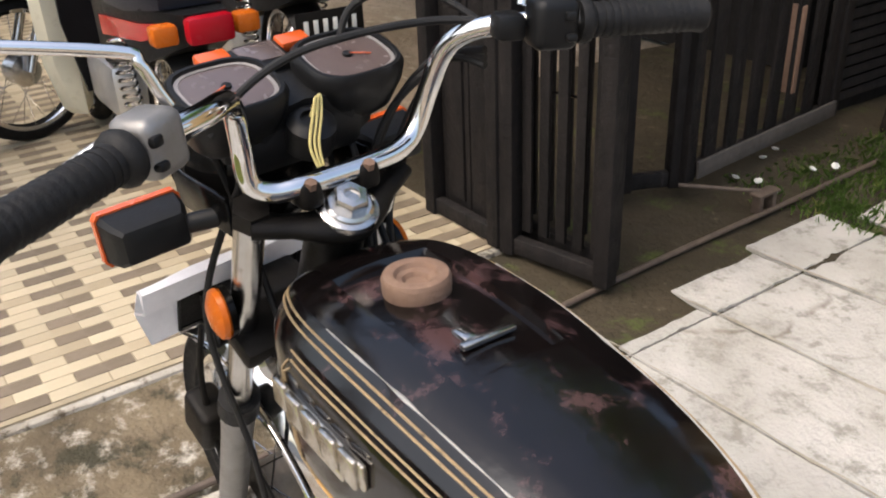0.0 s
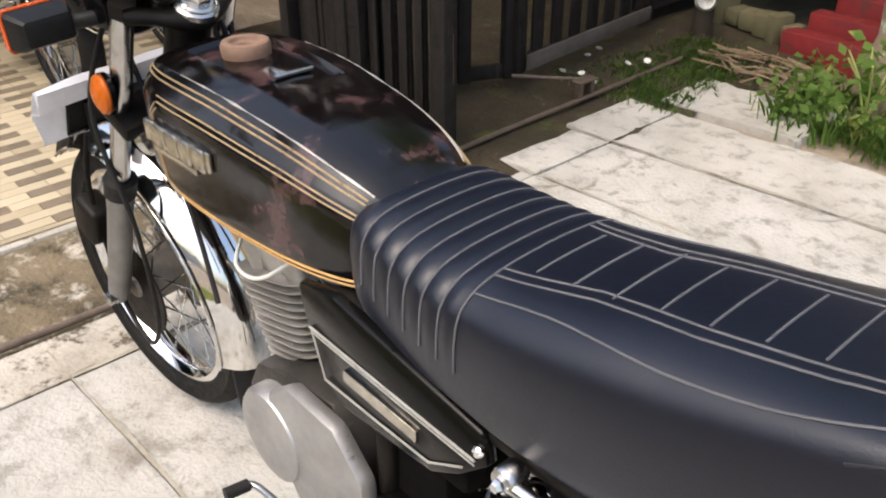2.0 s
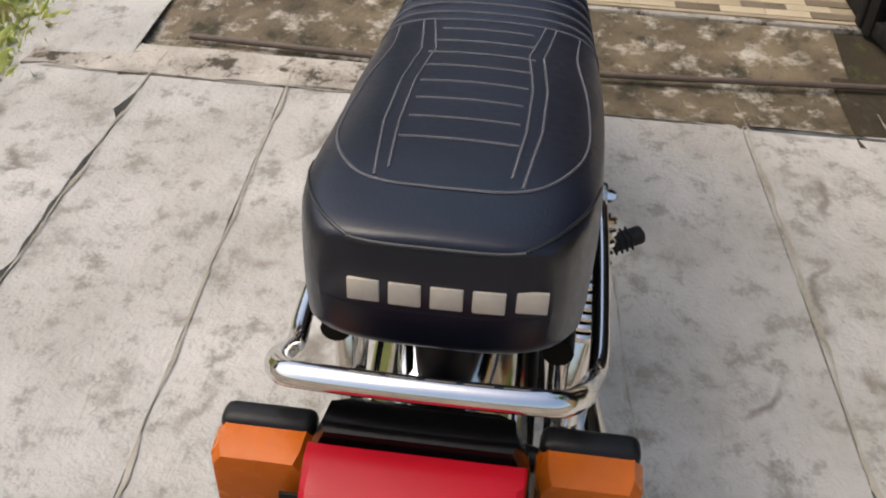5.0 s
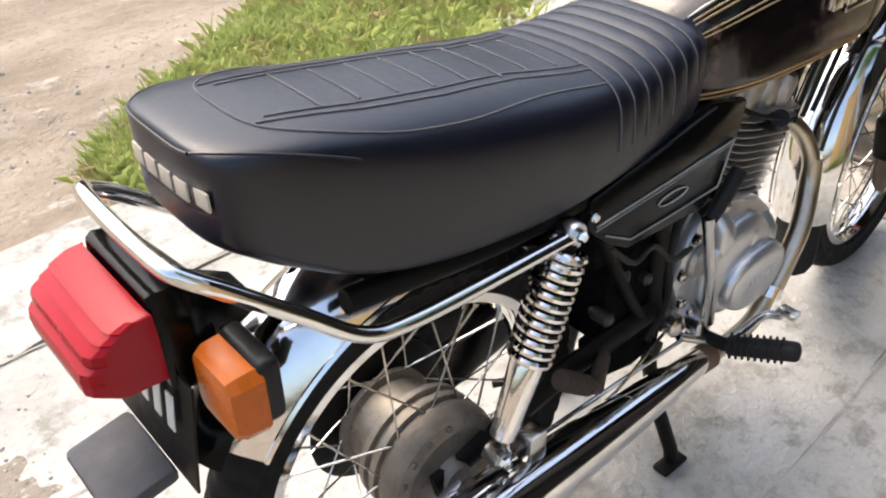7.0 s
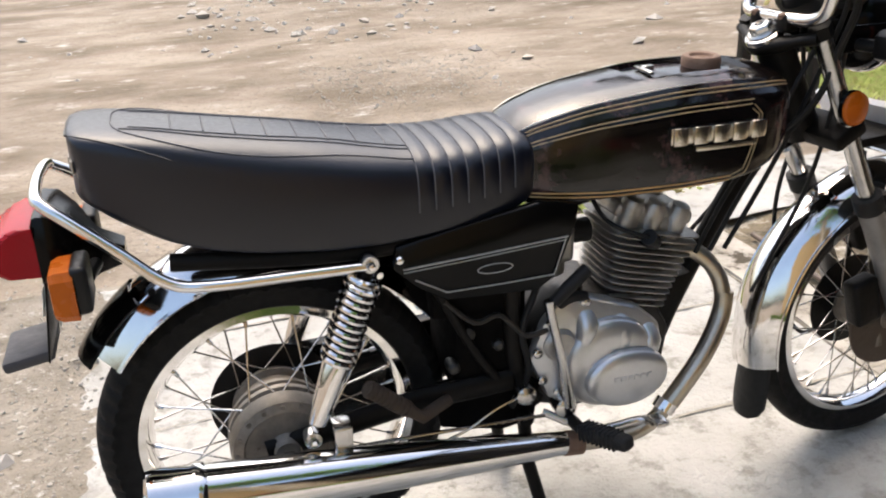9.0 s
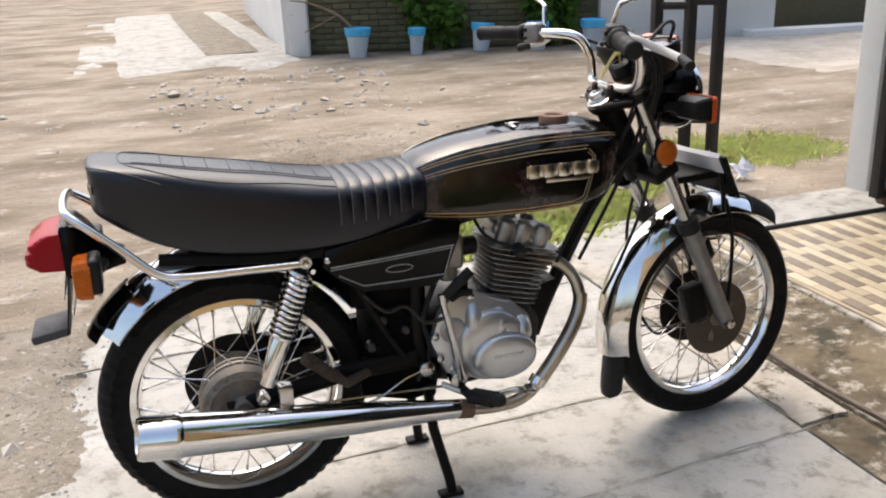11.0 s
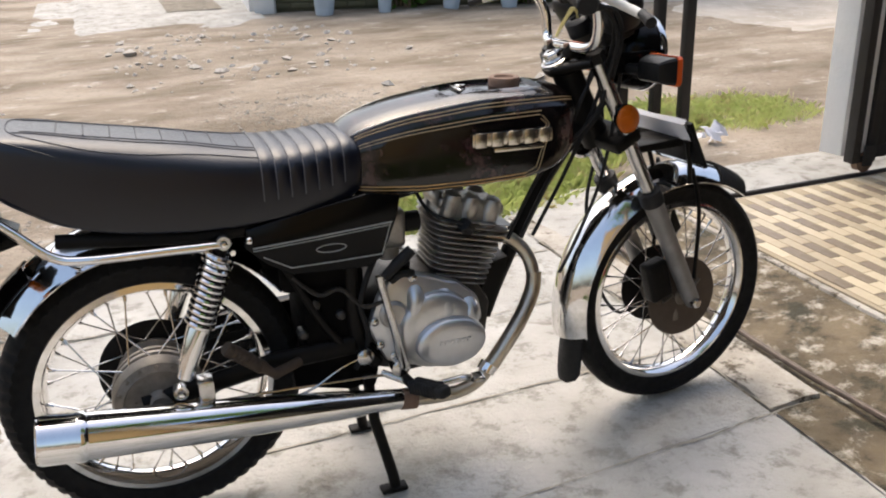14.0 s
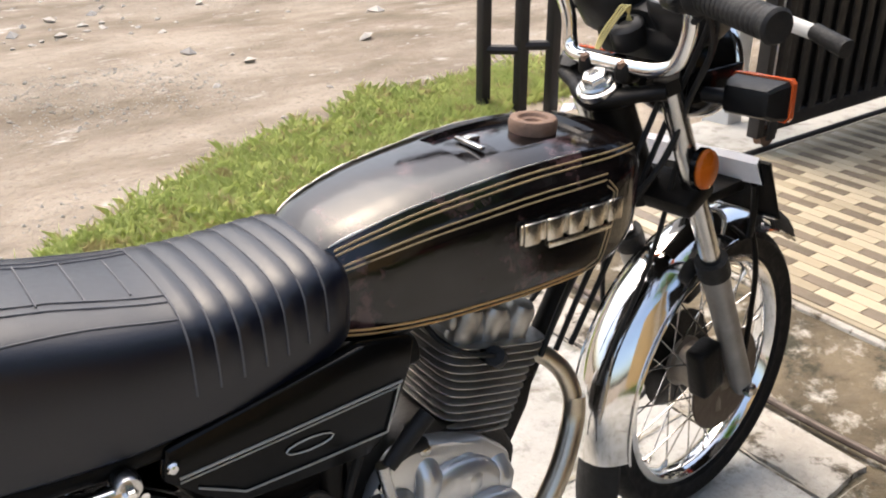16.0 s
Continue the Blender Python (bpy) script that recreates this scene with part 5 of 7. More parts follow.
def dial_loft(c, rows):
    return loft([[c + CR @ Vector((x, y, h)) for x, y in dial_shape(r)] for r, h in rows])


clu = part("gauge_pod", loft([[CR @ Vector((0.058 * x, 0.088 * y, h)) + V(0.975, -0.005, 0.974) for x, y in ((-1, -0.6), (-0.7, -1), (0.6, -1), (1, -0.6), (1.05, 0.0), (1, 0.6), (0.6, 1), (-0.7, 1), (-1, 0.6), (-0.8, 0.0))] for h in (-0.05, -0.045, 0.002, 0.006)]), M_PLAST, bike, "black instrument cluster with two faded dials")
for s in (-1, 1):
    c = V(0.955, s * 0.070 - 0.005, 0.985)
    cup = part("dial", dial_loft(c, ((0.036, -0.055), (0.046, -0.045), (0.056, -0.012), (0.057, 0.004), (0.053, 0.010), (0.049, 0.010), (0.047, 0.004))), M_PLAST, clu, "black dial housing")
    part("dial_bezel", dial_loft(c, ((0.0475, 0.003), (0.0475, 0.0062), (0.0435, 0.0062), (0.0435, 0.003))), M_DIALRING, cup, "thin grey ring")
    part("dial_face", dial_loft(c, ((0.0435, 0.002), (0.0435, 0.0052), (0.02, 0.0056))), M_DIAL, cup, "faded brown dial face")
    part("dial_hub", lathe([(0.005, 0.0), (0.005, 0.004), (0.0, 0.005)], c + CN * 0.005, CN, 12, False), M_PLAST, cup)
    part("dial_needle", tube([c + CN * 0.0085, c + V(-0.012, s * 0.022, -0.003) + CN * 0.0085], 0.0011, 6), M_ORANGE, cup)
    part("warning_lamp", box((1.020, s * 0.047, 1.001), (0.022, 0.036, 0.012), 0.003, CR), M_ORANGE, clu, "small orange warning lamp")
mid = part("centre_gauge", box((1.008, 0, 0.990), (0.05, 0.062, 0.02), 0.006, CR, 3), M_PLAST, clu)
part("dial_face", box((1.008, 0, 1.0005), (0.036, 0.046, 0.003), 0.003, CR), M_DIAL, mid, "small faded centre dial")
part("cluster_base", box((0.972, 0, 0.93), (0.085, 0.15, 0.055), 0.015, CR), M_PLAST, bike)
TURN[-1] = STEER
# headlight shell with its chrome rim
hl = part("headlight", lathe([(0.0, -0.085), (0.035, -0.083), (0.06, -0.07), (0.076, -0.035), (0.081, 0.0), (0.081, 0.012)], (1.068, 0, 0.868), (1, 0, -0.06), 32, False), M_BLACK, bike, "round black headlight shell")
part("headlight_rim", lathe([(0.078, 0.008), (0.084, 0.012), (0.086, 0.02), (0.083, 0.027), (0.076, 0.028), (0.074, 0.02)], (1.068, 0, 0.868), (1, 0, -0.06), 36), M_CHROME, hl, "thin chrome rim")
part("headlight_glass", lathe([(0.076, 0.022), (0.05, 0.034), (0.0, 0.04)], (1.068, 0, 0.868), (1, 0, -0.06), 32, False), M_BULB, hl)
for s in (-1, 1):
    part("headlight_bracket", box((1.015, s * 0.088, 0.86), (0.13, 0.006, 0.045), 0.002), M_BLACK, hl)
    # front turn signals
    part("signal_arm", tube([(0.985, s * 0.085, 0.850), (1.0, s * 0.12, 0.849)], 0.011, 12), M_PLAST, bike)
    ts = part("turn_signal", loft([[(x, s * 0.155 + y, 0.850 + z) for y, z in ((-w, -h * 0.8), (-w * 0.9, -h), (w * 0.9, -h), (w, -h * 0.8), (w, h * 0.8), (w * 0.9, h), (-w * 0.9, h), (-w, h * 0.8))] for x, w, h in
         ((0.985, 0.028, 0.012), (0.987, 0.034, 0.018), (1.000, 0.041, 0.024), (1.026, 0.045, 0.028))]), M_PLAST, bike, "black box-shaped turn signal", 25)
    part("signal_lens", loft([[(x, s * 0.155 + y, 0.850 + z) for y, z in ((-w, -h * 0.8), (-w * 0.9, -h), (w * 0.9, -h), (w, -h * 0.8), (w, h * 0.8), (w * 0.9, h), (-w * 0.9, h), (-w, h * 0.8))] for x, w, h in
         ((1.025, 0.047, 0.030), (1.036, 0.047, 0.030), (1.042, 0.042, 0.025), (1.044, 0.030, 0.015))]), M_ORANGE, ts, "orange front lens", 25)
# number plate on the front guard with a folded paper over it
ROT = Matrix.Rotation(radians(-25), 4, "Y")
SHEETS = TURN[-1] @ Matrix.Translation((-0.012, -0.012, -0.028))
TURN.append(SHEETS)
fp = part("front_number_plate", box((1.179, 0, 0.695), (0.003, 0.212, 0.112), 0.001, ROT), M_FRAME, bike, "black front number plate with a bare metal rim")
part("plate_rim", tube([(1.154, -0.107, 0.746), (1.203, -0.107, 0.644), (1.203, 0.107, 0.644), (1.154, 0.107, 0.746)], 0.0036, 8, closed=True), M_FRAME, fp)
part("rim_edge", tube([(1.2005, -0.105, 0.6435), (1.2005, 0.105, 0.6435)], 0.0045, 8), M_STEEL, fp, "bare metal lower edge")
part("plate_bracket", prism([(1.05, 0.70), (1.172, 0.705), (1.182, 0.685), (1.05, 0.682)], -0.055, 0.055, 0.004), M_FRAME, fp)
for s in (-1, 1):
    part("plate_stay", tube([(1.172, s * 0.075, 0.700), (1.185, s * 0.072, 0.645), (1.195, s * 0.064, 0.60)], 0.006, 8), M_FRAME, fp)
pap = []  # a sheet folded over the upper edge
for u in range(15):
    f = u / 14
    y = -0.088 + 0.246 * f
    curl = max(0.0, (f - 0.72) / 0.28)
    row = [(1.154 - 0.006 + 0.020, y - 0.002, 0.705 - 0.002 * math.sin(7 * f)), (1.150 - 0.002, y, 0.742), (1.153, y, 0.7525 + 0.001 * math.sin(11 * f) - 0.004 * curl), (1.160, y + 0.001 * curl, 0.745), (1.184 + 0.006 * curl, y + 0.004 * curl, 0.700), (1.207 + 0.004 * curl, y - 0.012 * curl, 0.640 - 0.006 * curl)]
    pap.append(row + [(x + 0.0008, yy, z - 0.0012) for x, yy, z in reversed(row)])

TURN.pop()
TURN.pop()
# tank
def smooth_rows(rows, n=6):
    """The same table with soft steps between its rows."""
    out = []
    for i in range(len(rows) - 1):
        p0, p1, p2, p3 = rows[max(0, i - 1)], rows[i], rows[i + 1], rows[min(len(rows) - 1, i + 2)]
        for k in range(n):
            f = k / n
            row = []
            for j in range(len(p1)):
                m1 = (p2[j] - p0[j]) / max(1e-9, p2[0] - p0[0]) * (p2[0] - p1[0])
                m2 = (p3[j] - p1[j]) / max(1e-9, p3[0] - p1[0]) * (p2[0] - p1[0])
                row.append((2 * f ** 3 - 3 * f * f + 1) * p1[j] + (f ** 3 - 2 * f * f + f) * m1 + (3 * f * f - 2 * f ** 3) * p2[j] + (f ** 3 - f * f) * m2)
            out.append(tuple(row))
    return out + [rows[-1]]


TANK = [  # x, floor, top, half width
    (0.375, 0.646, 0.762, 0.076), (0.40, 0.642, 0.779, 0.090), (0.44, 0.640, 0.795, 0.103), (0.50, 0.639, 0.811, 0.113), (0.58, 0.640, 0.823, 0.121), (0.65, 0.642, 0.831, 0.126),
    (0.74, 0.646, 0.833, 0.127), (0.79, 0.654, 0.831, 0.123), (0.83, 0.668, 0.827, 0.112), (0.86, 0.690, 0.818, 0.094), (0.878, 0.715, 0.805, 0.070), (0.886, 0.74, 0.790, 0.04)]
TANK = smooth_rows(TANK)
TSEC = smooth_path([(0, 0, 0), (0.5, 0, 0.0), (0.86, 0, 0.03), (0.985, 0, 0.13), (1.0, 0, 0.35), (0.995, 0, 0.56), (0.975, 0, 0.70), (0.915, 0, 0.79)], 4)[:-1] + smooth_path([(0.915, 0, 0.79), (0.82, 0, 0.868), (0.745, 0, 0.925)], 4)
TSEC += smooth_path([(0.738, 0, 0.929), (0.62, 0, 0.955), (0.50, 0, 0.973), (0.445, 0, 0.979)], 3) + [V(0.415, 0, 0.981), V(0.30, 0, 0.989), V(0.15, 0, 0.996), V(0, 0, 1.0)]
TRAY = 0.008


def p_in(x, a, b, soft=0.004):
    """One between a and b, falling to zero just outside."""
    return max(0.0, min(1.0, (x - a) / soft + 1.0, (b - x) / soft + 1.0))


def tank_section(x):
    z0, z1, w = lerp_rows(TANK, x)
    sunk = TRAY * (p_in(x, 0.598, 0.802))
    return [(p.x * w, z0 + (z1 - z0) * p.z - sunk * (p.x < 0.43)) for p in TSEC]


def tank_y(x, z):
    h = tank_section(x)
    for (y0, a), (y1, b) in zip(h, h[1:]):
        if a <= z <= b and b > a and y0 > 0.3 * max(p[0] for p in h):
            return y0 + (y1 - y0) * (z - a) / (b - a)
    return h[-2][0]


secs = []
for x in sorted([0.375 + (0.886 - 0.375) * i / 69 for i in range(70)] + [0.594, 0.598, 0.802, 0.806]):
    h = tank_section(x)
    secs.append([(x, y, z) for y, z in h] + [(x, -y, z) for y, z in h[-2:0:-1]])
tank = part("fuel_tank", loft(secs), M_PAINT, bike, "black fuel tank, worn and rust-stained on top", 17)


def side_line(pts, s, r, material, parent, name, seg=14):
    """A pinstripe of (x, z) marks laid on the side s of the tank."""
    line = []
    for (x0, z0), (x1, z1) in zip(pts, pts[1:]):
        for k in range(seg):
            f = k / seg
            x, z = x0 + (x1 - x0) * f, z0 + (z1 - z0) * f
            line.append((x, s * (tank_y(x, z) + 0.0006), z))
    x, z = pts[-1]
    line.append((x, s * (tank_y(x, z) + 0.0006), z))
    part(name, tube(line, r, 6, flat=(1.0, 1.0)), material, parent)


def crease_line(x0, x1, f, s, r, parent):
    """A pinstripe that runs along the tank at the part f of its height."""
    line = []
    for k in range(41):
        x = x0 + (x1 - x0) * k / 40
        z0, z1, w = lerp_rows(TANK, x)
        z = z0 + (z1 - z0) * f
        line.append((x, s * (tank_y(x, z) + 0.0006), z))
    part("pinstripe", tube(line, r, 6), M_GOLD, parent)


for s in (-1, 1):
    for d in (0.0, 0.008):
        crease_line(0.392, 0.768 + d * 0.6, 0.735 + d * 4.5, s, 0.0012, tank)
        side_line([(0.768 + d * 0.6, 0.7765 + d * 0.75), (0.782 + d * 0.8, 0.766), (0.775 + d * 0.8, 0.72), (0.760 + d * 0.8, 0.676 - d), (0.738, 0.667 - d)], s, 0.0012, M_GOLD, tank, "pinstripe")
        side_line([(0.74, 0.6665 - d), (0.64, 0.662 - d), (0.52, 0.661 - d), (0.40, 0.667 - d * 0.8), (0.382, 0.669 - d * 0.8)], s, 0.0016, M_GILT, tank, "pinstripe")
        crease_line(0.395, 0.862, 0.855 + d * 4.0, s, 0.0014, tank)
    # raised maker's badge: five bars on a strip, and a thin strip below
    bx = [(0.620 if s < 0 else 0.634) + (0.0355 if s < 0 else 0.0325) * k for k in range(5)]
    strip = part("badge", box((0.706 + 0.004 * (s > 0), s * (tank_y(0.706, 0.745) + 0.001), 0.745), (0.176 - 0.012 * (s > 0), 0.006, 0.026), 0.002), M_EMBLEM, tank, "gilt chrome badge of five raised bars")
    for x in bx:
        part("badge_bar", box((x + 0.015, s * (tank_y(x + 0.015, 0.745) + 0.006), 0.745), (0.027, 0.008, 0.03), 0.003), M_EMBLEM, strip)
    part("badge_strip", box((0.72, s * (tank_y(0.72, 0.722) + 0.002), 0.722), (0.11, 0.005, 0.009), 0.0015), M_EMBLEM, strip)
for s in (-1, 1):
    line, radii = [], []
    for k in range(61):
        x = 0.392 + 0.35 * k / 60
        z0, z1, w = lerp_rows(TANK, x)
        line.append((x, s * (0.7415 * w), z0 + (z1 - z0) * 0.9262))
        radii.append(0.0004 + 0.0024 * max(0.0, 0.35 + noise.noise(Vector((x * 30, s, 0)))) * (1 - 0.5 * k / 60))
    part("worn_edge", tube(line, radii, 6), M_PALE, tank, "paint worn to bare metal")
cap = part("fuel_cap", lathe([(0.029, -0.014), (0.0325, -0.008), (0.0332, 0.011), (0.031, 0.0155), (0.0265, 0.017), (0.021, 0.0155), (0.0185, 0.011), (0.0135, 0.0095), (0.011, 0.005), (0.0, 0.005)], (0.742, -0.002, 0.8265), (0.0, 0, 1), 36, False), M_RUST, tank, "rusty brown round fuel cap with a sunken middle")
part("cap_latch", box((0.634, -0.003, 0.8255), (0.009, 0.056, 0.006), 0.002), M_STEEL, tank, "bare metal latch strip")
part("cap_latch_eye", box((0.648, 0.012, 0.826), (0.022, 0.014, 0.008), 0.003), M_STEEL, tank)
part("tank_seam", tube([(0.40, y, 0.6585) for y in (-0.06, 0.06)], 0.004, 6), M_STEEL, tank)

# seat
SEAT = [  # x, floor, top, half width
    (-0.272, 0.742, 0.825, 0.078), (-0.269, 0.735, 0.8285, 0.086), (-0.255, 0.721, 0.8305, 0.097), (-0.226, 0.699, 0.829, 0.106), (-0.168, 0.667, 0.823, 0.113), (-0.078, 0.643, 0.808, 0.120), (0.04, 0.629, 0.789, 0.126),
    (0.13, 0.625, 0.772, 0.127), (0.20, 0.628, 0.762, 0.124), (0.28, 0.635, 0.760, 0.119), (0.35, 0.646, 0.766, 0.111), (0.38, 0.654, 0.767, 0.104), (0.398, 0.668, 0.762, 0.096), (0.406, 0.69, 0.749, 0.083)]
SEAT = smooth_rows(SEAT)
SSEC = smooth_path([(0, 0, 0), (0.6, 0, 0), (0.93, 0, 0.015), (0.985, 0, 0.10), (1.0, 0, 0.40), (0.985, 0, 0.62), (0.935, 0, 0.785), (0.80, 0, 0.90), (0.57, 0, 0.966), (0.28, 0, 0.993), (0, 0, 1.0)], 4)
SQUARE = smooth_path([(0, 0, 0), (0.6, 0, 0), (0.93, 0, 0.015), (0.985, 0, 0.10), (1.0, 0, 0.40), (0.995, 0, 0.72), (0.982, 0, 0.90), (0.93, 0, 0.962), (0.70, 0, 0.985), (0.35, 0, 0.997), (0, 0, 1.0)], 4)


def rib(x):
    return 0.0020 * (abs(math.sin(math.pi * (x - 0.205) / 0.0265)) - 0.6) if 0.205 < x < 0.39 else 0.0


def bow(x, y):
    f = max(0.0, min(1.0, (0.02 - x) / 0.27))
    return 0.024 * (abs(y) / 0.095) ** 4 * f * f


def seat_half(x):
    z0, z1, w = lerp_rows(SEAT, x)
    out = []
    q = 0.4 * max(0.0, min(1.0, (0.0 - x) / 0.2))
    for a, b in zip(SSEC, SQUARE):
        p = a.lerp(b, q)
        k = min(1.0, max(0.0, (p.z - 0.3) / 0.2)) * rib(x)
        out.append((p.x * w + k * (p.x > 0.8), z0 + (z1 - z0) * p.z + k * (p.x <= 0.95)))
    return out


def seat_top(x, y):
    h = seat_half(x)
    for (y0, a), (y1, b) in zip(h[::-1], h[-2::-1]):
        if y0 <= abs(y) <= y1:
            return a + (b - a) * (abs(y) - y0) / max(1e-6, y1 - y0)
    return h[len(h) // 2][1]


secs = []
xs = [-0.272 + 0.0023 * i for i in range(8)] + [-0.25 + 0.00924 * i for i in range(50)] + [0.212 + 0.0033 * i for i in range(59)] + [0.406]
for x in xs:
    h = seat_half(x)
    ring = [(x + bow(x, y), y, z) for y, z in h] + [(x + bow(x, y), -y, z) for y, z in h[-2:0:-1]]
    secs.append(ring)
secs.insert(0, [(x, y, 0.768 + (z - 0.768) * 0.02) for x, y, z in secs[0]])
seat = part("seat", loft(secs), M_VINYL, bike, "long black vinyl dual seat with ribbed front and grey seams", 60)


def seam(pts, r=0.0013, n=10, material=None, name="seam"):
    line = []
    for (x0, y0), (x1, y1) in zip(pts, pts[1:]):
        for k in range(n):
            f = k / n
            x, y = x0 + (x1 - x0) * f, y0 + (y1 - y0) * f
            line.append((x + bow(x, y), y, seat_top(x, y) + r * 0.2))
    x, y = pts[-1]
    line.append((x + bow(x, y), y, seat_top(x, y) + r * 0.2))
    part(name, tube(line, r, 6), material or M_SEAM, seat)


for k in range(1, 8):  # grooves between the front ribs, over the top and down both sides
    x = 0.205 + 0.0265 * (k - 1)
    h = seat_half(x)
    line = [(x, y, z + 0.0004) for y, z in h if z > h[0][1] + 0.3 * (h[-1][1] - h[0][1])]
    line = [(a, b + 0.0006 * (b > 0.05), c) for a, b, c in line] + [(a, -b - 0.0006 * (b > 0.05), c) for a, b, c in line[-2::-1]]
    part("seam", tube(line, 0.0013, 6), M_SEAM, seat)
ends = []
for s in (-1, 1):
    seam([(0.205, s * 0.060), (0.10, s * 0.046), (0.0, s * 0.052), (-0.10, s * 0.050), (-0.19, s * 0.043)])
    seam([(0.205, s * 0.072), (0.10, s * 0.060), (0.0, s * 0.065), (-0.10, s * 0.062), (-0.203, s * 0.051)])
    seam([(p.x, p.y) for p in smooth_path([(0.205, s * 0.098, 0), (0.12, s * 0.094, 0), (0.02, s * 0.102, 0), (-0.08, s * 0.101, 0), (-0.15, s * 0.090, 0), (-0.195, s * 0.068, 0), (-0.210, s * 0.04, 0), (-0.213, 0.0, 0)], 5)], n=3)
    pip = []
    for i in range(26):
        x = -0.2705 + 0.115 * i / 25
        z0, z1, w = lerp_rows(SEAT, x)
        zz = z0 + (z1 - z0) * (0.965 - 0.16 * (i / 25) ** 0.9)
        h = seat_half(x)
        y = max([b[0] + (a[0] - b[0]) * (b[1] - zz) / max(1e-6, b[1] - a[1]) for a, b in zip(h, h[1:]) if a[1] <= zz <= b[1]] or [w])
        pip.append((x + bow(x, y) - 0.0005, s * (y + 0.0002), zz))
    part("piping", tube(pip, 0.0013, 8), M_PIPING, seat)
    ends.append(pip[0])
seam_x = [0.175 - 0.044 * k for k in range(8)]
for x in seam_x:
    w = 0.052 - 0.004 * math.sin((x + 0.17) * 18)
    seam([(x, -w + 0.004), (x, w - 0.004)], n=16)
back = [(-0.2723 + bow(-0.271, y), y, 0.8225 - (0.8225 - ends[0][2]) * (abs(y) / ends[1][1]) ** 6) for y in [ends[1][1] * (-1 + 0.1 * k) for k in range(21)]]
part("piping", tube(back, 0.0018, 8), M_PIPING, seat)
for k in range(5):  # the maker's name on the back, as five plain bars
    y = 0.046 - 0.0275 * k
    part("printed_bar", box((-0.2725 + bow(-0.271, y), y, 0.783), (0.003, 0.0215, 0.018), 0.001, Matrix.Rotation(-0.9 * y * 10 * 0.1, 4, "Z")), M_BEIGE, seat, "beige printed bar")
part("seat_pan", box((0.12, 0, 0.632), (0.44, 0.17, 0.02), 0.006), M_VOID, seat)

# tail: grab rail, lamp, signals, plate
RAIL = [(0.115, 0.138, 0.604), (0.02, 0.138, 0.606), (-0.11, 0.135, 0.608), (-0.166, 0.129, 0.619), (-0.222, 0.118, 0.667), (-0.280, 0.106, 0.717), (-0.309, 0.094, 0.739), (-0.320, 0.076, 0.748), (-0.324, 0.0, 0.751)]
part("grab_rail", tube(RAIL + [(x, -y, z) for x, y, z in RAIL[-2::-1]], 0.0088, 14, n=5), M_CHROME, bike, "chrome grab rail round the seat's end")
TURN.append(Matrix.Translation((-0.022, 0, 0.013)) @ Matrix.Translation((0, 0, 0.61)) @ Matrix.Diagonal((1, 1, 0.86, 1)) @ Matrix.Translation((0, 0, -0.61)))
th = part("tail_housing", loft([[(x, y, z) for y, z in ((-w, z0), (-w, z0 + 0.7 * (z1 - z0)), (-w * 0.85, z1), (w * 0.85, z1), (w, z0 + 0.7 * (z1 - z0)), (w, z0))] for x, z0, z1, w in
          ((-0.20, 0.60, 0.63, 0.022), (-0.238, 0.59, 0.652, 0.030), (-0.262, 0.585, 0.690, 0.060), (-0.285, 0.59, 0.714, 0.073), (-0.305, 0.60, 0.718, 0.075), (-0.312, 0.605, 0.714, 0.072))]), M_BLACK, bike, "black tail lamp housing")
LENS = [(-0.314, 0.704), (-0.330, 0.703), (-0.3435, 0.6965), (-0.3425, 0.6945), (-0.3525, 0.688), (-0.3515, 0.686), (-0.3605, 0.679), (-0.361, 0.668), (-0.3585, 0.665), (-0.3655, 0.660), (-0.367, 0.648), (-0.3645, 0.646), (-0.3665, 0.643), (-0.366, 0.632), (-0.350, 0.617), (-0.310, 0.615)]
part("tail_lens", loft([[(-0.31 + (x + 0.31) * 1.24 * k, y, 0.66 + (z - 0.66) * (0.9 + 0.1 * k)) for x, z in LENS] for y, k in ((-0.072, 0.55), (-0.0705, 0.78), (-0.066, 0.93), (-0.058, 1.0), (0.058, 1.0), (0.066, 0.93), (0.0705, 0.78), (0.072, 0.55))]), M_RED, th, "red ribbed tail lamp lens", 18)
TURN.pop()
TURN.append(Matrix.Translation((-0.022, 0, 0.006)))
for s in (-1, 1):
    zs = 0.622 if s < 0 else 0.610
    part("signal_arm", tube([(-0.24, s * 0.05, 0.625), (-0.25, s * 0.09, zs)], 0.010, 10), M_PLAST, bike)
    ts = part("turn_signal", box((-0.255, s * 0.118, zs + 0.006), (0.024, 0.072, 0.070), 0.008, None, 3), M_PLAST, bike, "black rear turn signal body")
    part("signal_lens", loft([[(x, s * 0.118 + y, zs + z) for y, z in ((-w, -h * 0.7), (-w * 0.8, -h), (w * 0.8, -h), (w, -h * 0.7), (w, h * 0.7), (w * 0.8, h), (-w * 0.8, h), (-w, h * 0.7))] for x, w, h in
         ((-0.262, 0.038, 0.037), (-0.284, 0.037, 0.036), (-0.293, 0.033, 0.032), (-0.295, 0.025, 0.024))]), M_AMBER, ts, "amber turn signal lens", 25)
pl_rot = Matrix.Rotation(radians(8), 4, "Y")
plate = part("number_plate", box((-0.313, 0, 0.563), (0.003, 0.20, 0.125), 0.001, pl_rot), M_FRAME, bike, "black rear number plate with pale bars")
for k in range(6):
    part("plate_bar", box((-0.3175, 0.068 - 0.027 * k, 0.583), (0.002, 0.014, 0.042), 0.0008, pl_rot), M_WHITE, plate)
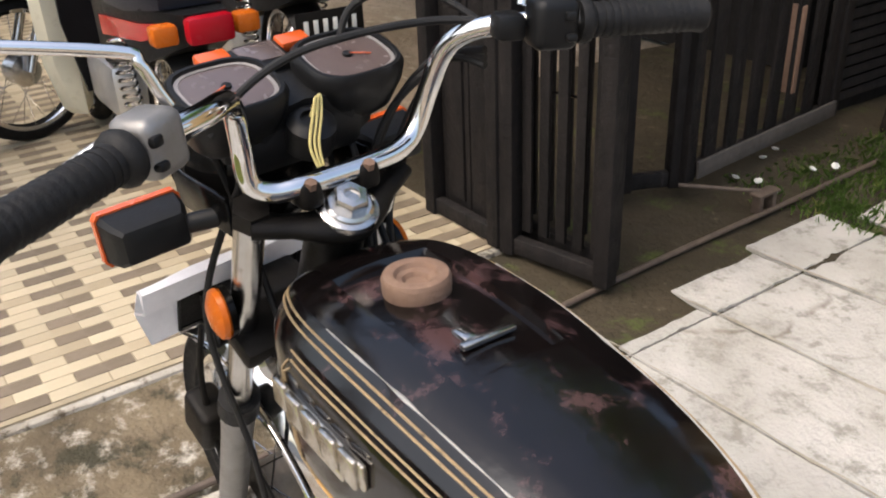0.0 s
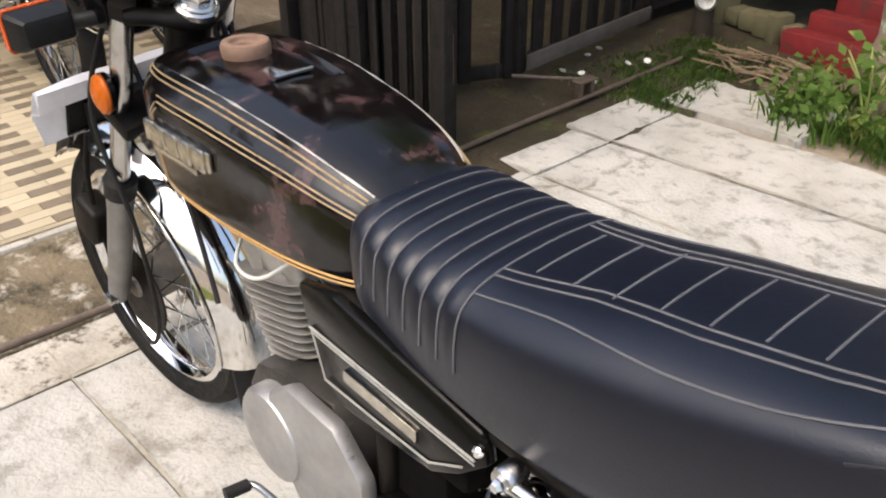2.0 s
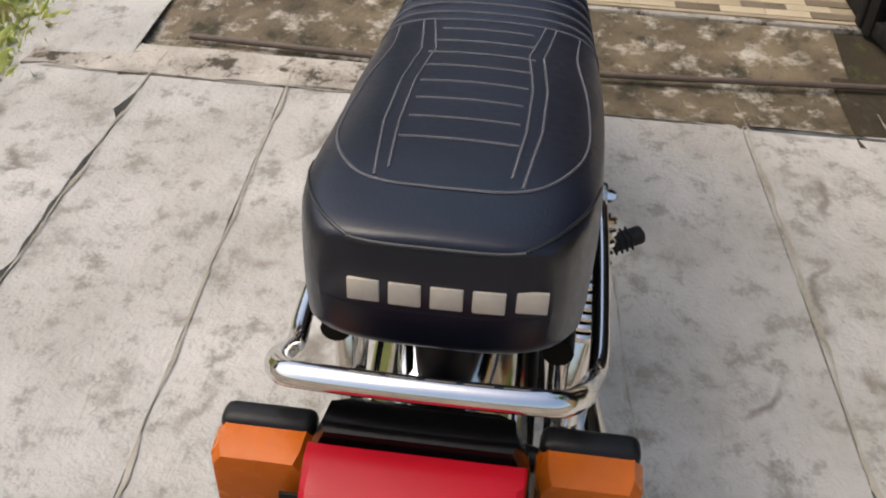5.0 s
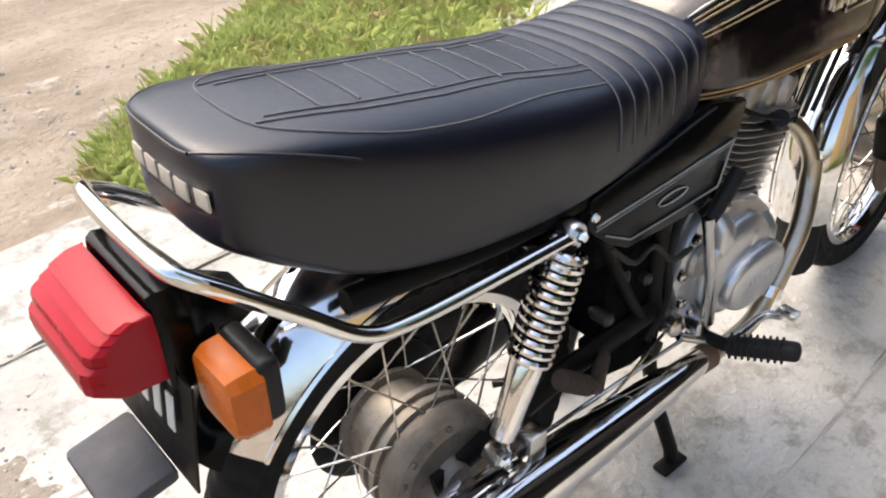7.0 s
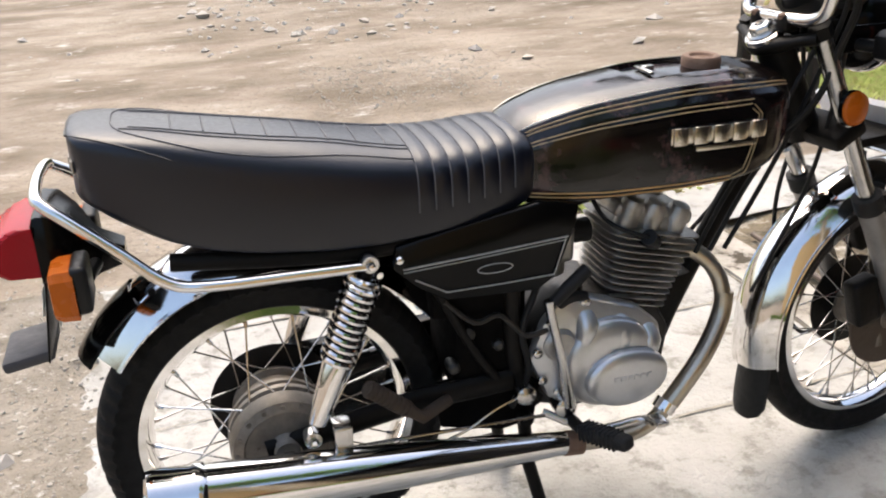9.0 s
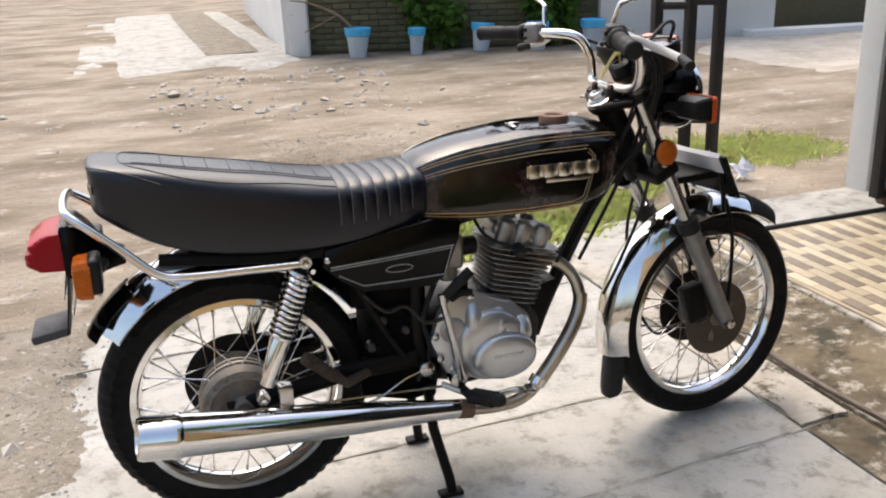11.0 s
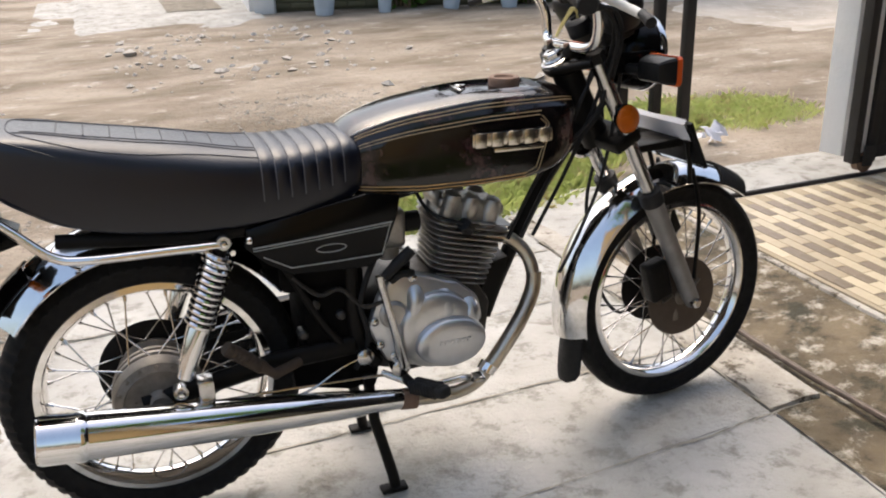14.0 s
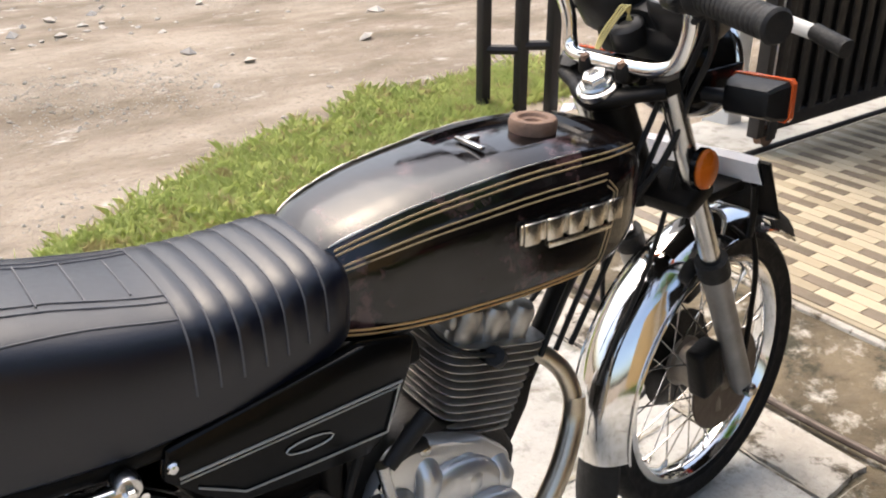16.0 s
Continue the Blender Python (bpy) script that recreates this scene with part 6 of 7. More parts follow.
for k in range(4):
    part("plate_bar", box((-0.3095, 0.036 - 0.022 * k, 0.523), (0.002, 0.010, 0.02), 0.0008, pl_rot), M_WHITE, plate)
part("rear_flap", box((-0.358, 0, 0.483), (0.075, 0.11, 0.02), 0.007, Matrix.Rotation(radians(-10), 4, "Y")), M_FLAP, bike, "grey rubber mud flap")

TURN.pop()

# rear suspension
for s in (-1, 1):
    a, b = V(0.121, s * 0.133, 0.608), V(0.014, s * 0.130, 0.317)
    w = (b - a).normalized()
    sh = part("rear_shock", tube([a + w * 0.16, a + w * 0.175, a + w * 0.28], [0.017, 0.022, 0.017], 16), M_CHROME, bike, "rear shock absorber with a bare chrome spring")
    part("shock_rod", tube([a, a + w * 0.17], 0.012, 12), M_FRAME, sh)
    part("shock_eye", lathe([(0.013, -0.012), (0.015, -0.008), (0.015, 0.008), (0.013, 0.012)], a, (0, 1, 0), 20), M_STEEL, sh)
    part("shock_eye", lathe([(0.014, -0.012), (0.015, 0.0), (0.014, 0.012)], b, (0, 1, 0), 20), M_STEEL, sh)
    part("cap_nut", lathe([(0.0075, 0), (0.0075, 0.006), (0.005, 0.011), (0.0, 0.012)], a + V(0, s * 0.011, 0), (0, s, 0), 6, False), M_CHROME, sh)
    part("cap_nut", lathe([(0.0085, 0), (0.0085, 0.008), (0.005, 0.013), (0.0, 0.014)], b + V(0, s * 0.011, 0), (0, s, 0), 6, False), M_CHROME, sh)
    up = V(0, 1, 0)
    sd = w.cross(up).normalized()
    fr = sd.cross(w).normalized()
    coil = []
    turns, L0, L1 = 12, 0.018, 0.168
    for i in range(turns * 16 + 1):
        t = i / (turns * 16)
        ang = 2 * math.pi * turns * t
        coil.append(a + w * (L0 + (L1 - L0) * t) + 0.0242 * (math.cos(ang) * sd + math.sin(ang) * fr))
    part("spring", tube(coil, 0.0056, 8), M_CHROME, sh, "bright coil spring")
    part("swingarm", tube([(0.37, s * 0.085, 0.325), (0.2, s * 0.085, 0.318), (0.0, s * 0.085, 0.285), (-0.055, s * 0.085, 0.274)], 0.017, 12, flat=(0.8, 1.25)), M_FRAME, bike, "dusty black swingarm")
    part("frame_rail", tube([(0.82, s * 0.03, 0.72), (0.60, s * 0.05, 0.66), (0.40, s * 0.09, 0.635), (0.12, s * 0.105, 0.615), (-0.16, s * 0.095, 0.635)], 0.0135, 12, n=4), M_FRAME, bike)
    part("frame_post", tube([(0.40, s * 0.085, 0.635), (0.37, s * 0.085, 0.50), (0.38, s * 0.08, 0.34), (0.42, s * 0.08, 0.27)], 0.015, 12, n=4), M_FRAME, bike)
part("down_tube", tube([(0.93, 0, 0.72), (0.84, 0, 0.60), (0.74, 0, 0.40), (0.70, 0, 0.30)], 0.018, 14, n=4), M_FRAME, bike, "black frame down tube")
part("axle_nut", lathe([(0.016, 0), (0.016, 0.014), (0.009, 0.02), (0.009, 0.03), (0, 0.03)], (REAR.x, -0.115, REAR.z), (0, -1, 0), 6, False), M_STEEL, bike)
# chain case on the left
part("chain_case", prism([(0.40, 0.27), (0.42, 0.33), (0.36, 0.385), (0.09, 0.363), (-0.05, 0.362), (-0.105, 0.33), (-0.122, 0.277), (-0.105, 0.226), (-0.05, 0.19), (0.09, 0.203)], 0.075, 0.108, 0.008), M_BLACK, bike, "black full chain case")

# engine
crank = part("engine", prism([(0.40, 0.33), (0.41, 0.40), (0.47, 0.455), (0.56, 0.45), (0.655, 0.42), (0.69, 0.36), (0.68, 0.28), (0.63, 0.235), (0.50, 0.225), (0.42, 0.25)], -0.066, 0.098, 0.012), M_GRIME, bike, "air-cooled single-cylinder engine with grimy fins and an aluminium case")
SHIFT = Matrix.Translation((-0.004, 0.020, -0.006))
TURN.append(SHIFT)
part("clutch_case", prism([(0.402, 0.37), (0.425, 0.435), (0.455, 0.475), (0.492, 0.486), (0.545, 0.462), (0.60, 0.445), (0.65, 0.40), (0.66, 0.35), (0.60, 0.275), (0.50, 0.262), (0.44, 0.285)], -0.095, -0.122, 0.010), M_ALU, crank, "dull silver engine case")
part("clutch_cover", lathe([(0.088, -0.03), (0.088, 0.004), (0.0865, 0.010), (0.082, 0.016), (0.072, 0.0205), (0.055, 0.0235), (0.03, 0.025), (0.0, 0.0255)], (0.548, -0.122, 0.345), (0, -1, 0), 48, False), M_ALU, crank, "round silver clutch cover")
for a0, a1, rr in ((0.50, 0.452, 0.020), (0.565, 0.428, 0.024), (0.622, 0.402, 0.022)):
    part("case_swell", tube([(a0, -0.100, a1), (a0 + 0.006, -0.124, a1 - 0.03), (a0 - 0.004, -0.128, a1 - 0.065)], [rr * 0.8, rr, rr * 0.7], 16, n=4), M_ALU, crank, "", 60)
part("clutch_boss", loft([[(0.574 + 0.079 * q * math.cos(a * math.pi / 24), -0.135 - h, 0.322 + 0.056 * q * math.sin(a * math.pi / 24)) for a in range(48)] for q, h in ((1.0, 0.0), (1.0, 0.014), (0.985, 0.020), (0.95, 0.0245), (0.86, 0.028), (0.7, 0.0305), (0.45, 0.032), (0.2, 0.0325), (0.03, 0.0326))]), M_ALU, crank, "oval silver clutch cover plate", 60)
for k in range(6):
    part("cast_bar", box((0.546 + 0.0125 * k, -0.1672, 0.330), (0.009, 0.003, 0.009), 0.001), M_ALU, crank)
for x, z in ((0.415, 0.385), (0.438, 0.44), (0.50, 0.47), (0.455, 0.30), (0.425, 0.33)):
    part("case_bolt", lathe([(0.009, 0), (0.009, 0.006), (0.005, 0.009), (0, 0.009)], (x, -0.122, z), (0, -1, 0), 10, False), M_STEEL, crank)
part("case_boss", lathe([(0.03, 0.0), (0.03, 0.012), (0.024, 0.018), (0.0, 0.019)], (0.455, -0.115, 0.395), (0, -1, 0), 24, False), M_FIN, crank)
part("release_arm", tube([(0.455, -0.115, 0.468), (0.475, -0.125, 0.485), (0.50, -0.12, 0.478)], 0.010, 10, n=3), M_RUBBER, crank)
part("oil_plug", lathe([(0.010, 0), (0.010, 0.018), (0.006, 0.02), (0, 0.02)], (0.49, -0.105, 0.485), (0, -0.2, 1), 12, False), M_PLAST, crank)
TURN.pop()
# left covers take the darkened alloy, against the sun from this side
part("generator_cover", lathe([(0.074, -0.02), (0.074, 0.018), (0.069, 0.026), (0.05, 0.029), (0.0, 0.030)], (0.585, 0.103, 0.345), (0, 1, 0), 44, False), M_ALUD, crank, "round silver generator cover")
part("sprocket_cover", prism([(0.37, 0.30), (0.375, 0.40), (0.43, 0.455), (0.53, 0.462), (0.585, 0.42), (0.56, 0.30), (0.52, 0.24), (0.43, 0.23)], 0.098, 0.126, 0.010), M_ALUD, crank, "dull silver sprocket cover")
# cylinder leaning forward
CT = Matrix.Translation((0.603, 0, 0.412)) @ Matrix.Rotation(radians(14), 4, "Y")
CB = CT.to_3x3().to_4x4()
part("cylinder", box(CT @ V(0.006, 0, 0.075), (0.112, 0.106, 0.15), 0.02, CB, 3), M_GRIME, crank)


def fin(w, d, z, th):
    """A cooling fin with rounded corners and thin edges."""
    def ring(k, h):
        out = []
        for i in range(32):
            a = 2 * math.pi * i / 32
            c, q = math.cos(a), math.sin(a)
            out.append(CT @ V(0.012 + k * w / 2 * math.copysign(abs(c) ** 0.4, c), k * d / 2 * math.copysign(abs(q) ** 0.4, q), z + h))
        return out
    return loft([ring(0.6, -th), ring(0.97, -th), ring(1.0, -th * 0.4), ring(1.0, th * 0.4), ring(0.97, th), ring(0.6, th)])


for k in range(12):
    part("cooling_fin", fin(0.138 + 0.0034 * k + (0.014 if k > 7 else 0), 0.138 + 0.0012 * k, 0.010 + 0.0125 * k, 0.0016), M_FIN, crank)
part("cylinder_head", box(CT @ V(0, 0, 0.158), (0.12, 0.11, 0.04), 0.01, CB), M_FIN, crank)
part("rocker_cover", box(CT @ V(0.004, 0, 0.176), (0.158, 0.105, 0.030), 0.012, CB, 3), M_FIN, crank, "grimy rocker cover")
for s in (-1, 1):
    for dx in (-0.045, 0.0, 0.05):
        part("rocker_dome", lathe([(0.021, -0.05), (0.021, 0.004), (0.016, 0.013), (0.0, 0.015)], CT @ V(dx, s * 0.048, 0.187), (0.24, s * 0.2, 1), 16, False), M_FIN, crank)
part("spark_plug_cap", tube([CT @ V(-0.005, -0.05, 0.13), CT @ V(-0.01, -0.088, 0.138), CT @ V(-0.03, -0.10, 0.15)], 0.014, 12), M_RUBBER, crank, "black spark plug cap")
part("plug_lead", tube([CT @ V(-0.03, -0.10, 0.15), CT @ V(-0.08, -0.09, 0.155), (0.54, -0.06, 0.60), (0.52, -0.03, 0.65)], 0.004, 8, n=5), M_RUBBER, crank)
part("engine_hanger", prism([(0.655, 0.43), (0.745, 0.45), (0.735, 0.40), (0.70, 0.33), (0.68, 0.35), (0.685, 0.41)], -0.035, 0.035, 0.004), M_FRAME, bike)
part("carburettor", box((0.475, 0, 0.545), (0.07, 0.06, 0.085), 0.012, None, 3), M_FIN, bike, "grimy carburettor")
part("carb_bowl", lathe([(0.026, 0), (0.026, 0.03), (0.018, 0.036), (0, 0.036)], (0.475, 0, 0.51), (0, 0, -1), 20, False), M_FIN, bike)
part("intake", tube([(0.50, 0, 0.55), (0.545, 0, 0.55)], 0.022, 14), M_RUBBER, bike)
part("air_duct", tube([(0.445, 0, 0.545), (0.40, 0, 0.55)], 0.026, 14), M_RUBBER, bike)
# box fills the hollow behind the panels, its shade put into the black
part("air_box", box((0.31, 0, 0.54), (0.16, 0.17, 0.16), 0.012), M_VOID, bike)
# added plate, only there to keep the gap beside the engine dark
part("shade_plate", prism([(0.235, 0.335), (0.37, 0.345), (0.43, 0.30), (0.42, 0.225), (0.36, 0.215), (0.245, 0.245)], -0.075, -0.063, 0.004), M_VOID, bike, "black plate added to darken the gap below the tray")
for k, (x, z, r) in enumerate(((0.29, 0.43, 0.013), (0.345, 0.40, 0.010), (0.37, 0.455, 0.012), (0.265, 0.37, 0.011))):
    part("greasy_boss", lathe([(r * 0.5, -0.03), (r, -0.02), (r, 0.004), (r * 0.6, 0.008), (0.0, 0.008)], (x, -0.088, z), (0, -1, 0), 12, False), M_GRIME, bike)
part("breather_hose", tube([(0.445, -0.05, 0.52), (0.41, -0.088, 0.49), (0.385, -0.094, 0.42), (0.40, -0.092, 0.34), (0.37, -0.088, 0.27)], 0.0065, 8, n=5), M_RUBBER, bike)
part("wire_loom", tube([(0.25, -0.092, 0.50), (0.30, -0.096, 0.455), (0.345, -0.094, 0.46), (0.39, -0.097, 0.415), (0.43, -0.10, 0.42)], 0.005, 8, n=5), M_GRIME, bike)
part("brake_cable", tube([(0.385, -0.118, 0.312), (0.33, -0.122, 0.296), (0.27, -0.122, 0.262), (0.22, -0.12, 0.247)], 0.0026, 6, n=5), M_STEEL, bike)
part("side_brace", tube([(0.235, -0.086, 0.53), (0.30, -0.09, 0.40), (0.345, -0.088, 0.33)], 0.009, 10, n=4), M_FRAME, bike)
# tray and inner guard in shade black, closing the view past the tyre
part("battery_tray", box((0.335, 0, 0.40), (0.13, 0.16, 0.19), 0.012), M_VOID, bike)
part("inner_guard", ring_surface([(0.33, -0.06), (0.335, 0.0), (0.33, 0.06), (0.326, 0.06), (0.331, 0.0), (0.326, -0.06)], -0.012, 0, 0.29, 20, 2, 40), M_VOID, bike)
for s in (-1, 1):
    pan = part("side_panel", prism([(0.165, 0.622), (0.160, 0.584), (0.20, 0.546), (0.245, 0.518), (0.40, 0.510), (0.43, 0.53), (0.463, 0.615), (0.468, 0.652), (0.40, 0.664), (0.30, 0.645)], s * 0.108, s * 0.124, 0.005), M_BLACK, bike, "glossy black side panel with a silver line")
    Yp = s * 0.1255
    part("panel_line", tube([(0.176, Yp, 0.583), (0.30, Yp, 0.590), (0.449, Yp, 0.600)], 0.0017, 6), M_SILVERLINE, pan)
    part("panel_line", tube([(0.176, Yp, 0.5775), (0.30, Yp, 0.5845), (0.446, Yp, 0.5945)], 0.0011, 6), M_SILVERLINE, pan)
    part("panel_line", tube([(0.446, Yp, 0.599), (0.427, Yp, 0.536)], 0.0012, 6), M_SILVERLINE, pan)
    part("panel_line", tube([(0.427, Yp, 0.536), (0.33, Yp, 0.534), (0.245, Yp, 0.534), (0.194, Yp, 0.563)], 0.0014, 6), M_SILVERLINE, pan)
    if s > 0:
        part("panel_badge", box((0.325, Yp, 0.561), (0.125, 0.004, 0.016), 0.0012, Matrix.Rotation(radians(-4), 4, "Y")), M_EMBLEM, pan, "dull gold name strip")
    else:
        part("panel_badge", tube([(0.325 + 0.03 * math.cos(a * math.pi / 6), Yp, 0.563 + 0.008 * math.sin(a * math.pi / 6)) for a in range(12)], 0.001, 6, closed=True), M_SILVERLINE, pan)
    part("panel_bolt", lathe([(0.006, 0), (0.007, 0.003), (0.005, 0.006), (0, 0.007)], (0.170, s * 0.124, 0.600), (0, s, 0), 12, False), M_CHROME, pan)
# exhaust
EX = [(0.69, -0.03, 0.50), (0.735, -0.04, 0.498), (0.770, -0.06, 0.468), (0.782, -0.08, 0.425), (0.773, -0.09, 0.378), (0.727, -0.113, 0.316), (0.660, -0.122, 0.232), (0.632, -0.125, 0.205), (0.59, -0.127, 0.190), (0.53, -0.128, 0.189), (0.45, -0.130, 0.200)]
ex = part("exhaust", tube(EX, 0.0150, 18, n=5), M_PIPE, bike, "chrome exhaust with a tapered silencer and rusty clamp")
part("heat_shield", tube(smooth_path([V(*p) + V(0.003, -0.003, 0) for p in EX[3:7]], 5), 0.0164, 18), M_PIPE, ex)
part("pipe_joint", tube([(0.664, -0.121, 0.240), (0.652, -0.123, 0.224)], 0.0215, 18), M_CHROME, ex)
part("clamp", tube([(0.487, -0.129, 0.196), (0.453, -0.130, 0.201)], 0.0225, 18), M_RUST, ex, "rusty clamp")
sil = [(0.455, 0.0215), (0.40, 0.0245), (0.30, 0.031), (0.15, 0.038), (0.0, 0.042), (-0.165, 0.0445)]
part("silencer", tube([(x, -0.130 - 0.072 * (0.455 - x), 0.202 + 0.137 * (0.455 - x)) for x, r in sil], [r for _, r in sil], 32), M_CHROME, ex, "long bright chrome silencer")
part("silencer_end", lathe([(0.0465, -0.005), (0.0485, 0.0), (0.0485, 0.012), (0.046, 0.016), (0.0455, 0.07), (0.042, 0.079), (0.032, 0.081), (0.024, 0.07), (0.024, 0.02)], (-0.165, -0.1745, 0.287), (-0.988, -0.071, 0.134), 36, False), M_CHROME, ex, "chrome silencer end cone")
part("silencer_bracket", box((0.06, -0.140, 0.318), (0.03, 0.04, 0.05), 0.004), M_STEEL, ex)
# kick starter, pedals, pegs, stand
part("kick_starter", tube([(0.462, -0.11, 0.272), (0.463, -0.128, 0.282), (0.444, -0.132, 0.372), (0.422, -0.126, 0.468), (0.420, -0.124, 0.488)], [0.016, 0.012, 0.009, 0.008, 0.010], 12, n=0), M_STEEL, bike, "folded metal kick starter")
part("kick_boss", lathe([(0.02, 0), (0.02, 0.03), (0.014, 0.034), (0, 0.034)], (0.458, -0.098, 0.272), (0, -1, 0), 18, False), M_STEEL, bike)
part("kick_pedal", tube([(0.428, -0.124, 0.482), (0.455, -0.122, 0.506), (0.490, -0.118, 0.532)], [0.010, 0.012, 0.012], 12), M_RUBBER, bike, "black kick pedal rubber")
for s in (-1, 1):
    pa, pb = (V(0.462, 0.163, 0.252), V(0.466, 0.250, 0.258)) if s > 0 else (V(0.470, -0.163, 0.250), V(0.509, -0.262, 0.277))
    pw = (pb - pa).normalized()
    turned = pw.to_track_quat("X", "Z").to_matrix().to_4x4()
    part("peg_bar", tube([(0.462, s * 0.10, 0.248), pa, pa + pw * 0.01], 0.011, 10), M_FRAME, bike)
    peg = part("foot_peg", box((pa + pb) / 2, ((pb - pa).length, 0.030, 0.026), 0.009, turned, 3), M_RUBBER, bike, "black ribbed rubber foot peg")
    for k in range(9):
        part("peg_rib", box(pa + pw * (0.008 + 0.0095 * k), (0.004, 0.033, 0.029), 0.0015, turned, 1), M_RUBBER, peg)
    rp0, rp1 = V(0.195, s * 0.135, 0.318), V(0.100, s * 0.150, 0.405)
    w = (rp1 - rp0).normalized()
    part("passenger_peg_bracket", tube([V(0.25, s * 0.10, 0.318), rp0, rp0 + w * 0.03], 0.011, 10), M_PEG, bike, "rusty folding bracket")
    pg = part("passenger_peg", tube([rp0 + w * 0.03, rp0 + w * 0.125], 0.0125, 14), M_PEG, bike, "folded ribbed passenger peg")
    for k in range(9):
        d = 0.036 + 0.01 * k
        part("peg_rib", tube([rp0 + w * d, rp0 + w * (d + 0.005)], 0.0145, 14), M_PEG, pg)
    stand = part("centre_stand_leg", tube([(0.40, s * 0.07, 0.235), (0.405, s * 0.09, 0.14), (0.432, s * 0.125, 0.015), (0.436, s * 0.128, -0.012)], 0.0125, 12), M_FRAME, bike, "dark steel stand leg")
    part("stand_foot", box((0.432, s * 0.13, -0.0175), (0.06, 0.03, 0.011), 0.004), M_FRAME, stand)
part("stand_bar", tube([(0.40, -0.09, 0.235), (0.40, 0.09, 0.235)], 0.014, 12), M_FRAME, bike)
part("stand_lever", tube([(0.42, 0.115, 0.06), (0.36, 0.15, 0.03), (0.31, 0.185, 0.02)], 0.008, 10), M_FRAME, bike)
part("gear_lever", tube([(0.47, 0.14, 0.285), (0.49, 0.155, 0.285), (0.54, 0.155, 0.272), (0.595, 0.16, 0.269), (0.602, 0.188, 0.270)], 0.0055, 10, n=4), M_STEEL, bike, "thin chrome gear lever")
part("gear_rubber", tube([(0.598, 0.165, 0.270), (0.602, 0.200, 0.272)], 0.0095, 12), M_RUBBER, bike)
part("heel_lever", box((0.41, 0.165, 0.29), (0.045, 0.03, 0.012), 0.004), M_STEEL, bike)
part("brake_pedal", tube([(0.42, -0.11, 0.262), (0.50, -0.150, 0.235), (0.585, -0.155, 0.238), (0.60, -0.18, 0.246)], 0.0075, 10, n=4), M_STEEL, bike)
part("brake_tread", box((0.608, -0.186, 0.252), (0.024, 0.034, 0.010), 0.004), M_STEEL, bike)
part("brake_rod", tube([(0.42, -0.118, 0.26), (0.2, -0.118, 0.27), (-0.05, -0.112, 0.272)], 0.0035, 8), M_STEEL, bike)
part("swing_pivot", lathe([(0.018, 0), (0.018, 0.014), (0.01, 0.02), (0, 0.02)], (0.382, -0.115, 0.314), (0, -1, 0), 12, False), M_STEEL, bike)
# cables from the bars down past the head
for k, (dy, dx) in enumerate(((-0.075, 0.0), (-0.088, 0.012), (-0.10, -0.006))):
    part("cable", tube([(0.845, -0.165, 1.00 - 0.008 * k), (0.895 + dx, -0.150, 0.985), (0.938 + dx, dy - 0.03, 0.93), (0.945 + dx, dy, 0.86), (0.925 + dx, dy + 0.02, 0.76), (0.87 - 0.03 * k, -0.055, 0.64), (0.79 - 0.03 * k, -0.06, 0.50)], 0.0044, 8, n=6), M_RUBBER, bike, "black control cable")
part("cable", tube([(0.86, -0.19, 1.01), (0.93, -0.15, 1.05), (0.99, -0.09, 1.03), (0.965, -0.06, 0.93), (0.90, -0.06, 0.80), (0.83, -0.06, 0.66), (0.72, -0.04, 0.64)], 0.0042, 8, n=7), M_RUBBER, bike, "black control cable")
part("cable", tube([(0.915, 0.11, 0.955), (0.91, 0.075, 0.992), (0.905, 0.02, 1.018), (0.89, -0.05, 1.03), (0.865, -0.12, 1.034), (0.83, -0.17, 1.03)], 0.0042, 8, n=7), M_RUBBER, bike, "black control cable")
part("cable", tube([(0.87, 0.18, 1.0), (0.96, 0.11, 0.96), (1.0, 0.07, 0.86), (0.93, 0.06, 0.70), (0.86, 0.06, 0.56), (0.78, 0.08, 0.45)], 0.0042, 8, n=7), M_RUBBER, bike, "black control cable")
part("cable", tube([(1.0, -0.05, 0.90), (0.98, -0.06, 0.75), (0.955, -0.055, 0.60), (0.90, -0.05, 0.46), (0.86, -0.06, 0.40)], 0.004, 8, n=6), M_RUBBER, bike, "black control cable")
TURN.append(STEER)
part("brake_hose", tube([(0.99, 0.05, 0.88), (1.06, 0.10, 0.70), (1.02, 0.10, 0.50), (1.05, 0.09, 0.30), (1.12, 0.085, 0.20), (1.20, 0.08, 0.25), (1.22, 0.07, 0.30)], 0.0045, 8, n=7), M_RUBBER, bike, "black speedometer cable")
part("caliper", box((1.235, 0.075, 0.43), (0.07, 0.05, 0.085), 0.012, Matrix.Rotation(radians(-25), 4, "Y"), 3), M_FRAME, bike, "black greasy brake caliper")
TURN.pop()
part("horn", lathe([(0.03, 0), (0.036, 0.008), (0.034, 0.02), (0.01, 0.026), (0, 0.026)], (0.965, 0.05, 0.665), (0.6, 0.6, -0.3), 20, False), M_STEEL, bike)
part("starter_hose", tube([(0.56, 0.06, 0.62), (0.60, 0.10, 0.585), (0.65, 0.105, 0.585), (0.69, 0.07, 0.60)], 0.0028, 8, n=5), M_WHITE, bike, "pale vent hose")
TURN.append(SHEETS)
paper = part("paper", loft(pap), M_PAPER, None, "", 50)
TURN.pop()
tagged(paper, "folded white paper sheet draped over the front number plate", "paper")

# the whole machine stands on its stand, nose a little lower
LEVEL = Matrix.Translation((-0.02, 0, 0.035)) @ Matrix.Rotation(radians(1.3), 4, "Y")
bike.matrix_basis = LEVEL @ bike.matrix_basis
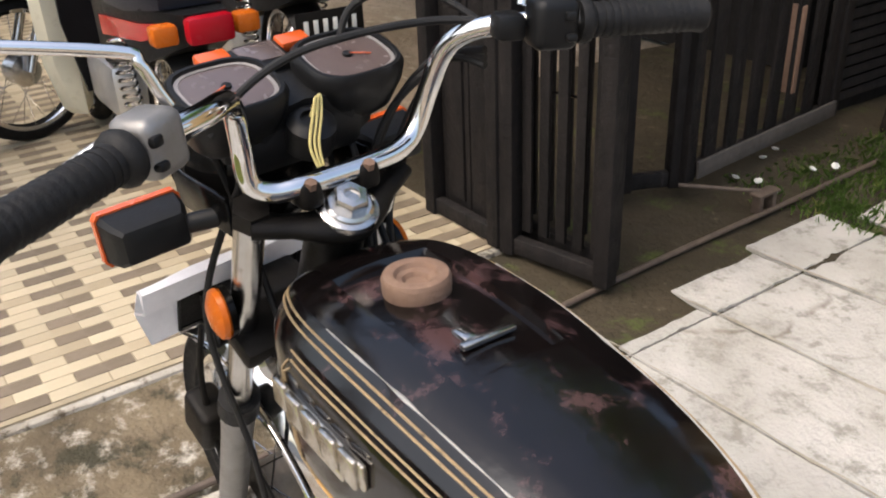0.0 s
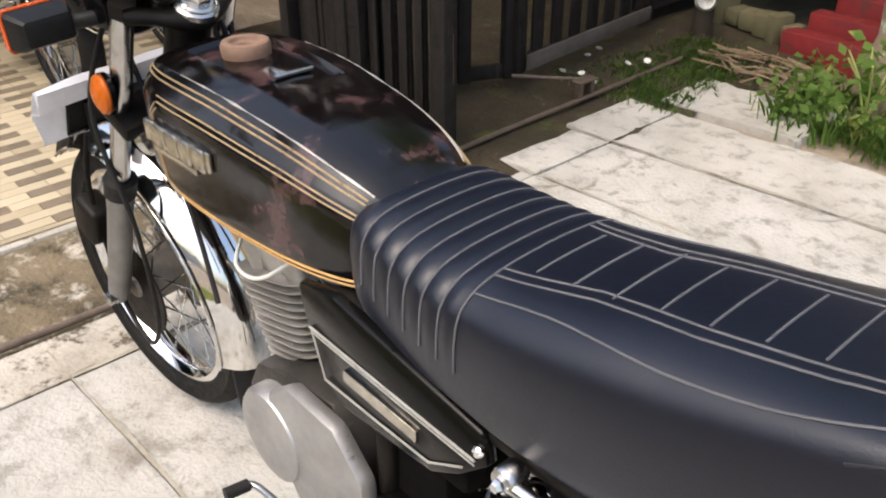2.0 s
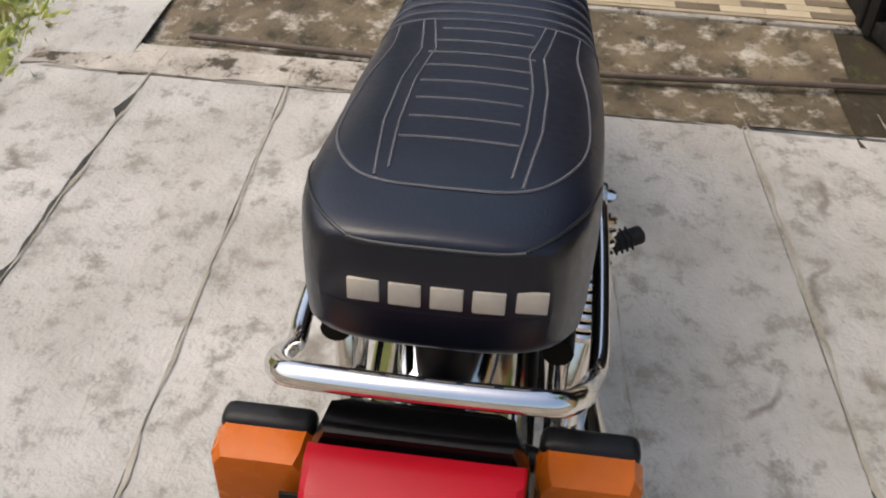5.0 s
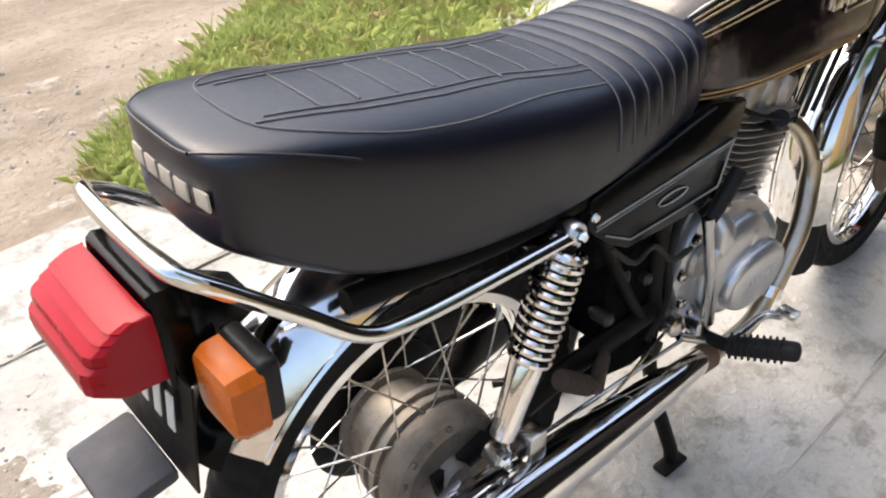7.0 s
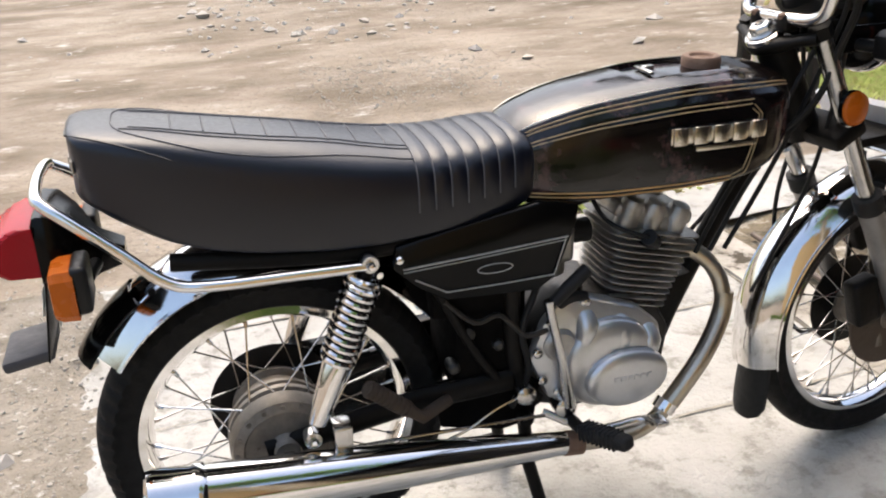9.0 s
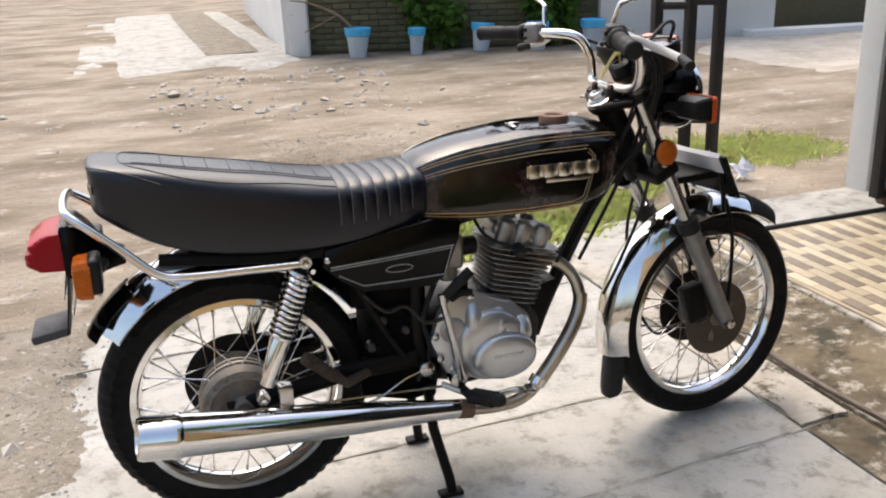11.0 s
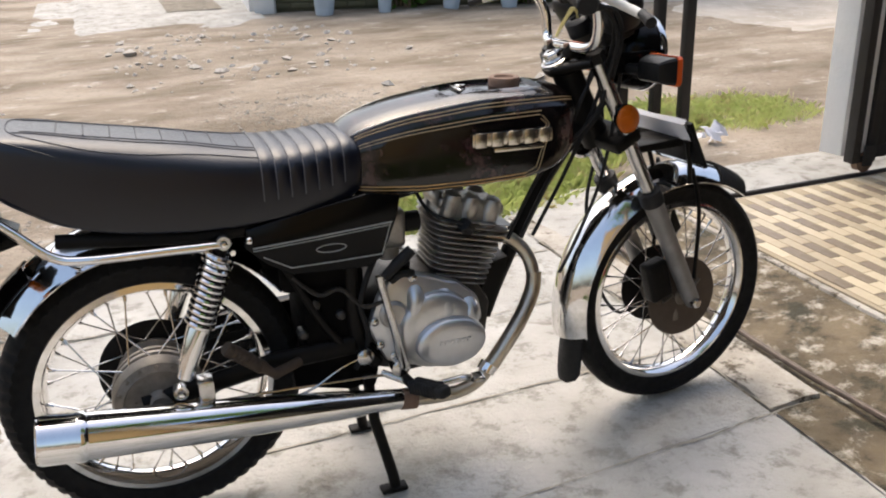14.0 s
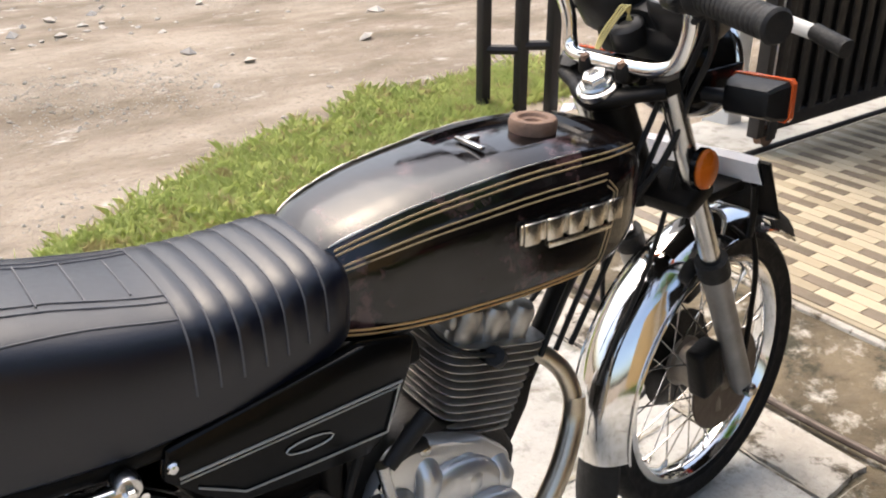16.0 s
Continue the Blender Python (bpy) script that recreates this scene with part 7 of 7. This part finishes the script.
paper.matrix_basis = LEVEL @ paper.matrix_basis

# ---- pieces of the pavement and the floor ----
def slab(x0, x1, y0a, y0b, y1a, y1b, seed, wear=0.012, material=None):
    """A cast concrete slab with a broken, slightly sunk outline; y0a to y0b is one long edge, y1a to y1b the other."""
    rnd = random.Random(seed)
    out = []

    def edge(a, b, n):
        for k in range(n):
            f = k / n
            j = noise.noise(Vector((a[0] + (b[0] - a[0]) * f, a[1] + (b[1] - a[1]) * f, 0)) * 7) * wear + rnd.gauss(0, wear * 0.18)
            d = Vector((b[1] - a[1], a[0] - b[0], 0)).normalized()
            out.append(Vector((a[0] + (b[0] - a[0]) * f, a[1] + (b[1] - a[1]) * f, 0)) - d * abs(j))
    edge((x0, y0a), (x1, y0b), max(4, int((x1 - x0) / 0.045)))
    edge((x1, y0b), (x1, y1b), 9)
    edge((x1, y1b), (x0, y1a), max(4, int((x1 - x0) / 0.045)))
    wear = 0.06 if x0 < 0 else wear
    edge((x0, y1a), (x0, y0a), 26)
    c = sum(out, Vector()) / len(out)
    t = rnd.gauss(0, 0.0015)
    rings = [[p + Vector((0, 0, -0.05)) for p in out], [p + Vector((0, 0, -0.007 + t)) for p in out], [p + (c - p).normalized() * 0.002 + Vector((0, 0, t)) for p in out]]
    part("slab", loft(rings), material or M_CONC, driveway, "", 30)


YS = [(1.34, 1.36), (0.93, 0.985), (0.505, 0.605), (0.095, 0.165), (-0.345, -0.208), (-0.735, -0.61), (-1.07, -0.985), (-1.45, -1.285), (-1.86, -1.65), (-2.22, -2.02)]
for k, (a, b) in enumerate(zip(YS, YS[1:])):
    x0 = (-0.46, -0.50, -0.52, -0.56)[k] + 0.03 * math.sin(k * 2.1) if k < 4 else -0.75
    slab(x0, 1.372, b[0] + 0.0006, b[1] + 0.0006, a[0] - 0.0006, a[1] - 0.0006, 40 + k, 0.03 if k in (0, 8) else 0.003)
    if k > 3:
        slab(1.375, (1.38, 1.385, 1.42, 1.53, 1.57)[k - 4], b[1] + 0.002, b[1] + 0.01, a[1] - 0.002, a[1] - 0.006, 60 + k, 0.014)
slab(1.375, 1.545, YS[4][1] + 0.002, YS[4][1] + 0.02, YS[0][1] - 0.002, YS[0][1] - 0.006, 60, 0.02, M_FLAKE)
slab(0.95, 1.50, -2.44, -2.40, -2.10, -2.08, 77, 0.03)
# dirt and moss lying in the joints
bm = bmesh.new()
lines = [((-0.7 if k > 3 else -0.5, a), (1.5, b)) for k, (a, b) in enumerate(YS[1:-1])] + [((1.373, 1.3), (1.373, -0.2))]
for k, ((xa, ya), (xb, yb)) in enumerate(lines):
    n = int(math.hypot(xb - xa, yb - ya) / 0.02)
    d = Vector((yb - ya, xa - xb, 0)).normalized()
    old = None
    for i in range(n + 1):
        f = i / n
        p = Vector((xa + (xb - xa) * f, ya + (yb - ya) * f, 0.0034))
        p += d * 0.008 * noise.noise(p * 7)
        u = max(0.0008, 0.0018 + 0.011 * noise.noise(p * 5 + Vector((k, 0, 3))) + 0.005 * noise.noise(p * 40))
        v = max(0.0008, 0.0018 + 0.011 * noise.noise(p * 5 + Vector((k, 5, 7))) + 0.005 * noise.noise(p * 40 + Vector((0, 9, 0))))
        pair = (bm.verts.new(p + d * u), bm.verts.new(p - d * v))
        if old:
            bm.faces.new((old[0], pair[0], pair[1], old[1]))
        old = pair
tagged(part("joint_dirt", bm, M_JOINT, driveway), kind="stuff")

# brick-patterned floor: rows along y, each row shifted
BL, BW = 0.139, 0.0465
tile_box = box((0, 0, 0), (BW - 0.003, BL - 0.003, 0.006), 0.0008, None, 1)
meshes = []
for material, nm in ((M_TILE, "brick_cream"), (M_TILED, "brick_brown"), (M_TILET, "brick_tan")):
    me = bpy.data.meshes.new(nm)
    tile_box.to_mesh(me)
    me.materials.append(material)
    meshes.append(me)
tile_box.free()
count = 0
rest = [bmesh.new(), bmesh.new(), bmesh.new()]
tint = random.Random(5)
for r in range(98):
    x = 2.020 + BW * r
    for k in range(-20, 12):
        y = 0.287 + 1.5 * BL * (r % 2) + k * BL
        if not -0.98 < y < 1.0:
            continue
        dark = 1 if k % 3 == 0 else (2 if tint.random() < 0.3 else 0)
        if x < 2.9 and -0.9 < y < 1.0 and count < 300:
            piece("brick", meshes[dark], floor, (x, y, 0.0385))
            count += 1
        else:
            z = 0.0415
            a, b = (BW - 0.003) / 2, (BL - 0.003) / 2
            bm = rest[dark]
            top = [bm.verts.new((x + u * a, y + v * b, z)) for u, v in ((-1, -1), (1, -1), (1, 1), (-1, 1))]
            low = [bm.verts.new((x + u * a, y + v * b, z - 0.005)) for u, v in ((-1, -1), (1, -1), (1, 1), (-1, 1))]
            bm.faces.new(top)
            for q in range(4):
                bm.faces.new((top[q], low[q], low[(q + 1) % 4], top[(q + 1) % 4]))
for bm, m in zip(rest, (M_TILE, M_TILED, M_TILET)):
    tagged(part("floor_bricks", bm, m, floor), kind="stuff")

# courses of the garden wall across the road
A, B = Vector((1.95, 9.20, 0)), Vector((5.35, 8.02, 0))
along = (B - A).normalized()
out = Vector((along.y, -along.x, 0))
turn = math.atan2(along.y, along.x)
bm = box((0, 0, 0), (0.208, 0.03, 0.058), 0.004, None, 1)
course = bpy.data.meshes.new("wall_brick_piece")
bm.to_mesh(course)
bm.free()
course.materials.append(M_BRICK)
lay = random.Random(9)
for row in range(12):
    for k in range(16):
        d = 0.11 + 0.22 * k + (0.11 if row % 2 else 0.0)
        if d < 3.5:
            piece("brick", course, garden_wall, A + along * d + out * (0.085 + lay.uniform(0, 0.008)) + V(0, 0, 0.03 + 0.070 * row), turn)
